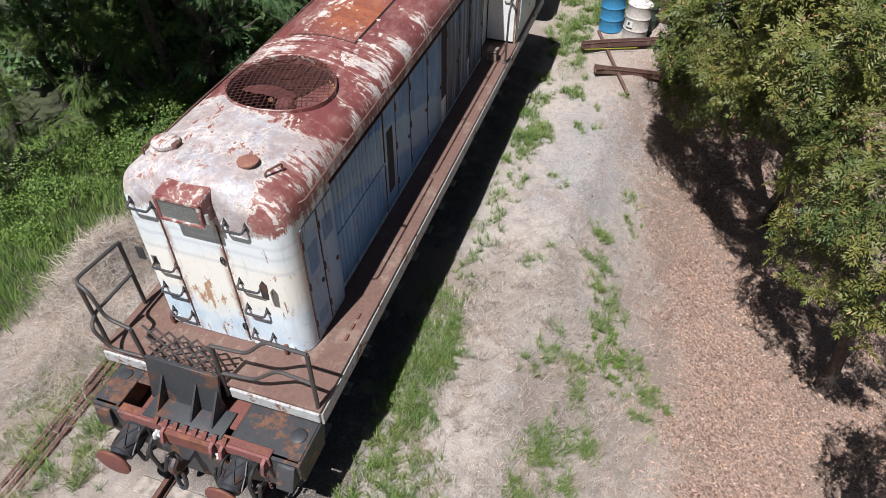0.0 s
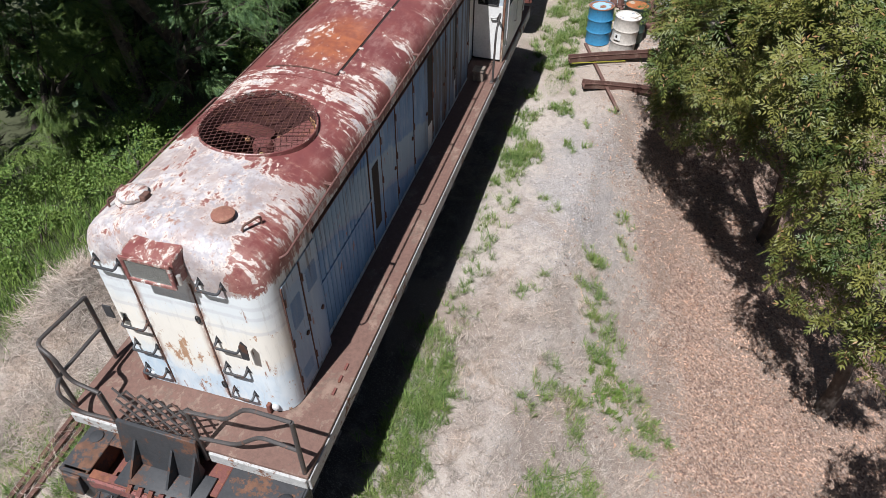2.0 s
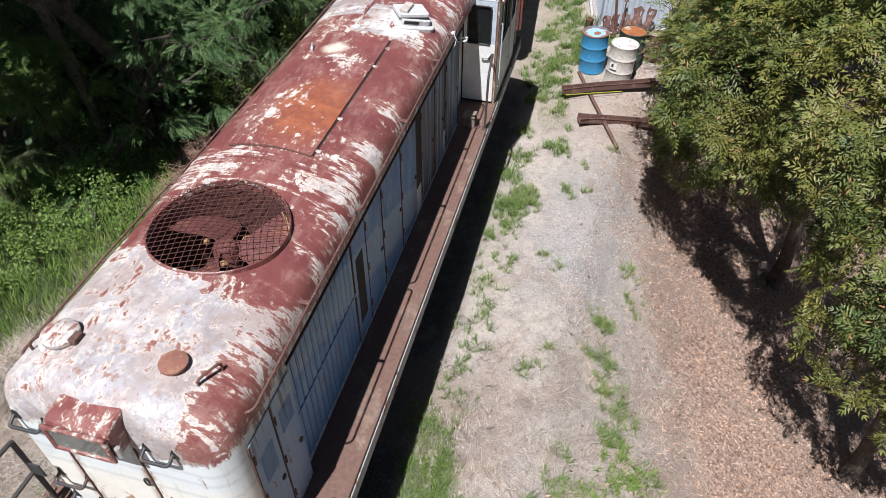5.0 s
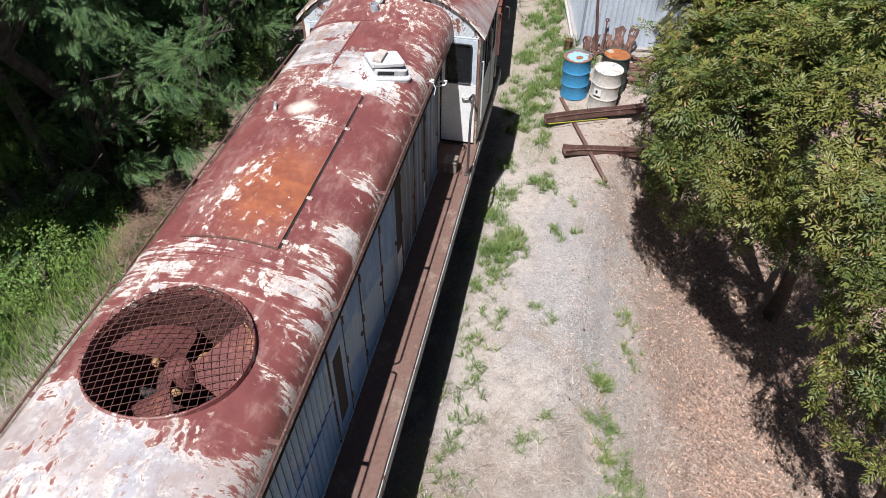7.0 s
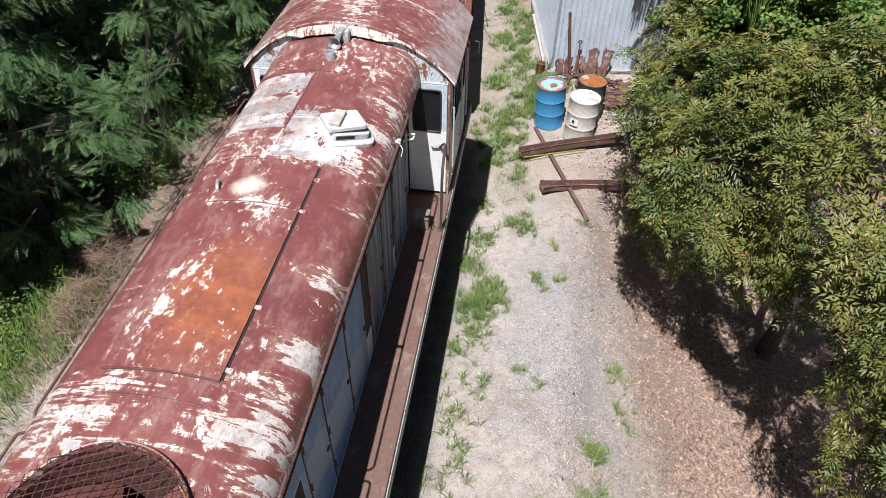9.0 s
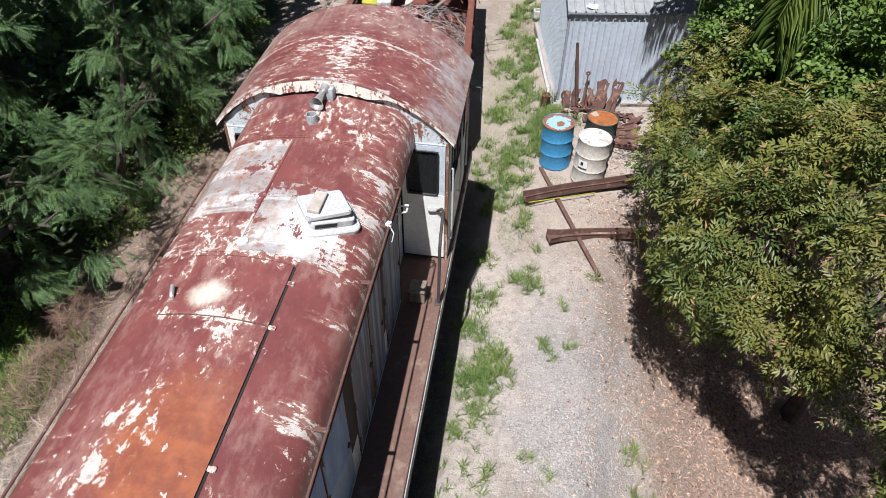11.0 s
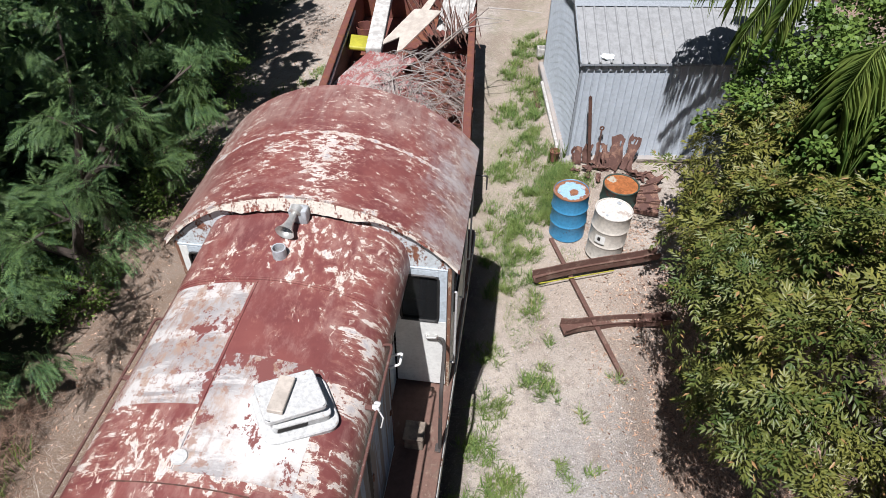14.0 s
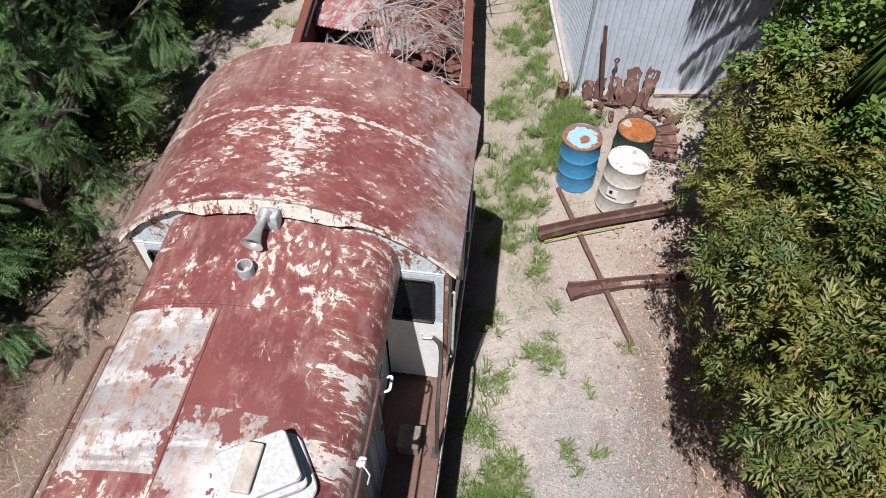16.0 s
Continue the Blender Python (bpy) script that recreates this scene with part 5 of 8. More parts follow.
lid = part("exhaust_lid", seated(rounded(0.205, 0.165, 0.03), -0.035, 0.012, lidm, 0.008), m_primer, loco, "tilted pale metal exhaust lid")
part("loose_board", box((-0.052, -0.14, 0.014), (0.052, 0.15, 0.05), 0.005, 1, None, lidm @ Matrix.Translation((-0.06, 0.0, 0)) @ Matrix.Rotation(radians(-33), 4, "Z")), m_ply, lid, "weathered brown board")

# horn and stub pipe in front of the cab
horn = part("horn_bracket", box((CX - 0.07, 11.52, 3.93), (CX + 0.09, 11.63, 4.08), 0.02, 2), m_galv, loco, "grey horn bracket box")
hp = [(0.022, 0.0), (0.028, 0.08), (0.04, 0.16), (0.06, 0.215), (0.08, 0.24), (0.083, 0.245), (0.074, 0.24), (0.05, 0.205), (0.028, 0.15), (0.0, 0.13)]
part("trumpet", lathe(hp, 24, (CX - 0.005, 11.55, 4.06), pose(0, 0, 0, 99, 0, -7)), m_chrome, horn, "dull silver horn trumpet")
part("horn_cap", lathe([(0.0, 0.02), (0.05, 0.01), (0.055, -0.05), (0.0, -0.06)], 18, (CX - 0.005, 11.53, 4.06), pose(0, 0, 0, 99, 0, -7)), m_chrome, horn)
part("stub_pipe", lathe([(0.058, 3.88), (0.058, 4.01), (0.048, 4.01), (0.048, 3.91), (0.0, 3.91)], 20, (CX - 0.035, 11.14, 0)), m_galv, loco, "short grey stub pipe")

# roof-edge pipe rails on both sides
for s in (-1, 1):
    xr = CX + (0.98 if s > 0 else -0.945)
    for y0, y1, mids in ((4.03, 6.22, (5.08,)), (6.33, 10.64, (7.87, 9.3, 10.04))):
        inner = xr - s * 0.09
        pts = bend([(inner, y0, 3.52), (xr, y0 + 0.02, 3.575), (xr, (y0 + y1) / 2, 3.60), (xr, y1 - 0.02, 3.60), (inner, y1, 3.55)], 0.05, 4)
        p = part("roof_edge_rail", tube(pts, 0.0115, 8), m_railpipe, loco, "thin rusty pipe rail")
        for y in mids:
            part("rail_bracket", box((min(inner, xr) - 0.01, y - 0.02, 3.578), (max(inner, xr) + 0.012, y + 0.02, 3.60), 0.004), m_railpipe, p)

bm = bmesh.new()
bmesh.ops.create_icosphere(bm, subdivisions=3, radius=0.03)
for v in bm.verts:
    v.co = Vector((CX + 0.98, 10.04, 3.61)) + v.co * (1 + 0.8 * noise.noise(v.co * 50))
tube([(CX + 0.985, 10.03, 3.60), (CX + 1.03, 9.99, 3.55), (CX + 1.015, 9.96, 3.47)], 0.006, 5, bm)
part("rope_knot", bm, m_primer, loco, "frayed white rope knotted round the rail")

# side doors
XS = CX + 0.939
XA = XS - 0.072


def hood_door(s, y0, y1, z0=1.68, z1=3.285, louvres=(), latch=True, mat=None):
    """A steel hood door, proud of the side, with hinges, latch and pressed louvres."""
    face = XS if y0 < 4.6 else XA
    xa, xb = (face - 0.004, face + 0.008) if s > 0 else (2 * CX - face - 0.008, 2 * CX - face + 0.004)
    d = part("hood_door", box((xa, y0, z0), (xb, y1, z1), 0.005), mat or m_side, loco, "streaked pale blue steel hood door")
    out = face + 0.008 if s > 0 else 2 * CX - face - 0.008
    for z in (z0 + 0.22, (z0 + z1) / 2, z1 - 0.22):
        part("hinge", cyl((out, y0 + 0.012, z - 0.05), (out, y0 + 0.012, z + 0.05), 0.012, seg=8), m_oldiron, d)
    if latch:
        part("door_latch", lathe([(0.0, 0.0), (0.028, 0.0), (0.028, 0.012), (0.012, 0.02), (0, 0.02)], 12, (out, y1 - 0.06, 2.35), pose(0, 0, 0, 0, 90 * s, 0)), m_oldiron, d)
    for lz0, lz1 in louvres:
        n = int((lz1 - lz0) / 0.042)
        for k in range(n):
            z = lz0 + k * 0.042
            part("louvre", prism([(out - s * 0.002, z), (out + s * 0.013, z), (out - s * 0.002, z + 0.03)], 1, y0 + 0.07, y1 - 0.07), m_side, d)
    return d


for s in (1, -1):
    hood_door(s, 3.91, 4.245, louvres=((2.62, 3.04), (1.84, 2.05)))
    hood_door(s, 4.265, 4.61, louvres=((2.80, 3.12),))
    # near-black backing puts the shade between the slats into colour
    back = part("louvre_bank", box((XA - 0.01, 4.66, 1.70), (XA + 0.006, 6.20, 3.29), 0.003) if s > 0 else box((2 * CX - XA - 0.006, 4.66, 1.70), (2 * CX - XA + 0.01, 6.20, 3.29), 0.003), m_near_black, loco, "blue bank of upright radiator louvres")
    out = XA if s > 0 else 2 * CX - XA
    for k in range(15):
        y = 4.70 + k * 0.1015
        part("slat", prism([(out, y - 0.044), (out + s * 0.012, y - 0.04), (out + s * 0.022, y + 0.032), (out, y + 0.042)], 2, 1.72, 3.28, 0.003), m_side, back)
    part("louvre_rail", box((min(out, out + s * 0.026), 4.66, 2.49), (max(out, out + s * 0.026), 6.20, 2.515)), m_side, back)
    part("door_frame", box((min(out - 0.004, out + s * 0.012), 6.22, 1.68), (max(out, out + s * 0.012), 6.60, 3.29), 0.003), m_side, loco)
    # closed near-black panel: the shade of an open doorway given as colour
    part("doorway_shade", box((min(out, out + s * 0.015), 6.29, 1.93), (max(out, out + s * 0.015), 6.49, 2.90)), m_near_black, loco, "near-black panel painted for the shade in the open hood doorway")
    for y0, y1 in ((6.63, 7.14), (7.17, 7.86), (7.89, 8.53)):
        hood_door(s, y0, y1)
    # near-black strips here and below stand in for the shade in open gaps
    part("gap_shade", box((min(out, out + s * 0.004), 8.54, 1.70), (max(out, out + s * 0.004), 8.76, 3.30)), m_near_black, loco)
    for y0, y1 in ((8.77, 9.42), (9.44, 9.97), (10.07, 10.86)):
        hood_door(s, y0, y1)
    part("gap_shade", box((min(out, out + s * 0.004), 9.975, 1.70), (max(out, out + s * 0.004), 10.065, 3.30)), m_near_black, loco)
    for y in (3.90, 4.255, 4.635, 6.21, 6.615, 7.155, 7.875, 8.765, 9.43, 10.87):
        at = out if y > 4.62 else out + s * 0.072
        part("door_seam", box((min(at, at + s * 0.013), y - 0.007, 1.66), (max(at, at + s * 0.013), y + 0.007, 3.28)), m_oldiron, loco, "rusty dark seam between doors")
    part("drip_strip", box((min(out, out + s * 0.062), 4.63, 3.305), (max(out, out + s * 0.062), 10.88, 3.318), 0.003), m_oldiron, loco)
pts = bend([(XA, 10.70, 3.16), (XA + 0.13, 10.76, 3.16), (XA + 0.13, 10.88, 3.16), (XA, 10.82, 3.16)], 0.02, 3)
part("white_handle", tube(pts, 0.011, 8), m_cabwhite, loco, "white C-shaped handle")

# cab: walls with real openings, arched roof, doors, windows
C0, C1, EAVE = 11.69, 13.52, 3.42
XW = CX + 1.32


def arch(u, grow=0.0):
    """Front outline of the roof: a shallow circular arch from eave to eave."""
    a = 0.896 * (2 * u - 1)
    r = 1.762 + grow
    return CX + r * math.sin(a), 2.333 + r * math.cos(a)


part("cab_roof", sheet(lambda u, v: (arch(u)[0], C0 - 0.03 + (C1 - C0 + 0.06) * v, arch(u)[1]), 40, 10, -0.025), m_cabroof, loco, "arched red cab roof peeling to pale primer")
for y in (12.66, C1 + 0.02):
    part("roof_bead", tube([(arch(k / 40, 0.006)[0], y, arch(k / 40, 0.006)[1]) for k in range(41)], 0.012, 6), m_cabroof, loco)
part("roof_bead", tube([(CX, C0, arch(0.5)[1] + 0.004), (CX, C1, arch(0.5)[1] + 0.004)], 0.009, 6), m_cabroof, loco)
def lip(u, v):
    """The roof sheet's front edge, turned down unevenly."""
    x, z = arch(u)
    middle = hill(0.24, 0.34, u) * hill(0.74, 0.62, u)
    deep = (0.03 + 0.075 * middle) * (1 + 0.07 * math.sin(u * 53) * math.sin(u * 131))
    return (x, C0 - 0.03 - (0.008 + 0.03 * middle) * v - 0.003 * v * math.sin(u * 97), z - deep * v)


part("roof_lip", sheet(lip, 120, 3, 0.006), m_liplip, loco, "flaking white roof lip")
for s in (-1, 1):
    u = 0.5 - 0.5 * s
    x, z = arch(1 - u)
    part("eave_angle", box((min(x, x + s * 0.018), C0 - 0.03, z - 0.05), (max(x, x + s * 0.018), C1 + 0.05, z + 0.006), 0.004), m_redrust, loco, "rust-red eave angle")
for k in range(26):
    x, z = arch(0.18 + 0.64 * k / 25, 0.002)
    part("rivet", lathe([(0.009, 0.0), (0.007, 0.005), (0.0, 0.007)], 6, (x, C0 + 0.02, z - 0.0005)), m_cabroof, loco)
# front end wall: gable over the hood, then panels beside the doors
gable = [(CX + 1.32, 3.40)] + [(arch(1 - k / 24)[0] * 0.965 + CX * 0.035, arch(1 - k / 24)[1] - 0.028) for k in range(25)] + [(CX - 1.32, 3.40)]
part("cab_gable", prism(gable, 1, C0 + 0.002, C0 + 0.03), m_gable, loco, "pale blue cab gable")
part("cab_gable", prism(gable, 1, C1 - 0.03, C1), m_cabblue, loco, "pale blue cab gable")
for s in (1, -1):
    def sx(a, b, s=s):
        p, q = CX + s * a, CX + s * b
        return min(p, q), max(p, q)
    # front wall strip by the door, corner post
    a, b = sx(1.285, 1.32)
    part("corner_post", box((a, C0 - 0.004, 1.61), (b, C0 + 0.05, EAVE), 0.004), m_cornerpost, loco, "rust-streaked cab corner post")
    a, b = sx(0.75, 1.285)
    part("door_head", box((a, C0 - 0.014, 3.385), (b, C0 + 0.0, 3.405), 0.003), m_cabblue, loco)
    # door: stiles and rails round a real pane
    a, b = sx(0.765, 1.28)
    w0, w1 = sx(0.83, 1.20)
    dr = part("cab_door", box((a, C0 - 0.012, 1.66), (b, C0 + 0.022, 2.68), 0.004), m_cabwhite, loco, "white cab door with a rounded window")
    part("door_stile", box((a, C0 - 0.012, 2.68), (w0, C0 + 0.022, 3.38), 0.003), m_cabwhite, dr)
    part("door_stile", box((w1, C0 - 0.012, 2.68), (b, C0 + 0.022, 3.38), 0.003), m_cabblue, dr)
    part("door_rail", box((w0, C0 - 0.012, 3.30), (w1, C0 + 0.022, 3.38), 0.003), m_cabblue, dr)
    rim = [(w0, 2.68), (w1, 2.68), (w1, 3.30), (w0, 3.30), (w0, 2.68), (w1, 2.68)]
    part("window_gasket", tube(bend([(x, C0 - 0.013, z) for x, z in rim], 0.06, 4), 0.013, 6), m_rubber, dr, "black rubber gasket")
    part("pane", box((w0, C0 + 0.002, 2.68), (w1, C0 + 0.007, 3.30)), m_glass, dr, "dark window pane")
    hx = CX + s * 1.185
    part("door_handle", tube(bend([(hx, C0 - 0.01, 2.47), (hx, C0 - 0.05, 2.47), (hx - s * 0.10, C0 - 0.05, 2.46), (hx - s * 0.10, C0 - 0.01, 2.46)], 0.02), 0.012, 8), m_chrome, dr, "chrome lever handle")
    # side wall with two window openings
    a, b = sx(1.29, 1.32)
    part("cab_side", box((a, C0 + 0.05, 1.61), (b, C1, 2.55), 0.003), m_cabwhite, loco, "grimy white cab side")
    part("cab_side", box((a, C0 + 0.05, 3.22), (b, C1, EAVE), 0.003), m_cabblue, loco)
    for y0, y1 in ((C0 + 0.05, 11.95), (12.56, 12.66), (13.28, C1)):
        part("window_pillar", box((a, y0, 2.55), (b, y1, 3.22), 0.003), m_cabblue, loco)
    for y0, y1 in ((11.95, 12.56), (12.66, 13.28)):
        xm = CX + s * 1.30
        part("side_pane", box((xm - 0.003, y0, 2.55), (xm + 0.003, y1, 3.22)), m_glass, loco, "dusty sliding side window")
        part("window_gasket", tube(bend([(CX + s * 1.322, y, z) for y, z in ((y0, 2.55), (y1, 2.55), (y1, 3.22), (y0, 3.22), (y0, 2.55), (y1, 2.55))], 0.05, 3), 0.012, 6), m_rubber, loco)
    # gutter, grab rails on the side wall
    xg = CX + s * 1.36
    for y, z0, z1 in ((11.80, 1.9, 3.0), (12.66, 2.0, 3.1), (13.4, 1.9, 3.0)):
        gr = tube(bend([(CX + s * 1.32, y, z0), (xg, y, z0), (xg, y, z1), (CX + s * 1.32, y, z1)], 0.03, 3), 0.012, 8)
        part("cab_grab_rail", gr, m_primer, loco, "pale flaking grab rail")
    part("mirror_arm", tube(bend([(CX + s * 1.32, 13.6, 3.05), (CX + s * 1.50, 13.62, 3.05), (CX + s * 1.50, 13.62, 2.85)], 0.03, 3), 0.010, 6), m_rail, loco)
    # walkway stanchion by the door
    if s > 0:
        part("stanchion", tube(bend([(CX + 1.325, 10.93, 1.61), (CX + 1.325, 10.98, 2.55), (CX + 1.30, 11.45, 2.68), (CX + 1.20, 11.66, 2.45)], 0.16, 6), 0.019, 8), m_rail, loco, "black bent walkway handrail")
        part("stanchion_foot", box((CX + 1.28, 10.88, 1.61), (CX + 1.34, 10.98, 1.63), 0.004), m_rail, loco)
part("cab_back", box((CX - 1.29, C1 - 0.03, 1.61), (CX + 1.29, C1, EAVE)), m_cabblue, loco)
# near-black floor, bulkhead and desk put the cab's inner shade into colour
part("cab_floor", box((CX - 1.29, C0 + 0.03, 1.612), (CX + 1.29, C1 - 0.03, 1.64)), m_near_black, loco)
part("cab_bulkhead", box((CX - 0.765, C0 + 0.001, 1.64), (CX + 0.765, C0 + 0.03, EAVE - 0.01)), m_near_black, loco)
desk = part("control_desk", box((CX + 0.25, 12.1, 1.64), (CX + 0.95, 12.6, 2.6), 0.04, 2), m_near_black, loco)
part("door_bar", cyl((CX + 0.82, C0 + 0.12, 2.83), (CX + 1.22, C0 + 0.12, 2.80), 0.012), m_redrust, loco)
part("end_platform_sill", box((CX - 1.3, 14.26, 1.36), (CX + 1.3, 14.31, 1.56), 0.006), m_sill, loco)

# loose box standing on the walkway by the cab
bx = thing("wooden_box", (-2.22, 10.98, 1.61), "small weathered wooden box standing on the locomotive walkway", "box")
part("body", box((-2.32, 10.88, 1.61), (-2.13, 11.08, 1.79), 0.01), m_oldwood, bx)
part("lid", box((-2.33, 10.87, 1.79), (-2.12, 11.09, 1.81), 0.005), m_oldwood, bx)
for k, (x, y) in enumerate(((-2.2, 8.25), (-2.13, 8.3), (-2.18, 8.38), (-2.1, 8.05), (-2.25, 8.6))):
    lf = thing("fallen_leaf", (x, y, 1.612), "brown dead leaf lying on the walkway", "leaf", "leaves on the walkway")
    a = k * 1.7
    part("blade", sheet(lambda u, v: (x + 0.06 * (u - 0.5) * math.cos(a) - 0.03 * (v - 0.5) * math.sin(a) * math.sin(math.pi * u), y + 0.06 * (u - 0.5) * math.sin(a) + 0.03 * (v - 0.5) * math.cos(a) * math.sin(math.pi * u), 1.614 + 0.012 * abs(u - 0.5)), 6, 2, 0.002), m_litter, lf)

# ---------------------------------------------------------------- track
def track_x(y):
    """Middle of the track; it bends away beyond the cab."""
    return CX - 0.06 * max(0.0, y - 13.2) - 0.0012 * max(0.0, y - 13.2) ** 2


def rail_section():
    return [(-0.055, 0.0), (0.055, 0.0), (0.055, 0.012), (0.008, 0.03), (0.008, 0.085), (0.03, 0.095), (0.03, 0.118), (-0.03, 0.118), (-0.03, 0.095), (-0.008, 0.085), (-0.008, 0.03), (-0.055, 0.012)]


def rail_mesh(path, size=1.0):
    bm = bmesh.new()
    rings = []
    for i, p in enumerate(path):
        d = (Vector(path[min(i + 1, len(path) - 1)]) - Vector(path[max(i - 1, 0)])).normalized()
        side = Vector((d.y, -d.x, 0)).normalized()
        rings.append([bm.verts.new(Vector(p) + side * x * size + Vector((0, 0, z * size))) for x, z in rail_section()])
    for p, q in zip(rings, rings[1:]):
        for k in range(len(p)):
            bm.faces.new((p[k], p[(k + 1) % len(p)], q[(k + 1) % len(p)], q[k]))
    bm.faces.new(rings[0][::-1]), bm.faces.new(rings[-1])
    bmesh.ops.recalc_face_normals(bm, faces=bm.faces)
    return bm


track = thing("railway_track", (CX, 8.0, 0.0), "rusty narrow-gauge track half buried in dirt", "track", kind="structure")
for s in (-0.565, 0.565):
    part("rail", rail_mesh([(track_x(y) + s, y, 0.02) for y in [-6 + 0.8 * k for k in range(50)]]), m_oldiron, track)
for k in range(46):
    y = -5.8 + 0.68 * k
    part("sleeper", box((track_x(y) - 0.95, y - 0.11, -0.1), (track_x(y) + 0.95, y + 0.11, 0.012), 0.015), m_sleeper, track)

for k, (x, dz) in enumerate(((-5.95, 0.0), (-5.79, 0.0), (-5.63, 0.0))):
    z = lambda y, x=x: ground_z(x, y) - 0.045
    r = thing("loose_rail", (x, 4, z(4)), "rusty spare rail lying on the dry grass", "rail", "spare rails beside the track")
    part("bar", rail_mesh([(x - 0.02 * (yy - 3), yy, z(yy)) for yy in (-3.5, 0, 3, 6, 9.5)], 0.95), m_oldiron, r)

# ---------------------------------------------------------------- open wagon with scrap
WA = radians(4.4)
WM = Matrix.Translation((-3.72, 18.9, 0)) @ Matrix.Rotation(WA, 4, "Z")


def wp(x, y, z):
    return WM @ Vector((x, y, z))


wagon = thing("open_wagon", wp(0, 0, 0), "rust-red open goods wagon heaped with branches and scrap", "wagon")


def wpart(name, bm, mat, parent=None, label=""):
    bmesh.ops.transform(bm, matrix=WM, verts=bm.verts)
    return part(name, bm, mat, parent or wagon, label)


WH, WL, WT, WF = 1.27, 3.1, 1.90, 1.05
wpart("floor", box((-WH, -WL, WF - 0.08), (WH, WL, WF), 0.005), m_redrust)
for s in (-1, 1):
    a, b = sorted((s * WH, s * (WH - 0.05)))
    sd = wpart("side", box((a, -WL, WF), (b, WL, WT - 0.05), 0.006), m_redrust, None, "rust-red wagon side")
    a, b = sorted((s * (WH - 0.09), s * (WH + 0.04)))
    wpart("top_rail", box((a, -WL, WT - 0.05), (b, WL, WT), 0.012), m_redrust, sd)
    for k in range(7):
        y = -WL + 0.1 + k * 1.0
        a, b = sorted((s * WH, s * (WH + 0.06)))
        wpart("rib", box((a, y - 0.04, WF - 0.1), (b, y + 0.04, WT - 0.05), 0.006), m_redrust, sd)
for s in (-1, 1):
    a, b = sorted((s * WL, s * (WL - 0.05)))
    e = wpart("end", box((-WH + 0.05, a, WF), (WH - 0.05, b, WT), 0.006), m_redrust, None, "rust-red wagon end")
    for k in range(3):
        x = -0.8 + 0.8 * k
        a2, b2 = sorted((s * (WL - 0.05), s * (WL - 0.09)))
        wpart("rib", box((x - 0.035, a2, WF), (x + 0.035, b2, WT - 0.04), 0.006), m_redrust, e)
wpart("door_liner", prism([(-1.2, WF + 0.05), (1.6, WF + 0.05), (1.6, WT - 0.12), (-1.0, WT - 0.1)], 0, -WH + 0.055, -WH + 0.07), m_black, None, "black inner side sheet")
wpart("liner_rail", box((-WH + 0.07, -1.9, WT - 0.16), (-WH + 0.10, 1.7, WT - 0.10), 0.006), m_primer, None, "chalky white rail along the inner side")
wpart("frame", box((-0.9, -WL - 0.1, 0.62), (0.9, WL + 0.1, WF - 0.08), 0.02), m_black)
for d in (-1.7, 1.7):
    wpart("axle", cyl((-0.6, d, 0.55), (0.6, d, 0.55), 0.06), m_oldiron)
    for s in (-1, 1):
        wpart("wheel", lathe([(0.0, -0.06), (0.36, -0.06), (0.42, -0.055), (0.42, -0.03), (0.39, 0.07), (0.33, 0.07), (0.3, 0.02), (0.0, 0.02)], 24, (s * 0.56, d, 0.52), pose(0, 0, 0, 0, 90 * s, 0)), m_oldiron)
for y in (-WL - 0.35, WL + 0.35):
    for x in (-0.75, 0.75):
        wpart("buffer", cyl((x, y * 0.94, 0.97), (x, y, 0.97), 0.1, 0.17, 14), m_black)

rng = random.Random(5)


def heap_z(x, y):
    """Height of the scrap heap inside the wagon (wagon axes)."""
    return WF + 0.62 * hill(1.35, 0.2, abs(x - 0.25)) * hill(2.4, 0.5, abs(y + 1.2)) + 0.12 * noise.noise(Vector((x * 3, y * 3, 1)))


# rusty iron bits under the branches
for k in range(70):
    x, y = rng.uniform(-0.2, WH - 0.15), rng.uniform(-2.7, 2.2)
    z = heap_z(x, y)
    t = thing("scrap_iron", wp(x, y, z), "lump of rusty scrap iron in the wagon heap", "scrap", "scrap in the wagon")
    m = Matrix.Translation((x, y, z)) @ pose(0, 0, 0, rng.uniform(-50, 50), rng.uniform(-50, 50), rng.uniform(0, 180))
    w, l, h = rng.uniform(0.03, 0.09), rng.uniform(0.1, 0.32), rng.uniform(0.02, 0.06)
    if k % 3:
        bm = prism([(-w, -h), (w, -h), (w, -h + 0.015), (-w + 0.015, -h + 0.015), (-w + 0.015, h), (-w, h)], 1, -l, l)
    else:
        bm = lathe([(w * 0.5, -h), (w, -h), (w, h), (w * 0.5, h), (w * 0.5, -h)], 14)
    bmesh.ops.transform(bm, matrix=m, verts=bm.verts)
    wpart("piece", bm, m_redrust if k % 2 else m_oldiron, t)


def scrap_thing(name, label, cat, bm, mat, at):
    t = thing(name, wp(*at), label, cat)
    bmesh.ops.transform(bm, matrix=WM, verts=bm.verts)
    part("body", bm, mat, t)
    return t


def corrugated(x0, x1, y0, y1, zf, wave=0.016, pitch=0.076):
    n = max(8, int((x1 - x0) / pitch * 6))
    return sheet(lambda u, v: (x0 + (x1 - x0) * u, y0 + (y1 - y0) * v, zf(u, v) + wave * math.sin((x1 - x0) * u / pitch * math.tau)), n, 8, 0.004)


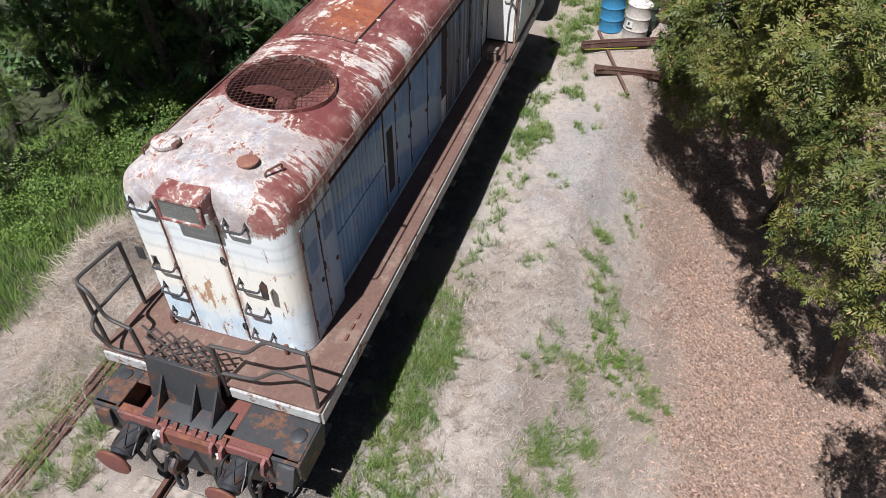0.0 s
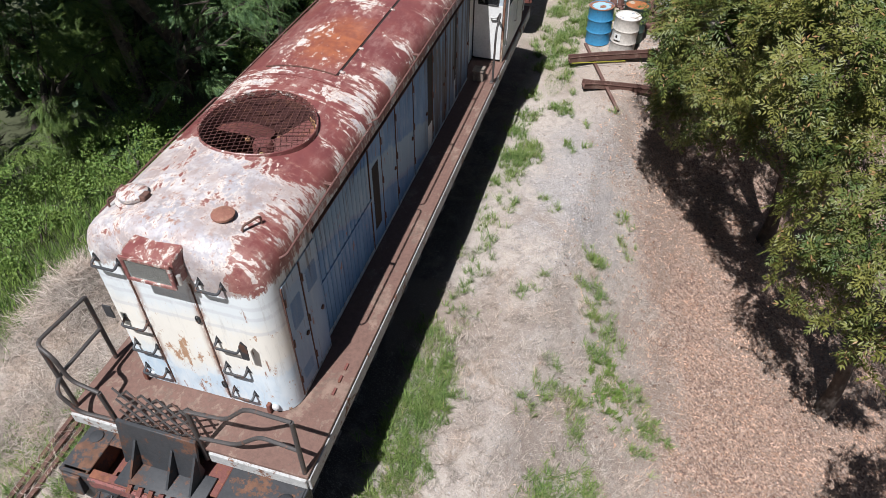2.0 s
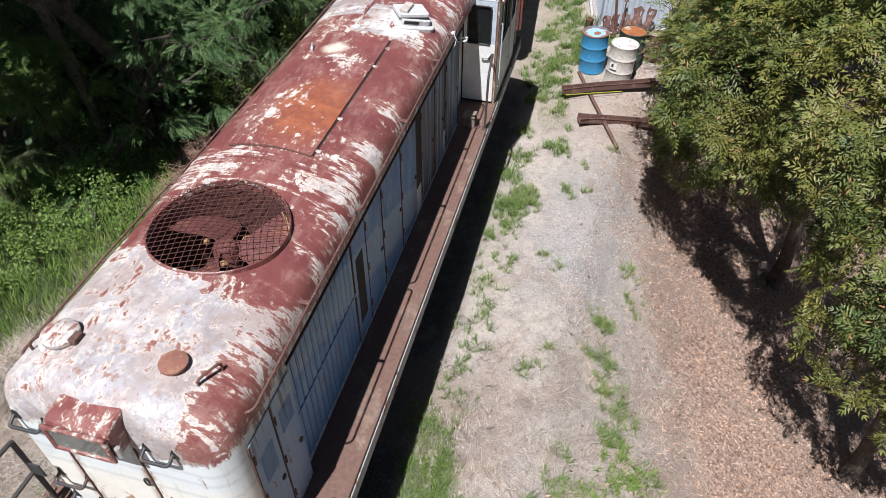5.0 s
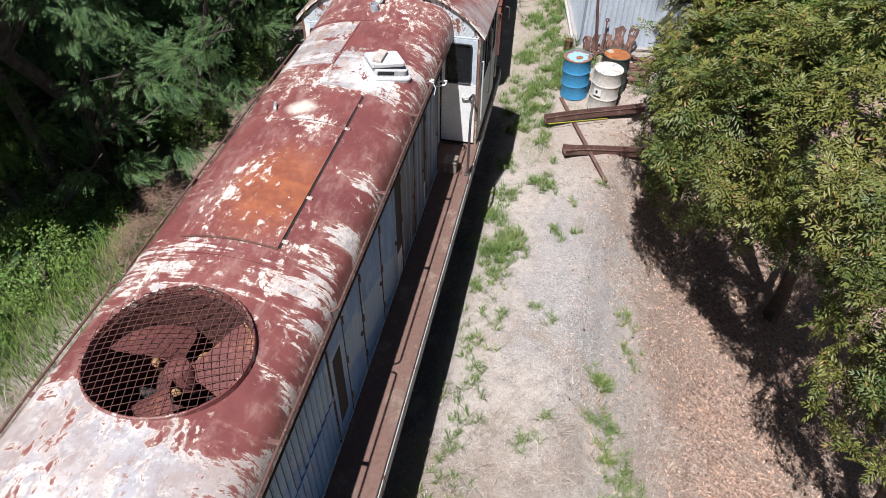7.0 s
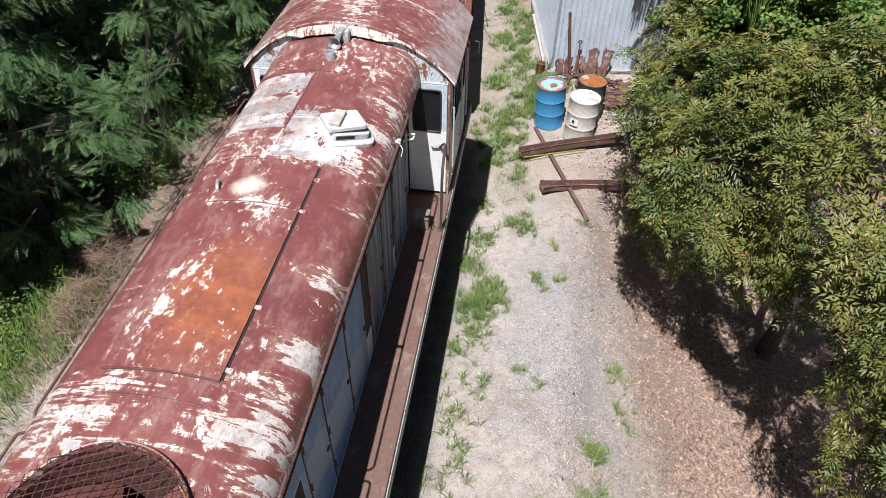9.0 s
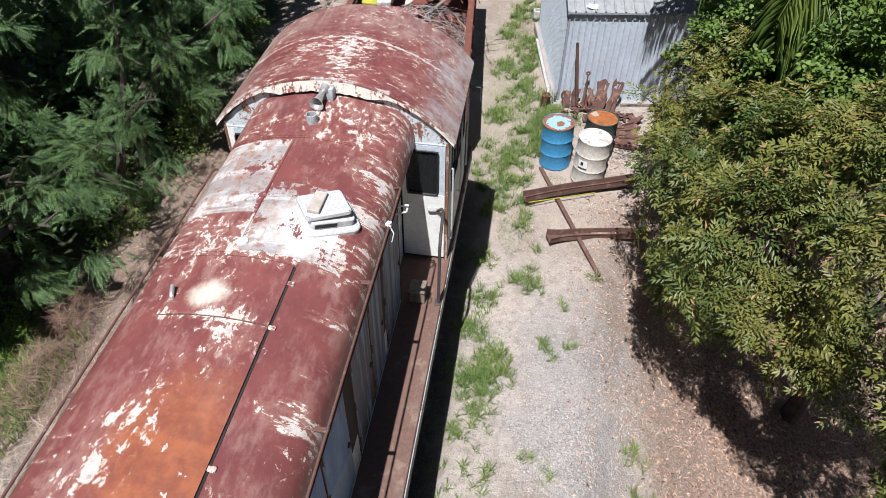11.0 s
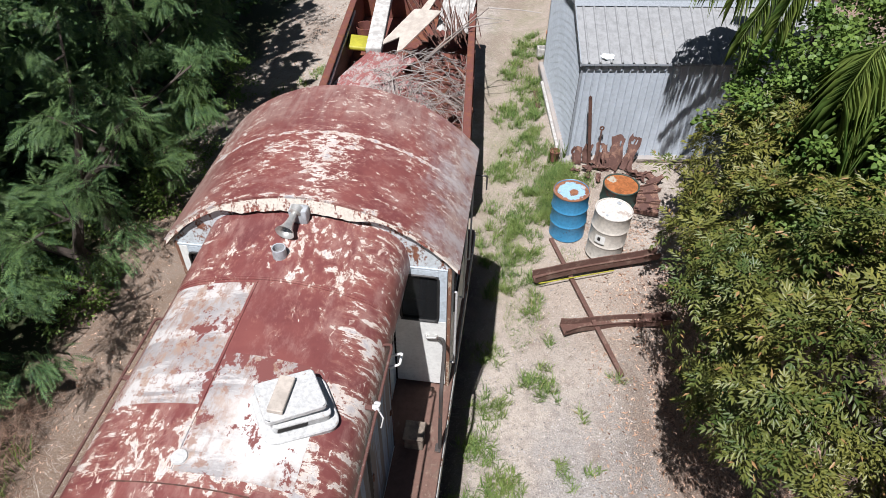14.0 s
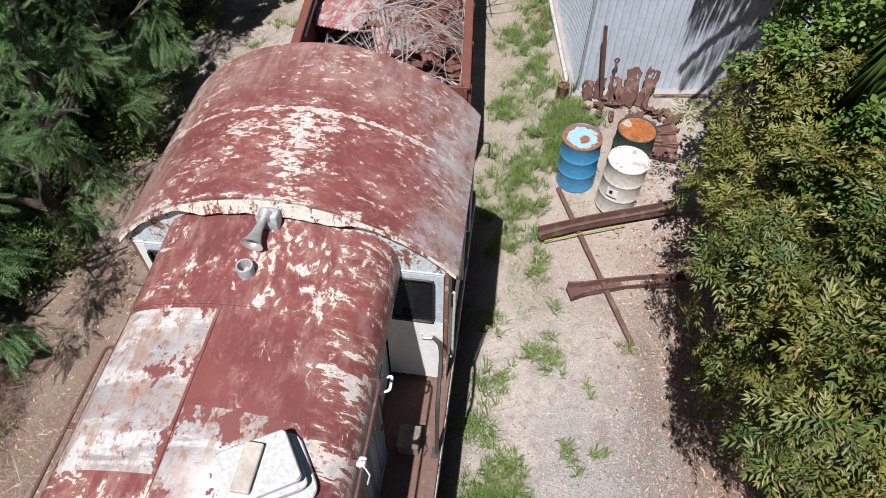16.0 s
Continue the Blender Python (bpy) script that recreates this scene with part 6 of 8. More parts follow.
m_redsheet = rusted("faded_red_sheet", (0.27, 0.10, 0.095), (0.40, 0.34, 0.325), 0.62, 0.7, 4.0)
m_yellow = plain("faded_yellow", (0.34, 0.32, 0.03), 0.6, 0, 0.15, 5)
bm = corrugated(-0.55, 0.55, -0.75, 0.75, lambda u, v: 0.05 * math.sin(2 * v + u))
bmesh.ops.transform(bm, matrix=pose(-0.55, -0.75, 1.66, 6, -10, -30), verts=bm.verts)
scrap_thing("roofing_sheet", "faded red corrugated roofing sheet lying in the wagon", "roofing sheet", bm, m_redsheet, (-0.6, -1.3, 1.5))
bm = corrugated(-0.4, 0.4, -0.6, 0.6, lambda u, v: 0.04 * math.sin(3 * v + u))
bmesh.ops.transform(bm, matrix=pose(0.15, -1.5, 1.70, 4, 8, 15), verts=bm.verts)
scrap_thing("roofing_sheet", "red corrugated roofing scrap under dead branches", "roofing sheet", bm, m_redsheet, (0.25, -2, 1.5))
bm = corrugated(-0.33, 0.33, -0.5, 0.5, lambda u, v: 0.05 * math.sin(2 * v), 0.022, 0.11)
bmesh.ops.transform(bm, matrix=pose(0.92, 1.55, 1.86, 18, 0, -8), verts=bm.verts)
scrap_thing("roofing_sheet", "weathered grey corrugated sheet leaning in the wagon", "roofing sheet", bm, m_wood, (0.9, 1.5, 1.7))
# timber post leaning over the far end
scrap_thing("timber_post", "split grey weathered timber post leaning across the wagon end", "timber", box((-0.155, -1.7, -0.09), (0.155, 1.7, 0.09), 0.03, 2, None, pose(-0.58, 1.85, 1.98, 11, 0, -1)), m_wood, (-0.58, 1.8, 1.6))
# broken plywood: jagged outline
ply = [(-0.42, -0.58), (-0.12, -0.30), (-0.05, -0.68), (0.02, -0.62), (0.38, 0.42), (0.16, 0.44), (0.20, 0.78), (0.06, 0.70), (0.02, 0.46), (-0.10, 0.44)]
bm = prism(ply, 2, -0.008, 0.008)
bmesh.ops.transform(bm, matrix=pose(0.08, 0.85, 1.90, 12, -6, -14) @ Matrix.Scale(1.2, 4), verts=bm.verts)
scrap_thing("plywood_sheet", "broken pale plywood sheet lying on the heap", "plywood", bm, m_ply, (-0.2, 0.8, 1.7))
scrap_thing("yellow_cushion", "faded yellow square cushion in the wagon", "cushion", box((-0.26, -0.21, -0.05), (0.26, 0.21, 0.05), 0.04, 3, None, pose(-0.93, 0.75, 1.55, 10, 6, 4)), m_yellow, (-1.0, 0.95, 1.3))
scrap_thing("steel_bin", "rust-red steel bin standing in the wagon", "bin", lathe([(0.0, 0), (0.2, 0), (0.22, 0.5), (0.2, 0.5), (0.18, 0.02), (0, 0.02)], 20, (-0.95, 1.55, WF)), m_redrust, (-0.95, 1.55, WF))
scrap_thing("steel_plate", "bent rust-red steel plate in the wagon", "plate", sheet(lambda u, v: (-1.1 + 0.5 * u, -0.1 + 0.9 * v, WF + 0.1 + 0.1 * math.sin(3 * u)), 8, 4, 0.008), m_redrust, (-1.0, 0.3, WF))
# steel rods
for k in range(24):
    x = 0.22 + rng.uniform(-0.25, 0.75)
    a = rng.uniform(-0.38, -0.08)
    y0, l = rng.uniform(0.2, 0.9), rng.uniform(1.3, 2.4)
    z = 1.72 + 0.014 * (k % 12) + rng.uniform(0, 0.1)
    p = Vector((x + 0.5, y0, z - 0.1))
    q = p + Vector((math.sin(a) * l * 1.25, math.cos(a) * l, 0.28))
    mid = (p + q) / 2 + Vector((rng.uniform(-.05, .05), 0, rng.uniform(-.03, .03)))
    scrap_thing("steel_rod", "thin rusty steel rod lying across the heap", "rod", tube([p, mid, q], 0.011, 6), m_oldiron, tuple(p))


def branch(bm, p, d, length, r, depth, bend_by=0.5, free=False):
    pts, q, v = [p.copy()], p.copy(), d.normalized()
    n = 5
    for i in range(n):
        v = (v + Vector([rng.uniform(-1, 1) * bend_by * 0.35 for _ in range(3)])).normalized()
        q = q + v * length / n
        if not free:
            q.x = min(max(q.x, -1.0), WH - 0.1)
            q.y = max(q.y, -WL + 0.1)
            q.z = min(q.z, heap_z(q.x, q.y) + 0.32)
        q.z = max(q.z, heap_z(q.x, q.y) + 0.02)
        pts.append(q.copy())
        if depth and i >= 1 and rng.random() < 0.75:
            side = (v + Vector([rng.uniform(-1, 1) for _ in range(3)]) * 0.8).normalized()
            branch(bm, q, side, length * rng.uniform(0.35, 0.6), r * 0.6, depth - 1, bend_by, free)
    tube(pts, r, 5, bm, r * 0.4)


for k in range(84):
    bm = bmesh.new()
    x, y = rng.uniform(-0.55, 1.0), rng.uniform(-2.8, -0.3)
    p = Vector((x, y, heap_z(x, y) + rng.uniform(0.05, 0.32)))
    a = rng.gauss(1.2, 0.9)
    branch(bm, p, Vector((math.cos(a), math.sin(a), rng.uniform(-0.1, 0.25))), rng.uniform(0.7, 1.5), rng.uniform(0.006, 0.014), 2, 1.1)
    scrap_thing("dead_branch", "bare grey dead branch on the wagon heap", "branch", bm, m_twig, tuple(p))
for k in range(2):
    bm = bmesh.new()
    p = Vector((0.35 + 0.1 * k, -0.3, 1.75 + 0.05 * k))
    branch(bm, p, Vector((0.6, 1.0, 0.2)), 1.9, 0.022, 1, 0.25, True)
    scrap_thing("dead_branch", "long grey dead branch reaching over the wagon side", "branch", bm, m_twig, tuple(p))

# ---------------------------------------------------------------- corrugated shed
SA = radians(8.2)
SM = Matrix.Translation((-0.49, 18.12, 0.0)) @ Matrix.Rotation(SA, 4, "Z")
SZ, SE, SR, SW, SD, SP, SB = 0.33, 2.27, 2.80, 4.2, 3.55, 1.1, 2.35
m_shed = plain("shed_sheet", (0.43, 0.48, 0.535), 0.45, 0.0, 0.05, 2.0, 0.1)
m_shedroof = rusted("shed_roof_sheet", (0.275, 0.285, 0.295), (0.30, 0.305, 0.305), 0.35, 0.5, 1.6, (1.0, 0.3, 1.0))
m_shedtrim = rusted("shed_trim", (0.27, 0.30, 0.335), (0.33, 0.36, 0.4), 0.3, 0.5, 5.0)
shed = thing("garden_shed", SM @ Vector((SW / 2, SD / 2, SZ)), "grey ribbed sheet-metal garden shed", "shed")


def spart(name, bm, mat, label="", parent=None):
    bmesh.ops.transform(bm, matrix=SM, verts=bm.verts)
    return part(name, bm, mat, parent or shed, label)


def ribbed(length, pitch, depth):
    """Outline of ribbed sheet: pairs of (distance, depth)."""
    out, u = [], 0.0
    while u < length - 1e-6:
        for f, d in ((0.0, 0.0), (0.62, 0.0), (0.68, depth), (0.80, depth), (0.86, 0.0)):
            if u + f * pitch < length:
                out.append((u + f * pitch, d))
        u += pitch
    return out + [(length, 0.0)]


def wall_sheet(outline, place, top):
    bm = bmesh.new()
    a = [bm.verts.new(place(u, d, SZ)) for u, d in outline]
    b = [bm.verts.new(place(u, d, top(u))) for u, d in outline]
    for k in range(len(a) - 1):
        bm.faces.new((a[k], a[k + 1], b[k + 1], b[k]))
    bm.normal_update()
    bmesh.ops.solidify(bm, geom=bm.faces[:], thickness=0.004)
    bmesh.ops.recalc_face_normals(bm, faces=bm.faces)
    return bm


spart("front_wall", wall_sheet(ribbed(SW, 0.125, 0.03), lambda u, d, z: (u, -d, z), lambda u: SE), m_shed, "grey ribbed metal wall")
gab = lambda u: SE + (SR - SE) * u / SP if u < SP else SR + (SB - SR) * (u - SP) / (SD - SP)
spart("side_wall", wall_sheet(ribbed(SD, 0.10, 0.028), lambda u, d, z: (-d, u, z), gab), m_shed, "grey ribbed metal gable wall")
spart("side_wall", wall_sheet(ribbed(SD, 0.10, 0.028), lambda u, d, z: (SW + d, u, z), gab), m_shed)
spart("back_wall", wall_sheet(ribbed(SW, 0.125, 0.03), lambda u, d, z: (u, SD + d, z), lambda u: SB), m_shed)
for s in (0, 1):
    bm = bmesh.new()
    o = ribbed(SW + 0.1, 0.19, 0.025)
    y0, y1 = (-0.08, SP) if s == 0 else (SD + 0.09, SP)
    a = [bm.verts.new((u - 0.05, y0, (SE if s == 0 else SB) - 0.015 + d)) for u, d in o]
    b = [bm.verts.new((u - 0.05, y1, SR + 0.01 + d)) for u, d in o]
    for k in range(len(a) - 1):
        bm.faces.new((a[k], a[k + 1], b[k + 1], b[k]))
    bm.normal_update()
    bmesh.ops.solidify(bm, geom=bm.faces[:], thickness=0.004)
    bmesh.ops.recalc_face_normals(bm, faces=bm.faces)
    spart("roof_slope", bm, m_shedroof, "pale grey ribbed metal roof")
spart("ridge_cap", prism([(SP - 0.10, SR - 0.01), (SP, SR + 0.05), (SP + 0.12, SR + 0.015), (SP, SR + 0.035)], 0, -0.06, SW + 0.06), m_shedtrim)
spart("eave_flashing", prism([(-0.085, SE - 0.05), (-0.078, SE - 0.05), (-0.078, SE - 0.02), (-0.085, SE - 0.02)], 0, -0.05, SW + 0.05), m_shedtrim, "grey eave flashing")
for y0, z0, y1, z1 in ((-0.1, SE - 0.06, SP, SR - 0.02), (SP, SR - 0.02, SD + 0.1, SB - 0.05)):
    spart("barge_trim", prism([(y0, z0), (y1, z1), (y1, z1 + 0.075), (y0, z0 + 0.075)], 0, -0.062, -0.04), m_shedtrim)
for x, y in ((-0.012, -0.012), (SW, -0.012), (-0.012, SD), (SW, SD)):
    spart("corner_trim", box((x - 0.015, y - 0.015, SZ), (x + 0.03, y + 0.03, SE), 0.003), m_shedtrim)
spart("base_slab", box((-0.12, -0.16, SZ - 0.25), (SW + 0.12, SD + 0.12, SZ), 0.02), m_stone, "pale concrete base slab")
bag = thing("plastic_bag", SM @ Vector((0.42, 0.08, SE + 0.05)), "crumpled white and blue plastic on the shed roof edge", "plastic bag")
bm = bmesh.new()
bmesh.ops.create_icosphere(bm, subdivisions=3, radius=0.1)
for v in bm.verts:
    v.co *= 1 + 0.5 * noise.noise(v.co * 18)
    v.co = SM @ Vector((0.42 + v.co.x * 1.25, 0.05 + v.co.y * 0.8, SE + 0.05 + v.co.z * 0.45))
part("sheet", bm, plain("pale_plastic", (0.72, 0.77, 0.8), 0.4, 0, 0.2, 14), bag)

# ---------------------------------------------------------------- drums
def drum(x, y, body, top, label, tilt=(0, 0), bung=True):
    z = 0.2
    d = thing("steel_drum", (x, y, z), label, "drum", "drums by the shed")
    m = Matrix.Translation((x, y, z)) @ pose(0, 0, 0, *tilt)
    r = 0.286
    prof = [(0.0, 0.012), (r - 0.012, 0.012), (r, 0.0), (r + 0.006, 0.01), (r, 0.025)]
    for h in (0.30, 0.59):
        prof += [(r, h - 0.035), (r + 0.006, h - 0.02), (r + 0.014, h), (r + 0.006, h + 0.02), (r, h + 0.035)]
    prof += [(r, 0.855), (r + 0.007, 0.868), (r + 0.007, 0.88), (r - 0.006, 0.885), (r - 0.012, 0.88), (r - 0.014, 0.865)]
    part("shell", lathe(prof, 40, (0, 0, 0), m), body, d)
    lid = part("lid", lathe([(r - 0.013, 0.864), (0.2, 0.864), (0.1, 0.868), (0.0, 0.866)], 40, (0, 0, 0), m), top, d)
    part("chime", lathe([(r - 0.015, 0.865), (r - 0.006, 0.887), (r + 0.008, 0.882), (r + 0.0085, 0.868)], 40, (0, 0, 0), m), m_drumrust if body == m_drumblue else top if bung else body, d)
    if bung:
        for a, s in ((0.4, 0.034), (3.4, 0.02)):
            part("bung", lathe([(0.0, 0.886), (s, 0.884), (s, 0.866)], 14, (0, 0, 0), m @ Matrix.Translation((0.2 * math.cos(a), 0.2 * math.sin(a), 0))), m_galv, lid)
    return d


m_drumblue = rusted("drum_blue", (0.05, 0.235, 0.43), (0.10, 0.07, 0.06), 0.12, 0.4, 4.0)


def make_drum_lid(name, paint, rust, cx, cy, r, spot):
    """Old paint left in the middle of a lid that rusts inwards from its rim."""
    n = Nodes(name, 0.6)
    x, y = n.axis(0), n.axis(1)
    f, g = n.noise(9, 7, 0.65, None, 31), n.noise(40, 6, 0.7, None, 32)
    xw = n.math("ADD", x, n.math("MULTIPLY", n.math("SUBTRACT", f, 0.5), 0.22))
    yw = n.math("ADD", y, n.math("MULTIPLY", n.math("SUBTRACT", n.noise(9, 7, 0.65, None, 33), 0.5), 0.22))
    c = n.mix(n.step(f, 0.35, 0.65), rust, tuple(q * 0.55 for q in rust))
    c = n.mix(n.step(g, 0.5, 0.7, 0, 0.6), c, tuple(min(1, q * 1.7) for q in rust))
    keep = n.step(n.math("SUBTRACT", blot(n, xw, yw, cx, cy, r), n.math("MULTIPLY", blot(n, xw, yw, cx + spot[0], cy + spot[1], spot[2]), 1.2)), 0.42, 0.5)
    c = n.mix(keep, c, n.mix(n.step(g, 0.35, 0.7), paint, tuple(q * 0.75 for q in paint)))
    return n.done(c, None, g, 0.35, 0.005)


m_drumlid = make_drum_lid("drum_blue_lid", (0.29, 0.46, 0.60), (0.27, 0.115, 0.06), -0.025, 0.0, 0.235, (0.03, -0.03, 0.08))
m_drumwhite = rusted("drum_cream", (0.52, 0.49, 0.44), (0.40, 0.35, 0.29), 0.12, 0.5, 3.0)
m_drumwtop = rusted("drum_cream_lid", (0.62, 0.60, 0.56), (0.42, 0.36, 0.32), 0.25, 0.5, 3.0)
m_drumdark = rusted("drum_dark", (0.04, 0.07, 0.06), (0.14, 0.06, 0.04), 0.3, 0.6, 4.0)
m_drumrust = rusted("drum_rim_rust", (0.24, 0.105, 0.055), (0.36, 0.19, 0.11), 0.45, 0.8, 3.2)
m_rustlid = make_drum_lid("drum_rust_lid", (0.40, 0.36, 0.29), (0.36, 0.125, 0.04), -0.12, 0.14, 0.08, (0.0, 0.0, 0.01))
drum(-0.495, 16.07, m_drumblue, m_drumlid, "bright blue steel drum with a rusty flaking lid", (0, -2, 0))
drum(0.10, 15.66, m_drumwhite, m_drumwtop, "cream-white steel drum standing beside the blue drum", (0, 2, 40))
drum(0.255, 16.33, m_drumdark, m_rustlid, "dark steel drum with a rust-orange lid", (1, 1, 80), False)
lb = thing("drum_label", (-0.05, 15.42, 0.5), "torn white paper label on the cream drum", "label")
part("paper", sheet(lambda u, v: (0.10 + 0.302 * math.cos(-2.35 + 0.55 * u), 15.66 + 0.302 * math.sin(-2.35 + 0.55 * u), 0.60 + 0.15 * v), 6, 2, 0.002), m_cabwhite, lb)
part("mark", sheet(lambda u, v: (0.10 + 0.3045 * math.cos(-2.2 + 0.16 * u), 15.66 + 0.3045 * math.sin(-2.2 + 0.16 * u), 0.65 + 0.07 * v), 4, 1, 0.001), m_near_black, lb, "black printed block")

# ---------------------------------------------------------------- steel lengths on the ground
def channel(p, q, w, h, label, mat, name="steel_channel", flare=1.0):
    p, q = Vector(p), Vector(q)
    t = thing(name, p, label, "steel channel", "steel lengths on the ground")
    d = (q - p).normalized()
    s = Vector((0, 0, 1)).cross(d).normalized()
    u = d.cross(s)
    sec = [(-w, h * 0.9), (-w, h), (-w * 0.8, h), (-w * 0.72, 0.03), (w * 0.72, 0.03), (w * 0.8, h), (w, h), (w, h * 0.9), (w * 0.86, h * 0.88), (w * 0.8, 0.0), (-w * 0.8, 0.0), (-w * 0.86, h * 0.88)]
    bm = bmesh.new()
    rings = []
    n = 14
    for i in range(n + 1):
        f = i / n
        sag = 0.02 * math.sin(f * 5)
        k = 1 + (flare - 1) * max(0, 1 - f * 9)
        rings.append([bm.verts.new(p + (q - p) * f + s * (a * k + sag) + u * b) for a, b in sec])
    for a, b in zip(rings, rings[1:]):
        for k in range(len(a)):
            bm.faces.new((a[k], a[(k + 1) % len(a)], b[(k + 1) % len(a)], b[k]))
    bm.faces.new(rings[0][::-1]), bm.faces.new(rings[-1])
    bmesh.ops.recalc_face_normals(bm, faces=bm.faces)
    part("channel", bm, mat, t)
    return t


m_channel = rusted("channel_rust", (0.115, 0.058, 0.045), (0.185, 0.115, 0.09), 0.45, 0.85, 5.0)
c1 = channel((-1.0, 14.86, ground_z(-1, 14.9) + 0.13), (0.95, 15.60, ground_z(0.95, 15.6) + 0.16), 0.075, 0.14, "rusty steel channel with a yellow edge lying on rails", m_channel, flare=1.15)
part("yellow_edge", box((-0.0, -0.006, 0), (1.25, 0.006, 0.018), 0.002, 1, None, pose(-0.92, 14.785, ground_z(-1, 14.9) + 0.135, 0, -1, 20.5)), m_yellow, c1, "faded yellow paint line")
channel((-0.55, 13.95, ground_z(-0.55, 14) + 0.10), (1.15, 14.60, ground_z(1.15, 14.6) + 0.16), 0.085, 0.13, "rusty flared steel channel lying on a steel strip", m_channel, flare=1.5)
st = thing("steel_strip", (-0.2, 14.5, ground_z(-0.2, 14.5)), "narrow rusty steel strip under the channels", "steel strip")
p, q = Vector((-0.75, 15.85, ground_z(-0.75, 15.85) + 0.05)), Vector((0.30, 13.30, ground_z(0.30, 13.3) + 0.05))
d = (q - p)
part("strip", box((0, -0.035, -0.02), (d.length, 0.035, 0.02), 0.006, 1, None, Matrix.Translation(p) @ d.to_track_quat("X", "Z").to_matrix().to_4x4()), m_channel, st)

# ---------------------------------------------------------------- scrap against the shed
po = thing("steel_post", (-0.10, 17.83, 0.33), "tall rusty steel star post leaning on the shed", "post")
a, b = Vector((-0.09, 17.83, 0.3)), Vector((-0.285, 17.92, 1.72))
bm = bmesh.new()
dd = (b - a)
mm = Matrix.Translation(a) @ dd.to_track_quat("Z", "Y").to_matrix().to_4x4()
for k in range(3):
    box((-0.004, 0, 0), (0.004, 0.034, dd.length), 0, 1, bm, mm @ pose(0, 0, 0, 0, 0, 120 * k))
part("post", bm, m_oldiron, po)
po = thing("iron_bar", (0.02, 17.9, 0.33), "rusty iron bar with a forged eye leaning on the shed", "bar")
bm = tube([(0.03, 17.80, 0.32), (0.035, 18.02, 1.0)], 0.017, 8)
lathe([(0.02, -0.012), (0.045, -0.012), (0.045, 0.012), (0.02, 0.012), (0.02, -0.012)], 14, (0.037, 18.03, 1.03), pose(0, 0, 0, 80, 0, 20), bm)
part("bar", bm, m_oldiron, po)
m_scrap = rusted("scrap_rust", (0.105, 0.052, 0.042), (0.225, 0.125, 0.09), 0.5, 0.85, 7.0)


def torn_plate(w, h, seed, m, holes=2):
    """A corroded steel plate: buckled, with an eaten outline and rust holes."""
    nu, nv = 9, 13
    bm = sheet(lambda u, v: (
        (u - 0.5) * 2 * w * (1 + 0.30 * noise.noise(Vector((seed, v * 3.1, 0)))) + 0.05 * noise.noise(Vector((seed + 3, v * 2.0, 1))),
        0.045 * noise.noise(Vector((u * 2.4 + seed, v * 2.6, 2))) + 0.03 * (2 * u - 1) ** 2,
        v * h * (1 + 0.13 * noise.noise(Vector((u * 3.3, seed, 4)))) if v > 0.3 else v * h), nu, nv)
    r = random.Random(int(seed * 10))
    bm.faces.ensure_lookup_table()
    gone = set()
    for k in range(holes):
        i, j = r.randrange(2, nu - 2), r.randrange(5, nv - 2)
        gone |= {i * nv + j, i * nv + j + 1} | ({(i + 1) * nv + j} if r.random() < 0.6 else set())
    bmesh.ops.delete(bm, geom=[bm.faces[k] for k in gone], context="FACES")
    bm.normal_update()
    bmesh.ops.solidify(bm, geom=bm.faces[:], thickness=0.009)
    bmesh.ops.recalc_face_normals(bm, faces=bm.faces)
    bmesh.ops.transform(bm, matrix=m, verts=bm.verts)
    return bm


for k, (p, q, w, lab) in enumerate((((-0.33, 17.86, 0.32), (-0.34, 18.0, 0.62), 0.085, "small dark rusty plate"), ((-0.17, 17.92, 0.32), (-0.12, 18.04, 0.66), 0.075, "dark rusty slotted plate"), ((0.06, 17.86, 0.32), (0.10, 18.05, 0.70), 0.10, "dark rusty buckled plate"), ((0.31, 17.78, 0.32), (0.39, 18.06, 0.86), 0.12, "broad brown rusty plate with holes"), ((0.55, 17.80, 0.32), (0.72, 18.10, 0.86), 0.10, "dark rusty plate with a torn end"), ((0.20, 17.72, 0.32), (0.16, 17.90, 0.62), 0.07, "small rusty buckled plate"), ((0.66, 17.72, 0.32), (0.60, 17.95, 0.60), 0.06, "narrow rusty torn strip"))):
    p, q = Vector(p), Vector(q)
    t = thing("rusty_plate", p, lab + " leaning on the shed wall", "plate", "scrap against the shed")
    part("plate", torn_plate(w, (q - p).length, 1.7 + 2.3 * k, Matrix.Translation(p) @ (q - p).to_track_quat("Z", "Y").to_matrix().to_4x4(), 1 + k % 3), m_scrap, t)
for x, y, s, a in ((0.66, 17.0, 0.19, 10), (0.85, 16.72, 0.22, -12), (0.9, 16.98, 0.2, 8), (0.97, 17.25, 0.16, 25)):
    z = ground_z(x, y)
    t = thing("flanged_plate", (x, y, z), "dark rusty flanged steel plate lying on the ground", "plate", "scrap by the shed")
    m = pose(x, y, z + 0.05, 6, -5, a)
    part("body", box((-s, -s * 0.62, -0.02), (s, s * 0.62, 0.012), 0.006, 1, None, m), m_scrap, t)
    part("flange", box((-s, -s * 0.62, 0.0), (s, -s * 0.62 + 0.02, 0.07), 0.004, 1, None, m), m_scrap, t)
    part("flange", box((-s, s * 0.62 - 0.02, 0.0), (s, s * 0.62, 0.06), 0.004, 1, None, m), m_scrap, t)
r = random.Random(31)
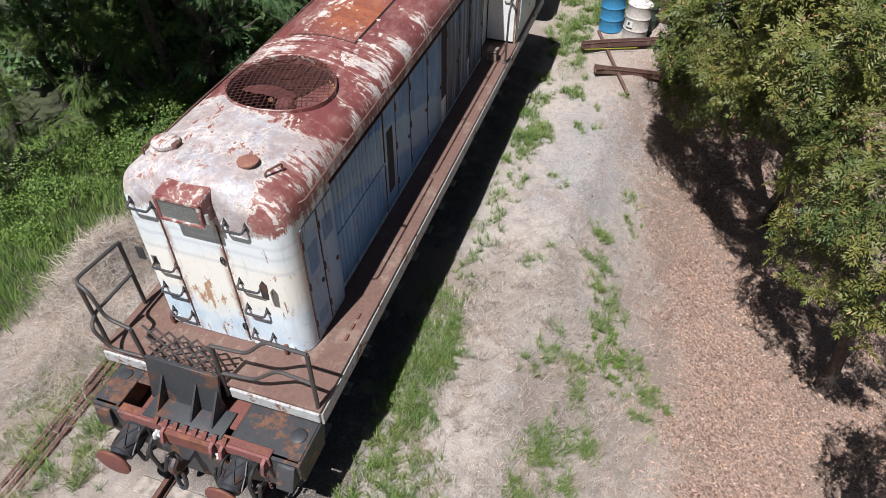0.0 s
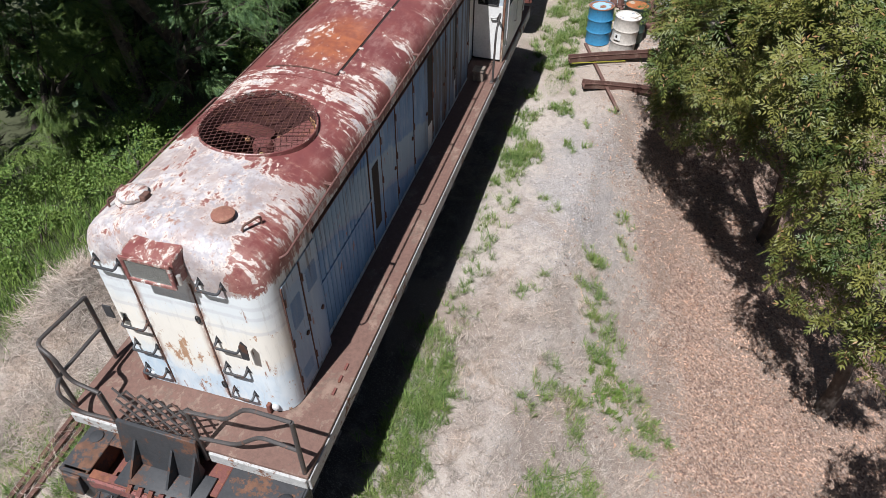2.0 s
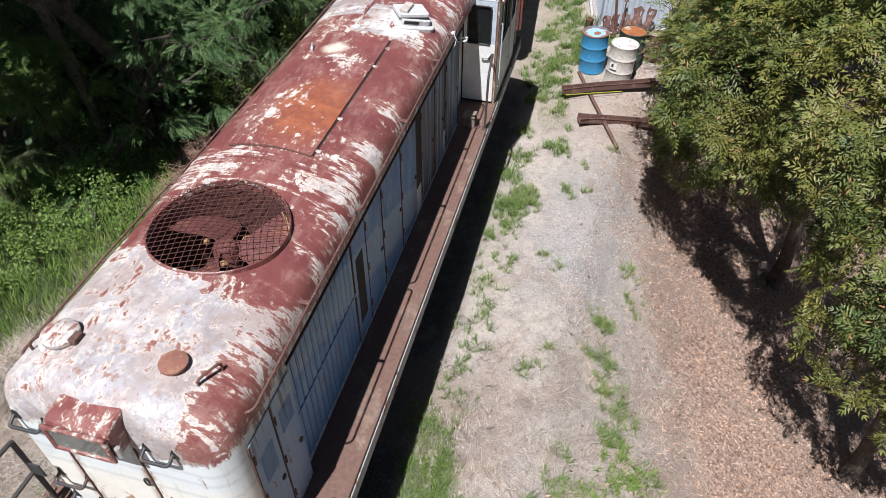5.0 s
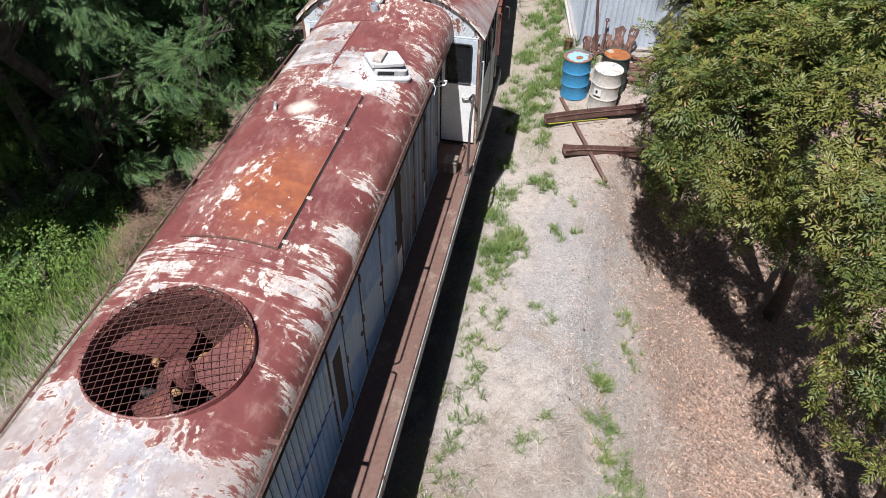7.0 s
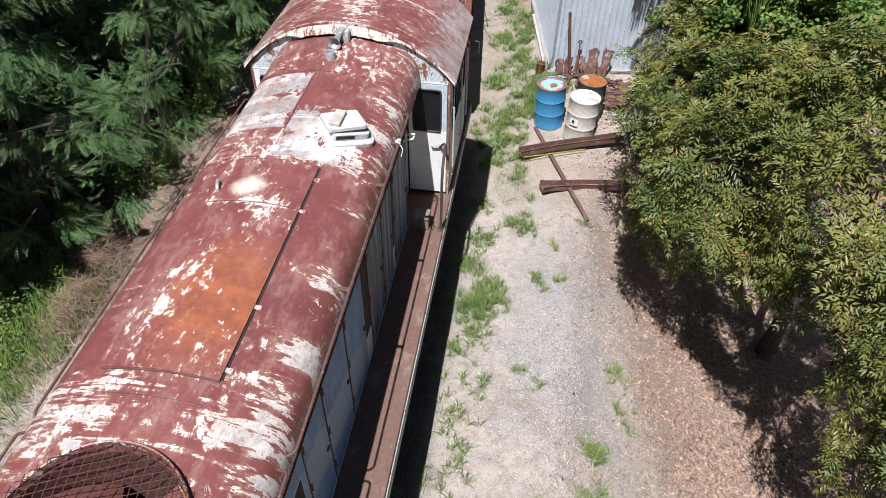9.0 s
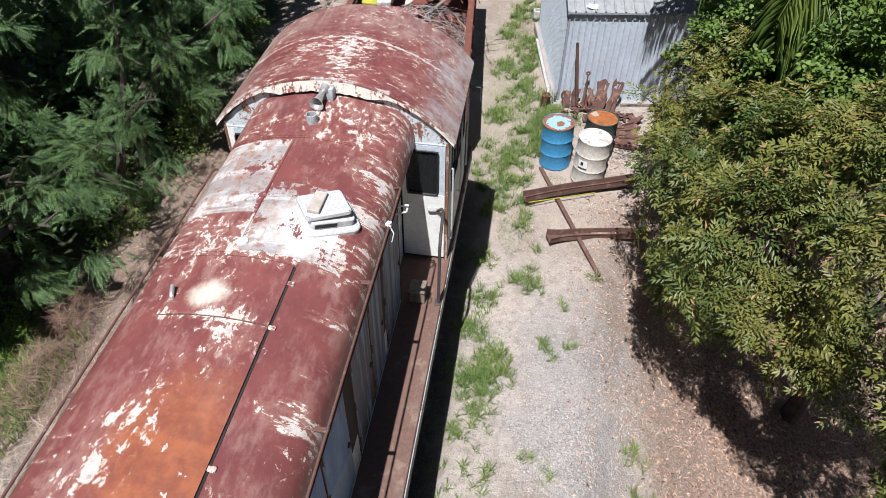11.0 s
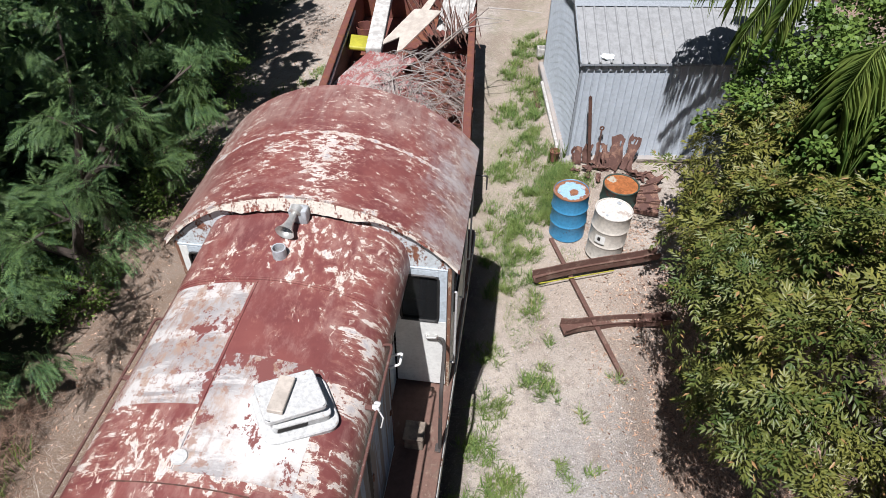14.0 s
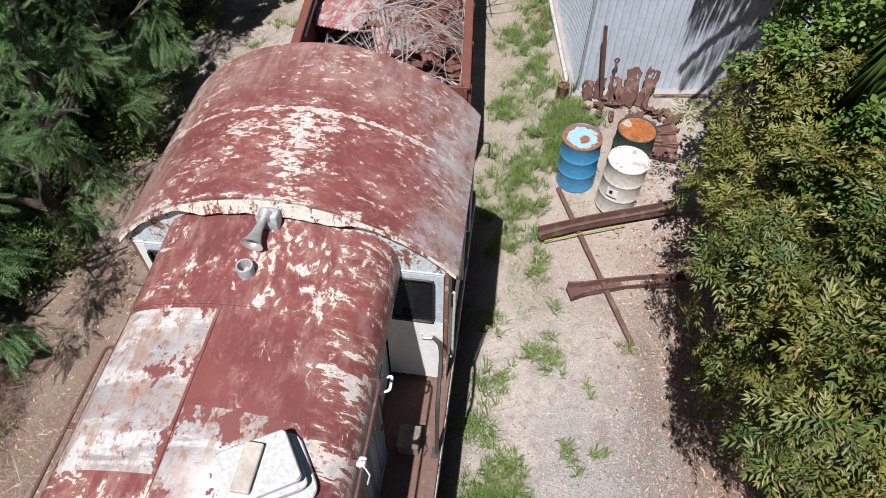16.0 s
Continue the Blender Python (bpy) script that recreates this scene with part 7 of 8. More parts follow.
for k in range(26):
    x, y = (r.uniform(0.45, 1.15), r.uniform(17.3, 17.75)) if k < 16 else (r.uniform(-0.4, 0.5), r.uniform(17.5, 17.8))
    z = ground_z(x, y)
    t = thing("scrap_piece", (x, y, z), "small dark rusty scrap of bent plate on the ground", "scrap", "scrap by the shed")
    part("plate", torn_plate(r.uniform(0.03, 0.07), r.uniform(0.12, 0.26), r.uniform(1, 40), pose(x, y, z + 0.05, r.uniform(60, 105), r.uniform(-20, 20), r.uniform(0, 360)), 0), m_scrap, t)
pot = thing("plant_pot", (-0.74, 17.96, 0.31), "brown rusty pot with grassy weeds by the shed corner", "pot")
part("pot", lathe([(0.0, 0.0), (0.075, 0.0), (0.095, 0.2), (0.1, 0.21), (0.088, 0.21), (0.08, 0.17), (0.0, 0.17)], 20, (-0.74, 17.96, 0.30)), m_pipe, pot, "rust-brown pot")
fl = thing("edging_strip", (-1.0, 20.2, 0.25), "rusty edging strip lying beside the shed wall", "strip")
part("strip", box((-0.05, -0.35, 0), (0.05, 0.35, 0.03), 0.006, 1, None, pose(-1.12, 20.35, ground_z(-1.1, 20.3) + 0.02, 0, 0, 6)), m_channel, fl)
fl = thing("timber_sill", SM @ Vector((2.2, -0.1, SZ - 0.06)), "dark weathered timber length along the shed wall foot", "timber")
bm = box((1.28, -0.215, SZ - 0.13), (3.4, -0.155, SZ + 0.02), 0.01)
bmesh.ops.transform(bm, matrix=SM, verts=bm.verts)
part("timber", bm, rusted("grey_timber", (0.17, 0.14, 0.115), (0.06, 0.048, 0.04), 0.5, 0.85, 6.0, (0.3, 3, 3)), fl)
fl = thing("edging_strip", (-0.7, 19.2, 0.2), "pale timber edging along the shed base", "timber")
part("strip", box((-0.03, -1.3, 0), (0.03, 1.3, 0.07), 0.008, 1, None, pose(-0.85, 19.6, ground_z(-0.8, 19.6) + 0.02, 0, 0, 8.2)), m_wood, fl)
for k, (x, y, a) in enumerate(((-0.98, 22.35, 8), (-0.55, 22.45, 30))):
    cb = thing("concrete_block", (x, y, ground_z(x, y)), "hollow grey concrete block on the ground", "concrete block", "concrete blocks")
    m = pose(x, y, ground_z(x, y) + 0.02, 0, 0, a)
    bm = bmesh.new()
    for bx0, bx1, by0, by1 in ((-0.2, 0.2, -0.1, -0.065), (-0.2, 0.2, 0.065, 0.1), (-0.2, -0.16, -0.065, 0.065), (0.16, 0.2, -0.065, 0.065), (-0.02, 0.02, -0.065, 0.065)):
        box((bx0, by0, 0), (bx1, by1, 0.19), 0.004, 1, bm, m)
    part("block", bm, m_wood, cb)
pt = thing("terracotta_pot", (-0.8, 22.4, 0.4), "orange terracotta pot standing on concrete blocks", "pot")
part("pot", lathe([(0.0, 0.0), (0.13, 0.0), (0.17, 0.3), (0.18, 0.32), (0.15, 0.32), (0.14, 0.2), (0.0, 0.2)], 22, (-0.85, 22.42, ground_z(-0.85, 22.4) + 0.2)), rusted("terracotta", (0.40, 0.15, 0.07), (0.3, 0.12, 0.07), 0.4, 0.8), pt)

# ---------------------------------------------------------------- vegetation
rs = np.random.RandomState(11)


def spray_template(pairs, length, leaf_l, leaf_w, droop=0.25, angle=62, taper=0.35, fold=0.25, stalk=0.25):
    """A feather-shaped leaf: pairs of pointed leaflets along a stalk that lies on +x."""
    v, f = [], []

    def leaflet(base, ang, l, w, tilt):
        d = np.array([math.cos(ang), math.sin(ang), tilt])
        s = np.array([-math.sin(ang), math.cos(ang), 0.0])
        up = np.array([0, 0, 1.0])
        k = len(v)
        v.extend([base, base + d * l * 0.45 + s * w + up * fold * w, base + d * l - up * l * 0.15, base + d * l * 0.45 - s * w + up * fold * w])
        f.extend([(k, k + 2, k + 1), (k, k + 3, k + 2)])
    for i in range(pairs):
        t = stalk + (1 - stalk) * i / max(1, pairs - 1)
        base = np.array([t * length, 0, -droop * length * t * t])
        k = 1 - taper * abs(t - 0.55)
        for s in (-1, 1):
            leaflet(base, s * radians(angle) * (1 - 0.35 * t), leaf_l * k, leaf_w * k, -0.25)
    leaflet(np.array([length, 0, -droop * length]), 0, leaf_l * 0.9, leaf_w, -0.3)
    return np.array(v), f


def single_leaf(l, w):
    """A broad heart-shaped leaf."""
    v = np.array([(0, 0, 0), (0.25 * l, w, 0.05 * l), (0.7 * l, 0.75 * w, 0.02 * l), (l, 0, -0.1 * l), (0.7 * l, -0.75 * w, 0.02 * l), (0.25 * l, -w, 0.05 * l), (0.4 * l, 0, -0.04 * l)])
    return v, [(0, 6, 2, 1), (6, 3, 2, 2), (0, 5, 4, 6), (6, 4, 3, 3)]


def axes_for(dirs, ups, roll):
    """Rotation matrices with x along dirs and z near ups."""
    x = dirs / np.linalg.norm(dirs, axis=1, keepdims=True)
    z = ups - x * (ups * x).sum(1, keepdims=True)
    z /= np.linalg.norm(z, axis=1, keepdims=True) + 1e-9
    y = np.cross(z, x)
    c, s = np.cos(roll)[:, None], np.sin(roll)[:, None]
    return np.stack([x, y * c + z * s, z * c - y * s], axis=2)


def scatter(name, template, places, rots, scales, material, parent=None, at=(0, 0, 0)):
    """One mesh of many copies of a small template."""
    tv, tf = template
    V = np.einsum("nij,kj->nki", rots, tv) * np.asarray(scales)[:, None, None] + np.asarray(places)[:, None, :] - np.array(at)
    n, k = len(places), len(tv)
    faces = [tuple(dict.fromkeys(q)) for q in tf]
    sizes = np.array([len(q) for q in faces])
    flat = np.concatenate([np.array(q) for q in faces])
    loops = (flat[None, :] + (np.arange(n) * k)[:, None]).ravel()
    counts = np.tile(sizes, n)
    me = bpy.data.meshes.new(name)
    me.vertices.add(n * k)
    me.vertices.foreach_set("co", V.reshape(-1).astype(np.float32))
    me.loops.add(len(loops))
    me.loops.foreach_set("vertex_index", loops.astype(np.int32))
    me.polygons.add(len(counts))
    starts = np.concatenate([[0], np.cumsum(counts)[:-1]])
    me.polygons.foreach_set("loop_start", starts.astype(np.int32))
    me.update(calc_edges=True)
    me.validate()
    me.materials.append(material)
    ob = new(name, me)
    if parent is not None:
        ob.parent = parent
        ob.location = Vector(at) - origin(parent)
    else:
        ob.location = at
    return ob


def unit(n):
    v = rs.normal(size=(n, 3))
    return v / np.linalg.norm(v, axis=1, keepdims=True)


def crown_points(lobes, per_m2, clump=0.4, keep=0.75, hang=0.0, flat=0.7):
    """Leaf places in clumps over the skins of ellipsoid lobes, with gaps between, and their outward ways."""
    P, D = [], []
    for cx, cy, cz, rx, ry, rz in lobes:
        area = 4 * math.pi * ((rx * ry) ** 1.6 + (rx * rz) ** 1.6 + (ry * rz) ** 1.6) ** (1 / 1.6) / 3 ** (1 / 1.6)
        nc = max(4, int(area / (clump * clump * 2.2)))
        u = unit(nc)
        u = u[rs.rand(nc) < keep]
        depth = rs.uniform(0.55, 1.12, (len(u), 1))
        c = np.array([cx, cy, cz]) + u * np.array([rx, ry, rz]) * depth
        per = max(3, int(per_m2 * area / max(1, len(u))))
        q = unit(len(u) * per) * (clump * rs.uniform(0.25, 1.0, (len(u) * per, 1)))
        q[:, 2] *= flat
        cc = np.repeat(c, per, axis=0)
        uu = np.repeat(u, per, axis=0)
        P.append(cc + q)
        D.append(q / clump * 0.9 + uu * 0.7 + unit(len(cc)) * 0.75 + np.array([0, 0, -hang]))
    return np.vstack(P), np.vstack(D)


def limbs(parent, base, forks, r0, mat, name="trunk"):
    """A tapered trunk with limbs that reach to each fork."""
    base = Vector(base)
    mid = base + (Vector(forks[0]) - base) * 0.42
    mid.x = base.x + (mid.x - base.x) * 0.4
    bm = tube(bend([base - Vector((0, 0, 0.2)), base + Vector((0.05, 0.04, 0.5)), mid], 0.4, 4), r0, 10, None, r0 * 0.72)
    for k, q in enumerate(forks):
        q = Vector(q)
        j = mid + (q - mid) * 0.45 + Vector((0.15 * math.sin(k * 2.1), 0.15 * math.cos(k * 1.7), 0.12))
        tube(bend([mid - Vector((0, 0, 0.1)), j, q], 0.3, 4), r0 * 0.55, 7, bm, r0 * 0.1)
        for e in range(3):
            a = j + (q - j) * (0.3 + 0.25 * e)
            tube([a, a + Vector((rs.uniform(-0.6, 0.6), rs.uniform(-0.6, 0.6), rs.uniform(0, 0.5)))], r0 * 0.16, 5, bm, 0.006)
    return part(name, bm, mat, parent)


T_OLIVE = spray_template(4, 0.20, 0.105, 0.0165, 0.5, 58, 0.4, 0.35, 0.2)
T_FEATHER = spray_template(9, 0.30, 0.085, 0.0105, 0.35, 70, 0.9, 0.1, 0.08)
T_BOUGH = single_leaf(0.34, 0.15)
T_VINE = single_leaf(0.095, 0.042)
T_SHRUB = single_leaf(0.06, 0.017)


def tree(name, label, base, lobes, template, mat, per_m2, clump, size, keep=0.78, hang=0.3, r0=0.14, category="tree", flat=0.7):
    t = thing(name, base, label, category)
    P, D = crown_points(lobes, per_m2, clump, keep, hang, flat)
    n = len(P)
    up = np.tile([0, 0, 1.0], (n, 1)) + unit(n) * 0.55
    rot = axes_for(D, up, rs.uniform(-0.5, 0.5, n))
    scatter("crown", template, P, rot, rs.uniform(0.75, 1.25, n) * size, mat, t, base)
    limbs(t, base, [(l[0], l[1], l[2] + 0.1) for l in lobes], r0, m_bark)
    return t


def rosette_crown(lobes, tips, leaves, gap=0.0, seed=1.0):
    """Feather leaves in rosettes at the twig ends, over the outer skins of the lobes, with gaps between boughs."""
    L = np.array(lobes)
    P, D = [], []
    for i, (cx, cy, cz, rx, ry, rz) in enumerate(lobes):
        n = int(tips * 4 * math.pi * (rx * ry + rx * rz + ry * rz) / 3)
        u = unit(n)
        u = u[u[:, 2] > -0.75]
        depth = 1.06 - 0.5 * rs.rand(len(u), 1) ** 1.5
        c = L[i, :3] + u * L[i, 3:] * depth
        keep = np.ones(len(c), bool)
        for j in range(len(L)):
            if j != i:
                keep &= (((c - L[j, :3]) / L[j, 3:]) ** 2).sum(1) > 0.62
        swell = np.array([noise.noise(Vector((q[0] * 1.5 + seed, q[1] * 1.5, q[2] * 1.5))) + 0.5 * noise.noise(Vector((q[0] * 3.6, q[1] * 3.6 + seed, q[2] * 3.6))) for q in c])
        keep &= (swell > gap) | (depth[:, 0] < 0.69 + 0.25 * (swell - gap + 0.3))
        P.append(c[keep]), D.append(u[keep])
    P, D = np.vstack(P), np.vstack(D)
    n = len(P)
    axis = D * 0.8 + np.array([0, 0, 0.45]) + unit(n) * 0.35
    axis /= np.linalg.norm(axis, axis=1, keepdims=True)
    side = np.cross(axis, unit(n))
    side /= np.linalg.norm(side, axis=1, keepdims=True) + 1e-9
    other = np.cross(axis, side)
    PP, DD, UU = [], [], []
    for k in range(leaves):
        a = math.tau * k / leaves + rs.uniform(-0.4, 0.4, (n, 1))
        open_ = rs.uniform(0.55, 1.5, (n, 1))
        w = axis * np.cos(open_) + (side * np.cos(a) + other * np.sin(a)) * np.sin(open_)
        PP.append(P + axis * rs.uniform(-0.08, 0.03, (n, 1))), DD.append(w), UU.append(axis + np.array([0, 0, 0.5]))
    return np.vstack(PP), np.vstack(DD), np.vstack(UU)


def rosette_tree(label, base, lobes, tips, leaves, size, gap, r0, seed):
    t = thing("macadamia_tree", base, label, "tree")
    P, D, U = rosette_crown(lobes, tips, leaves, gap, seed)
    n = len(P)
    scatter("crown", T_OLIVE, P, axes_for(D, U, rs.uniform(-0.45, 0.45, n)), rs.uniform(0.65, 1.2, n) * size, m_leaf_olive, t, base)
    limbs(t, base, [(l[0], l[1], l[2] + 0.1) for l in lobes], r0, m_bark)
    return t


gz = ground_z
olive = rosette_tree("dense olive-green tree with long narrow leaflets beside the path", (3.9, 12.7, gz(3.9, 12.7)),
             [(2.7, 12.0, 2.55, 1.7, 1.6, 1.6), (1.9, 13.1, 2.0, 1.4, 1.4, 1.45), (1.75, 11.5, 2.4, 1.1, 1.15, 1.1), (2.9, 10.3, 3.0, 1.15, 1.4, 1.05), (3.6, 11.4, 3.4, 1.7, 1.9, 1.2), (2.9, 11.2, 1.9, 1.3, 1.2, 1.0), (1.9, 12.6, 0.7, 0.9, 0.8, 0.7), (1.85, 14.5, 1.7, 1.15, 1.0, 1.35), (1.75, 15.3, 2.2, 0.85, 0.75, 1.1), (2.0, 14.9, 2.7, 0.8, 0.65, 0.95)],
             42, 7, 0.86, 0.14, 0.17, 1.0)
# a young shoot of long feather leaves reaching out over the scrap
tip = Vector((0.66, 15.6, 2.05))
part("shoot", tube([(1.75, 15.0, 1.6), (1.15, 15.4, 1.85), tip], 0.014, 6, None, 0.007), m_bark, olive)
D = np.array([(math.cos(a), math.sin(a), e) for a, e in ((0.5, 0.9), (1.4, 0.5), (2.3, 0.8), (3.0, 0.3), (3.9, 0.5), (4.8, 0.3), (5.6, 0.7))])
scatter("shoot_leaves", T_OLIVE, np.array([tip] * 7), axes_for(D, np.tile([0, 0, 1.0], (7, 1)), rs.uniform(-0.3, 0.3, 7)), np.full(7, 1.0), m_leaf_olive, olive, tuple(tip))
rosette_tree("olive-green tree with drooping leaf sprays on the bank", (4.9, 8.9, gz(4.9, 8.9)),
             [(4.2, 8.9, 1.3, 1.3, 1.4, 1.6), (4.7, 8.0, 0.9, 1.0, 0.9, 1.2), (5.2, 9.4, 1.9, 1.6, 1.8, 1.5), (5.6, 8.2, 1.5, 1.3, 1.2, 1.4), (3.8, 9.7, 1.9, 0.9, 0.9, 1.1)],
             36, 7, 0.86, 0.07, 0.15, 5.0)
rosette_tree("olive-green tree low on the bank, throwing shade", (6.2, 5.2, gz(6.2, 5.2)),
             [(5.9, 5.3, 0.8, 1.4, 1.2, 1.5), (6.8, 4.6, 0.8, 1.5, 1.4, 1.6)],
             28, 6, 0.9, 0.02, 0.14, 9.0)
tree("vine_thicket", "bright green heart-leaved vine smothering a tree", (3.2, 15.6, gz(3.2, 15.6)),
     [(2.0, 15.8, 3.1, 0.85, 0.8, 0.8), (2.55, 15.3, 3.1, 1.2, 1.0, 1.3), (3.2, 15.5, 3.5, 1.5, 1.2, 1.3), (2.6, 15.6, 1.6, 1.0, 0.8, 1.3), (4.2, 14.6, 3.3, 1.4, 1.3, 1.5), (2.5, 13.8, 3.0, 0.95, 0.95, 1.0), (3.3, 13.3, 3.7, 1.1, 1.0, 0.9), (3.5, 16.9, 3.1, 1.2, 0.85, 1.2), (4.8, 17.4, 3.2, 1.1, 1.3, 1.6), (5.0, 19.4, 3.0, 1.1, 1.6, 1.8)],
     T_VINE, m_leaf_vine, 600, 0.25, 0.6, 0.55, 0.5, 0.14, "vine")


def palm(base, top, fronds, length, seed, label, arc, hang, reach=1.0):
    """A slender palm with arching fronds whose leaflets hang."""
    r = np.random.RandomState(seed)
    t = thing("palm", base, label, "palm")
    part("trunk", tube([base, Vector(base) * 0.5 + Vector(top) * 0.5 + Vector((0.1, 0, 0)), top], 0.13, 10, None, 0.09), m_bark, t)
    leaf = (np.array([(0, 0, 0), (0.4, 0.017, 0.006), (1, 0, -0.3), (0.4, -0.017, 0.006)]), [(0, 1, 2), (0, 2, 3)])
    for k in range(fronds):
        a = radians(arc[0] + (arc[1] - arc[0]) * k / fronds) + r.uniform(-0.15, 0.15)
        lift = r.uniform(0.25, 0.9)
        pts = []
        for i in range(15):
            s = i / 14
            rad = length * s * (1 - 0.12 * s)
            pts.append(Vector(top) + Vector((rad * math.cos(a), rad * math.sin(a), length * (lift * s - (0.75 + 0.35 * lift) * s * s))))
        fr = part("frond", tube(pts, 0.018, 5, None, 0.004), m_leaf_palm, t)
        P, X = [], []
        for i in range(64):
            s = 0.12 + 0.86 * i / 63
            j = s * 14
            p = pts[int(j)].lerp(pts[min(14, int(j) + 1)], j - int(j))
            d = (pts[min(14, int(j) + 1)] - pts[int(j)]).normalized()
            side = d.cross(Vector((0, 0, 1))).normalized()
            for q in (-1, 1):
                w = side * q * 0.85 + d * 0.55 + Vector((r.uniform(-0.15, 0.15), r.uniform(-0.15, 0.15), -hang + r.uniform(-0.35, 0.2)))
                P.append(p), X.append(w)
        P, X = np.array(P), np.array(X)
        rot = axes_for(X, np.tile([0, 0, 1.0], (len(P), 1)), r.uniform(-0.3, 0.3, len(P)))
        scatter("leaflet_fringe", leaf, P, rot, reach * r.uniform(0.42, 0.58, len(P)), m_leaf_palm, fr, tuple(pts[0]))
    return t


palm((2.7, 16.7, gz(2.7, 16.7)), (2.45, 17.0, 4.75), 19, 1.9, 3, "slender green palm with hanging fronds beside the shed", (25, 240), 0.95)
palm((3.0, 14.8, gz(3.0, 14.8)), (2.5, 14.95, 4.25), 6, 1.15, 8, "green palm with drooping fronds among the vines", (225, 345), 0.75, 1.35)

# ---- the dark scrub on the other side of the track
FEATHER = "feathery dark-green wattle tree leaning over the track bank"
for k, ((bx, by), lobes) in enumerate((
        ((-10.2, 12.9), [(-8.4, 12.4, 1.7, 1.1, 0.9, 0.55), (-9.6, 13.0, 2.8, 1.5, 1.2, 0.7), (-7.6, 13.3, 1.6, 0.7, 0.6, 0.4), (-8.3, 12.4, 0.6, 1.0, 0.9, 0.5)]),
        ((-9.2, 16.4), [(-8.0, 15.2, 2.4, 0.9, 0.7, 0.45), (-8.9, 16.8, 3.0, 1.2, 1.0, 0.6), (-6.8, 16.7, 2.3, 0.5, 0.7, 0.5), (-7.9, 15.6, 1.0, 0.9, 0.8, 0.5)]),
        ((-12.6, 14.6), [(-12.0, 14.0, 0.4, 1.9, 1.8, 1.5), (-12.6, 15.6, 2.0, 2.2, 2.0, 1.6), (-11.4, 16.0, 3.2, 1.8, 1.6, 1.0)]),
        ((-12.5, 10.6), [(-11.6, 10.6, 0.2, 1.3, 1.4, 1.2), (-12.6, 11.6, 1.2, 1.7, 1.6, 1.4), (-10.8, 11.6, 0.8, 1.2, 1.0, 0.8)]),
        ((-14.5, 12.0), [(-14.0, 11.5, 1.4, 2.2, 2.2, 2.0), (-15.0, 14.0, 2.6, 2.6, 2.4, 2.0)]),
        ((-9.9, 19.5), [(-9.0, 19.2, 2.4, 1.8, 1.7, 1.2), (-10.6, 20.6, 3.4, 2.0, 1.8, 1.2), (-8.6, 19.8, 1.6, 1.2, 1.1, 0.8)]),
        ((-10.3, 23.5), [(-9.4, 23.2, 2.2, 2.0, 1.9, 1.6), (-12, 24.5, 3.2, 2.2, 2.0, 1.6)]),
        ((-13.5, 8.2), [(-13.2, 8.2, 0.6, 1.6, 1.6, 1.5), (-14.4, 9.4, 1.6, 1.8, 1.7, 1.6), (-11.8, 9.0, -0.5, 1.2, 1.0, 0.7)]),
        ((-10.4, 11.2), [(-10.0, 11.0, -0.9, 1.0, 0.9, 0.5), (-9.0, 11.8, 0.2, 0.9, 0.9, 0.7), (-12.6, 12.2, 0.6, 1.2, 1.1, 1.2)]),
        ((-8.9, 15.0), [(-8.6, 14.9, 0.4, 0.9, 1.0, 0.8), (-9.2, 16.2, 0.6, 1.0, 1.0, 0.9), (-10.2, 14.6, 0.4, 1.2, 1.2, 1.2)]),
        ((-9.2, 18.2), [(-8.8, 18.0, 0.8, 1.0, 1.1, 1.0), (-10.2, 18.2, 0.8, 1.2, 1.2, 1.3)]))):
    tree("wattle_tree", FEATHER, (bx, by, gz(bx, by)), lobes, T_FEATHER, m_leaf_bright if k in (3, 7) else m_leaf_feather, 34, 0.38, 0.78, 0.3, 0.35, 0.16, "tree", 0.4)
# tall trees added for shade; their crowns stay above the view
for k, ((bx, by), lobes) in enumerate((
        ((-12.3, 17.2), [(-12.0, 17.0, 6.2, 2.6, 2.6, 1.4), (-13.5, 14.5, 6.0, 2.4, 2.4, 1.4), (-11.2, 19.5, 5.8, 2.2, 2.2, 1.2)]),
        ((-14.5, 10.2), [(-14.6, 11.0, 5.4, 2.4, 2.0, 1.5), (-13.6, 12.3, 5.6, 2.2, 2.0, 1.2), (-16, 13, 6, 2.5, 2.5, 1.5)]),
        ((-12.5, 23.0), [(-12.6, 22.5, 6.2, 2.6, 2.6, 1.4), (-11.5, 26.0, 5.8, 2.4, 2.4, 1.4)]))):
    tree("shade_wattle_tree", "tall wattle added for shade, its crown out of view", (bx, by, gz(bx, by)), lobes, T_BOUGH, m_leaf_feather, 14, 0.5, 1.0, 0.7, 0.4, 0.22)
# high crowns out of view, added only to shade the scrub below
SHADE_CANOPY = [(-9.7 - 2.6 * i + 0.5 * math.sin(3.1 * i + j), 9.0 + 2.4 * (i > 1) + 2.9 * j + 0.8 * math.cos(2.3 * i + 1.7 * j), 6.6 + 0.6 * math.sin(i * 2 + j), 1.9, 2.0, 1.0) for i in range(4) for j in range(7)]
for k in range(4):
    tree("shade_wattle_tree", "tall wattle whose unseen crown is added to shade the scrub", (-10.6 - 2.6 * k, 14.0 + 1.5 * (k % 2), gz(-10.6 - 2.6 * k, 14)), [(c[0] - 1.2 * (k + j == 0), *c[1:3], *(r * (0.62 if (k, j) == (0, 2) else 1.0) for r in c[3:])) for j, c in enumerate(SHADE_CANOPY[7 * k:7 * k + 7]) if k > 0 or j in (0, 2, 3, 4)], T_BOUGH, m_leaf_feather, 18, 0.5, 1.0, 0.7, 0.2, 0.2)
# trunk stands in view; crown lobes, out of view, are added for shade
bx, by = -11.6, 13.0
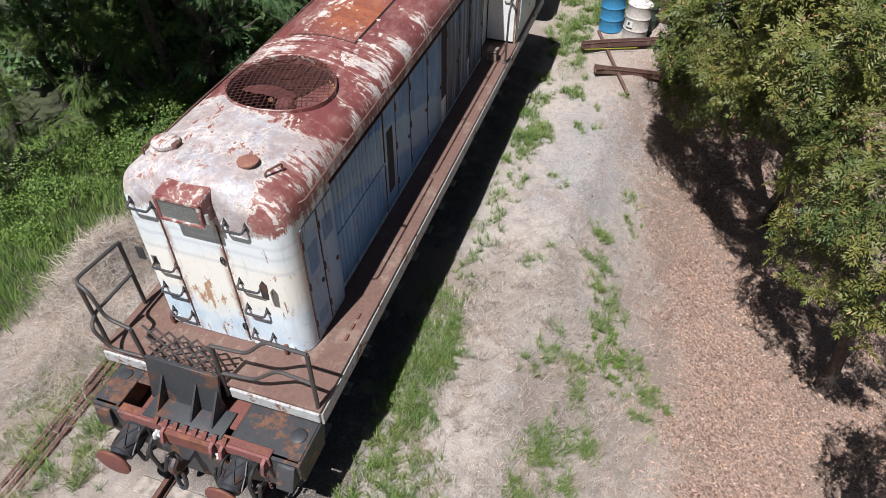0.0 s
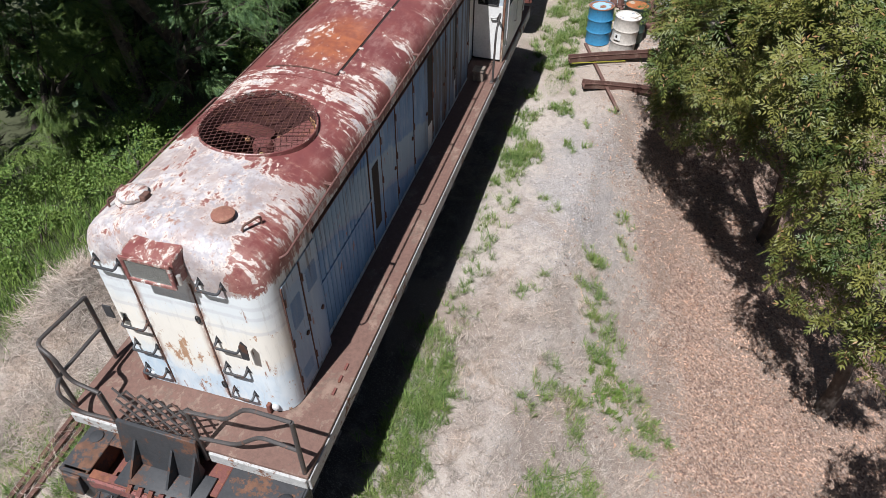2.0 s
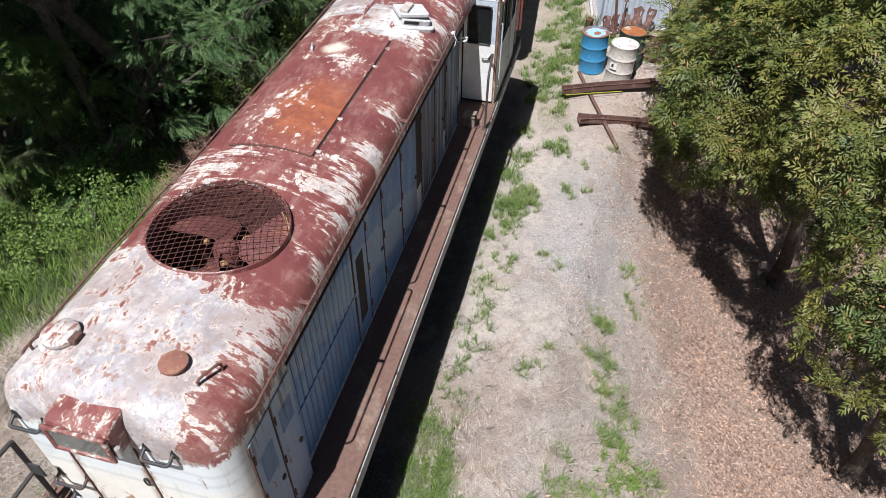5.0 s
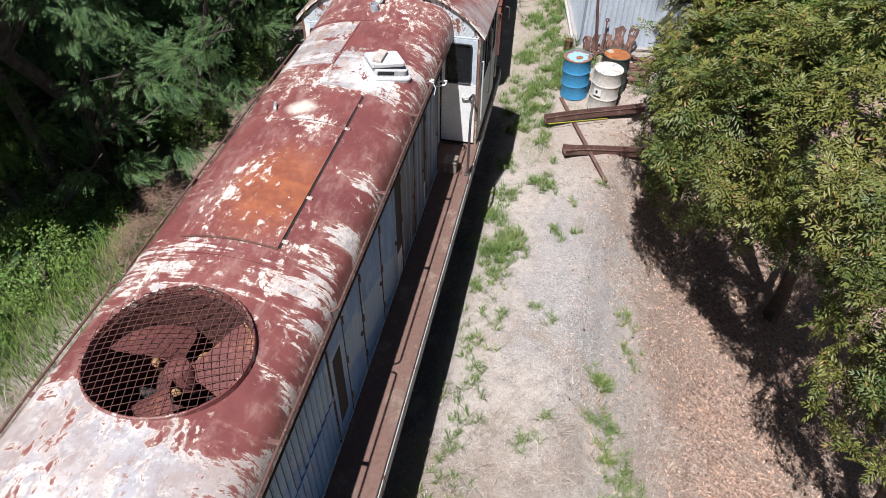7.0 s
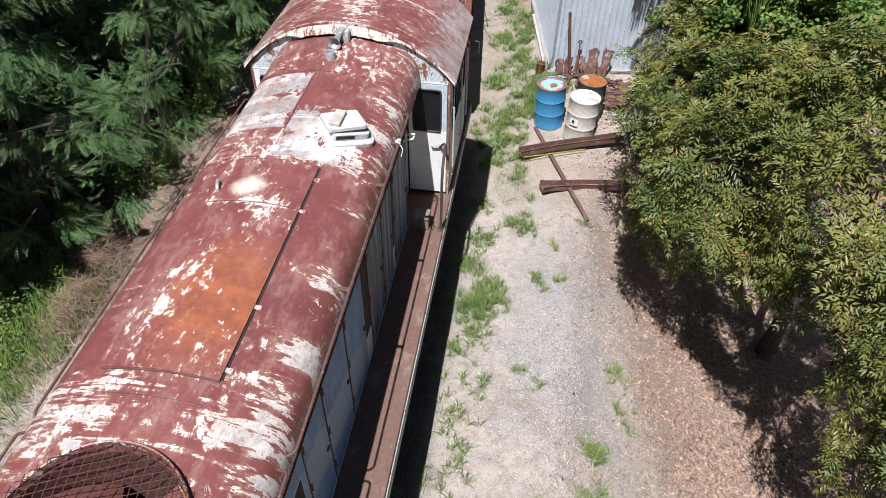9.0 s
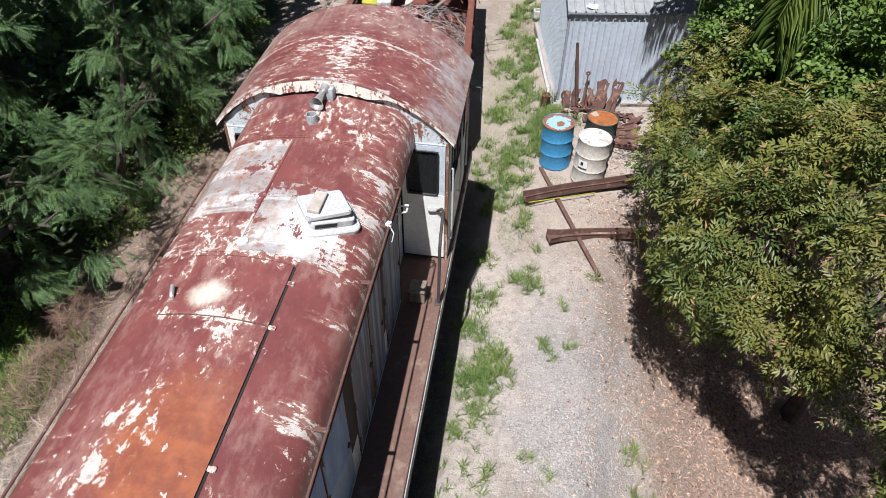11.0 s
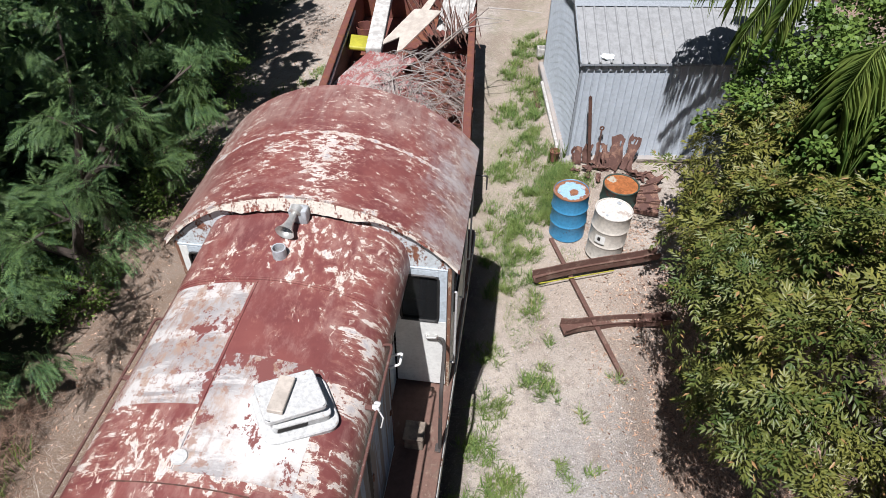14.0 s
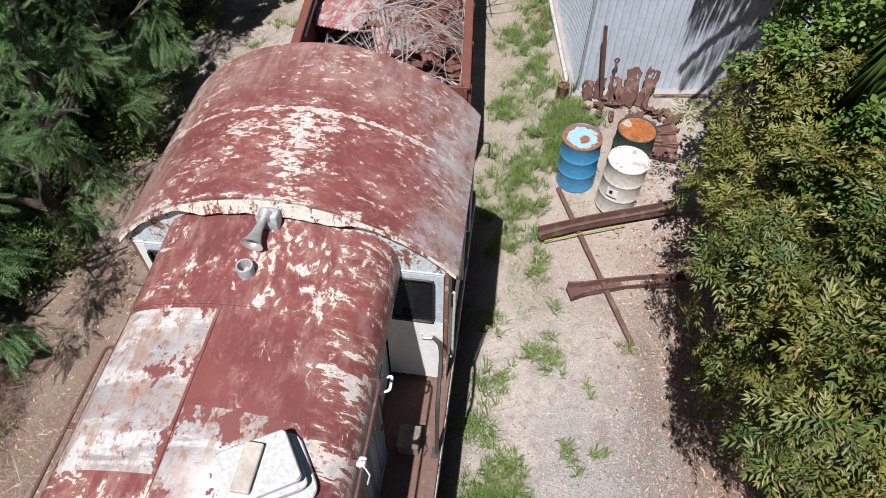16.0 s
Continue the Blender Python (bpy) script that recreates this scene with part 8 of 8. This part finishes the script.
t = tree("shade_wattle_tree", "tall wattle with a bare pale forked trunk in the dark scrub", (bx, by, gz(bx, by)), [(-12.3, 12.6, 6.4, 0.7, 0.6, 0.4), (-11.2, 13.8, 6.8, 0.6, 0.6, 0.4), (-11.7, 7.4, 6.8, 1.5, 1.2, 0.7), (-10.3, 8.5, 6.9, 1.2, 1.0, 0.6)], T_BOUGH, m_leaf_feather, 22, 0.5, 1.0, 0.7, 0.2, 0.19)
for ob in t.children:
    if ob.name.startswith("trunk"):
        ob.data.materials[0] = m_palebark
# understorey
THICKET = [(-10.8 - 2.1 * i + 0.4 * math.sin(2.7 * j), 14.5 + 2.3 * j + 0.6 * math.cos(3.3 * i), -1.0 - 0.3 * i + 0.4 * math.sin(i + 2 * j), 1.5, 1.5, 1.5) for i in range(4) for j in range(6)]
for k in range(4):
    bx, by = THICKET[6 * k][:2]
    tree("thicket_shrub", "dark green tangled shrub deep in the scrub", (bx, by, gz(bx, by)), THICKET[6 * k:6 * k + 6], T_BOUGH, m_leaf_feather, 45, 0.4, 0.55, 0.8, 0.2, 0.05, "shrub")
SHRUB = [((-9.9, 7.4), [(-9.7, 7.2, -1.3, 1.2, 1.3, 0.55), (-10.6, 8.4, -1.1, 1.2, 1.1, 0.8)]),
         ((-10.6, 5.4), [(-10.4, 5.2, -1.6, 1.3, 1.5, 0.5), (-11.8, 6.6, -1.3, 1.3, 1.3, 0.9)]),
         ((-12.6, 6.2), [(-12.6, 6.0, -1.4, 1.5, 1.6, 1.0), (-13.4, 7.4, -0.8, 1.4, 1.4, 1.2)]),
         ((-9.6, 3.4), [(-9.6, 3.2, -1.3, 1.2, 1.4, 0.4), (-10.8, 3.6, -1.5, 1.2, 1.3, 0.6)]),
         ((-9.2, 9.6), [(-9.0, 9.4, -1.1, 0.9, 1.0, 0.5), (-9.9, 10.2, -1.0, 1.0, 1.0, 0.7)]),
         ((-9.7, 11.6), [(-9.5, 11.4, -1.1, 0.9, 0.9, 0.5)]),
         ((-8.6, 14.4), [(-8.5, 14.2, -0.7, 0.6, 0.8, 0.4), (-9.5, 15.2, -0.9, 0.9, 0.9, 0.6)]),
         ((-8.2, 17.2), [(-8.0, 17.0, -0.5, 0.6, 0.9, 0.45), (-8.6, 18.4, -0.5, 0.7, 0.8, 0.5)]),
         ((-9.0, 21.0), [(-8.8, 21.0, -0.5, 0.9, 1.2, 0.7)]),
         ((-11.2, 13.0), [(-11.0, 12.6, -1.3, 1.2, 1.2, 0.7)])]
for (bx, by), lobes in SHRUB:
    tree("leafy_shrub", "low leafy green shrub crowding the bank", (bx, by, gz(bx, by)), lobes, T_SHRUB, m_leaf_shrub, 330, 0.24, 1.0, 0.8, 0.1, 0.03, "shrub")


# ---- grass, straw, litter and stones
def blades(name, spots, height, width, mat, label, lean=0.5, flat=False):
    """Many grass blades in one mesh; spots are x, y rows."""
    n = len(spots)
    P = np.array([(x, y, rough_z(x, y) - 0.01) for x, y in spots])
    a = rs.uniform(0, math.tau, n)
    ln = rs.uniform(0.2, 1.0, n) * lean
    X = np.stack([np.cos(a) * ln, np.sin(a) * ln, np.ones(n) * (0.25 if flat else 1.0)], axis=1)
    up = np.stack([-np.cos(a), -np.sin(a), np.ones(n) * 0.3], axis=1) + unit(n) * 0.2
    tmpl = (np.array([(0, 0.5 * width, 0), (0, -0.5 * width, 0), (0.55, 0.42 * width, 0.05), (0.55, -0.42 * width, 0.05), (1.0, 0, -0.08)]) * np.array([height, height, height]), [(0, 1, 3, 2), (2, 3, 4)])
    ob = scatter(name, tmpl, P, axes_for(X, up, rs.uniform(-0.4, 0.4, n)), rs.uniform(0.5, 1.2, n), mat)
    return tagged(ob, label, "grass", kind="stuff")


def tuft_spots(tufts, per):
    out = []
    for x, y, r, k in tufts:
        m = max(2, int(per * k / 14))
        c = np.array([x, y]) + rs.normal(size=(m, 2)) * r * 0.55
        out.append(np.repeat(c, 14, axis=0) + rs.normal(size=(m * 14, 2)) * 0.018)
    return np.vstack(out)


green_tufts = [(-1.42, 11.1, 0.32, 2.6), (-1.2, 11.5, 0.2, 1.0), (-1.5, 12.5, 0.25, 1.4), (-1.6, 13.4, 0.2, 0.8), (0.44, 9.0, 0.12, 0.8), (-0.95, 13.05, 0.14, 0.6),
               (0.55, 5.9, 0.3, 1.0), (0.7, 7.3, 0.25, 0.9), (0.5, 7.9, 0.2, 0.6), (1.6, 6.2, 0.2, 0.7), (0.45, 4.9, 0.3, 1.2), (0.3, 4.4, 0.35, 1.4), (0.8, 5.2, 0.25, 0.7),
               (0.3, 8.3, 0.18, 0.5), (0.9, 9.9, 0.2, 0.5), (0.85, 10.5, 0.2, 0.5), (-0.6, 7.6, 0.16, 0.4), (0.1, 6.6, 0.14, 0.4), (-0.15, 5.7, 0.15, 0.4), (2.05, 6.6, 0.08, 0.25), (-0.7, 9.9, 0.12, 0.25), (-0.4, 9.7, 0.1, 0.2)]
for k in range(60):
    y = 2.6 + 0.14 * k
    green_tufts.append((-1.52 + rs.uniform(-0.25, 0.22) + 0.01 * (y - 4), y, 0.2, 0.5 if y < 5.8 else 0.14 if y < 10.2 else 0.3))
for k in range(44):
    y = rs.uniform(2.4, 6.4)
    green_tufts.append((rs.uniform(-1.75, -0.75 - 0.16 * (y - 2.4)), y, 0.24, 0.55))
for x, y, r, k in ((0.1, 3.9, 0.22, 1.0), (0.7, 4.4, 0.2, 0.9), (0.3, 4.65, 0.22, 1.2), (0.9, 5.1, 0.16, 0.7), (1.45, 7.0, 0.18, 0.9), (0.5, 6.25, 0.25, 1.2), (1.7, 6.7, 0.22, 1.2), (0.06, 6.1, 0.18, 0.8), (0.82, 7.8, 0.28, 1.6), (0.6, 8.4, 0.2, 0.8), (-1.4, 11.05, 0.34, 3.2), (-1.6, 11.9, 0.22, 1.6), (-0.76, 12.95, 0.16, 0.8), (0.42, 9.05, 0.15, 0.9)):
    green_tufts.append((x, y, r, k))
for k in range(110):
    green_tufts.append((rs.uniform(-1.95, -0.95) + rs.uniform(0, 0.5) ** 2, rs.uniform(14.2, 23.5), 0.16, 0.5))
for k in range(34):
    green_tufts.append((rs.normal(-0.6, 0.22), rs.uniform(16.3, 17.7), 0.16, 1.0))
for k in range(14):
    green_tufts.append((rs.uniform(-1.5, 0.4), rs.uniform(8, 15), 0.09, 0.18))
for k in range(18):
    green_tufts.append((rs.uniform(-7.4, -5.4), rs.uniform(16.5, 24), 0.2, 0.4))
for k in range(14):
    green_tufts.append((rs.uniform(-6.8, -5.0), rs.uniform(1.5, 4.2), 0.3, 0.7))
for k in range(16):
    green_tufts.append((rs.uniform(-6.0, -4.9), rs.uniform(2.0, 3.9), 0.22, 0.7))
blades("grass_tufts", tuft_spots(green_tufts, 330), 0.17, 0.05, m_grass, "patchy green grass tufts in the dust", 1.3)
short = np.vstack([np.stack([rs.normal(-1.3, 0.32, 14000), rs.uniform(13.2, 23.5, 14000)], 1), np.stack([rs.normal(-1.5, 0.22, 1600), rs.uniform(2.4, 13.0, 1600)], 1), np.stack([rs.normal(-0.75, 0.25, 2500), rs.uniform(15.2, 18.0, 2500)], 1)])
short = short[[noise.noise(Vector((a * 1.6, b * 1.1, 5))) > -0.02 for a, b in short]]
blades("short_grass", short, 0.085, 0.06, m_grass, "thin short green turf beside the track", 1.4)
bank = np.stack([rs.uniform(-12.5, -7.6, 30000), rs.uniform(-2.0, 11.5, 30000)], 1)
bank = bank[(bank[:, 0] < -8.3 + 0.22 * (bank[:, 1] - 5.5) + rs.normal(size=len(bank)) * 0.25)]
blades("bank_grass", bank, 0.34, 0.04, m_leaf_shrub, "long lush green grass on the bank", 0.8)
herb = tuft_spots([(1.05, 6.75, 0.36, 5.0), (1.0, 7.15, 0.16, 0.8), (0.72, 7.1, 0.12, 0.4)], 200)
blades("broad_weeds", herb, 0.13, 0.11, m_leaf_shrub, "patch of low blue-green broadleaf weeds", 1.3)
pot_g = tuft_spots([(-0.74, 17.96, 0.12, 1.0), (-0.62, 18.05, 0.12, 0.5)], 60)
blades("weeds", pot_g, 0.42, 0.03, m_leaf_vine, "tall weeds in and round the pot", 0.35)
straw = np.vstack([np.stack([rs.uniform(0.0, 2.2, 11000), rs.uniform(2.6, 9.5, 11000)], 1), np.stack([rs.uniform(-1.5, 0.8, 8000), rs.uniform(2.4, 9.0, 8000)], 1), np.stack([rs.uniform(-8.8, -4.7, 24000), rs.uniform(0.2, 12.0, 24000)], 1), np.stack([rs.uniform(-1.6, 0.9, 5200), rs.uniform(9, 23, 5200)], 1), np.stack([rs.uniform(1.2, 5.5, 9000), rs.uniform(4.0, 13.5, 9000)], 1)])
dry = [(rs.uniform(0.0, 1.7), rs.uniform(2.8, 9.0), 0.16, 0.5) for k in range(70)] + [(rs.uniform(-1.2, 0.2), rs.uniform(2.6, 8.0), 0.16, 0.35) for k in range(40)] + [(rs.uniform(-1.75, -0.7), rs.uniform(2.4, 8.0), 0.2, 0.6) for k in range(50)] + [(rs.uniform(-8.0, -4.9), rs.uniform(1.0, 8.0), 0.2, 0.6) for k in range(70)]
blades("dry_tufts", tuft_spots(dry, 160), 0.16, 0.035, m_straw, "bleached dry grass tufts beside the path", 1.8)
blades("dry_straw", straw, 0.15, 0.028, m_straw, "bleached dry straw lying on the ground", 3.0, True)


def mound(cx, cy, rx, ry, n, h, name, mat, label, size):
    d = rs.normal(size=(n, 2)) * 0.5
    x, y = cx + d[:, 0] * rx, cy + d[:, 1] * ry
    top = h * np.exp(-(d ** 2).sum(1) * 2.2)
    z = np.array([rough_z(a, b) for a, b in zip(x, y)]) + top * rs.uniform(0.4, 1.0, n)
    X = unit(n) * np.array([1, 1, 0.35])
    t = (np.array([(0, 0.008, 0), (0, -0.008, 0), (0.5, -0.007, 0.07), (0.5, 0.007, 0.07), (1, 0, -0.06)]) * size, [(0, 1, 2, 3), (3, 2, 4)])
    return tagged(scatter(name, t, np.stack([x, y, z], 1), axes_for(X, np.tile([0, 0, 1.0], (n, 1)), rs.uniform(-1, 1, n)), rs.uniform(0.5, 1.3, n), mat), label, "dry grass", kind="stuff")


mound(-7.7, 6.0, 1.0, 1.3, 7500, 0.65, "dry_grass_heap", m_straw, "heaped bleached dry grass beside the track", 0.4)
mound(-6.7, 4.0, 1.3, 1.6, 5000, 0.2, "dry_grass_heap", m_straw, "matted bleached dry grass beside the spare rails", 0.3)
mound(-6.9, 1.8, 1.3, 1.5, 4000, 0.18, "dry_grass_heap", m_straw, "matted bleached dry grass beside the spare rails", 0.3)
mound(-6.9, 8.6, 0.8, 1.6, 4200, 0.36, "dry_grass_heap", m_straw, "heaped bleached dry grass along the bank", 0.36)
mound(-7.9, 10.6, 0.45, 0.9, 700, 0.65, "dead_weeds", m_weed, "upright brown dead weeds", 0.4)
mound(-8.0, 11.6, 0.45, 0.8, 700, 0.7, "dead_weeds", m_weed, "upright brown dead weeds", 0.4)
mound(-0.15, 7.9, 0.35, 0.3, 260, 0.04, "dry_grass_heap", m_straw, "flattened dry grass on the path", 0.22)
mound(-0.1, 7.2, 0.3, 0.3, 220, 0.04, "dry_grass_heap", m_straw, "flattened dry grass on the path", 0.22)

n = 80000
lx, ly = rs.uniform(-0.2, 6.5, n), rs.uniform(2.5, 16.5, n)
keep = (lx + 0.17 * (ly - 9.5) + rs.normal(size=n) * 0.65) > 1.3
sel = np.where(keep | (rs.rand(n) < 0.07))[0]
lx, ly = lx[sel], ly[sel]
n = len(lx)
P = np.array([(a, b, rough_z(a, b) + 0.008) for a, b in zip(lx, ly)])
chip = (np.array([(0, 0, 0), (0.5, 0.17, 0.06), (1, 0, 0.0), (0.5, -0.17, 0.05)]) * 0.07, [(0, 1, 2), (0, 2, 3)])
X = unit(n) * np.array([1, 1, 0.25])
tagged(scatter("leaf_litter", chip, P, axes_for(X, np.tile([0, 0, 1.0], (n, 1)) + unit(n) * 0.3, np.zeros(n)), 0.28 + 0.95 * rs.rand(n) ** 2.2, m_litter), "brown fallen leaves and bark covering the bank", "leaf litter", kind="stuff")
n = 9000
lx, ly = rs.uniform(-9.5, -4.9, n), rs.uniform(8.5, 26.0, n)
P = np.array([(a, b, rough_z(a, b) + 0.008) for a, b in zip(lx, ly)])
X = unit(n) * np.array([1, 1, 0.25])
tagged(scatter("leaf_litter", chip, P, axes_for(X, np.tile([0, 0, 1.0], (n, 1)) + unit(n) * 0.3, np.zeros(n)), rs.uniform(0.4, 1.1, n), m_litter), "brown fallen leaves under the scrub", "leaf litter", kind="stuff")
n = 2600
lx, ly = rs.uniform(-1.7, 0.9, n), rs.uniform(3, 17, n)
P = np.array([(a, b, rough_z(a, b) + 0.006) for a, b in zip(lx, ly)])
X = unit(n) * np.array([1, 1, 0.25])
tagged(scatter("fallen_leaves", chip, P, axes_for(X, np.tile([0, 0, 1.0], (n, 1)) + unit(n) * 0.3, np.zeros(n)), rs.uniform(0.3, 0.8, n), m_straw), "pale fallen leaves scattered over the path", "leaf litter", kind="stuff")
n = 14000
lx = np.concatenate([rs.normal(-0.2, 0.5, n // 2), rs.uniform(-1.7, 0.9, n // 2)])
ly = np.concatenate([rs.normal(10.3, 1.1, n // 2), rs.uniform(3, 20, n // 2)])
P = np.array([(a, b, rough_z(a, b)) for a, b in zip(lx, ly)])
pebble = (np.array([(1, 0, 0), (0, 1, 0), (-1, 0, 0), (0, -1, 0), (0, 0, 0.8), (0.6, 0.6, 0.4)]) * 0.011, [(0, 5, 4), (5, 1, 4), (1, 2, 4), (2, 3, 4), (3, 0, 4), (0, 1, 5)])
tagged(scatter("gravel", pebble, P, axes_for(unit(n) * np.array([1, 1, 0.2]), np.tile([0, 0, 1.0], (n, 1)), np.zeros(n)), rs.uniform(0.4, 1.5, n), m_stone), "grey gravel stones on the path", "gravel", kind="stuff")
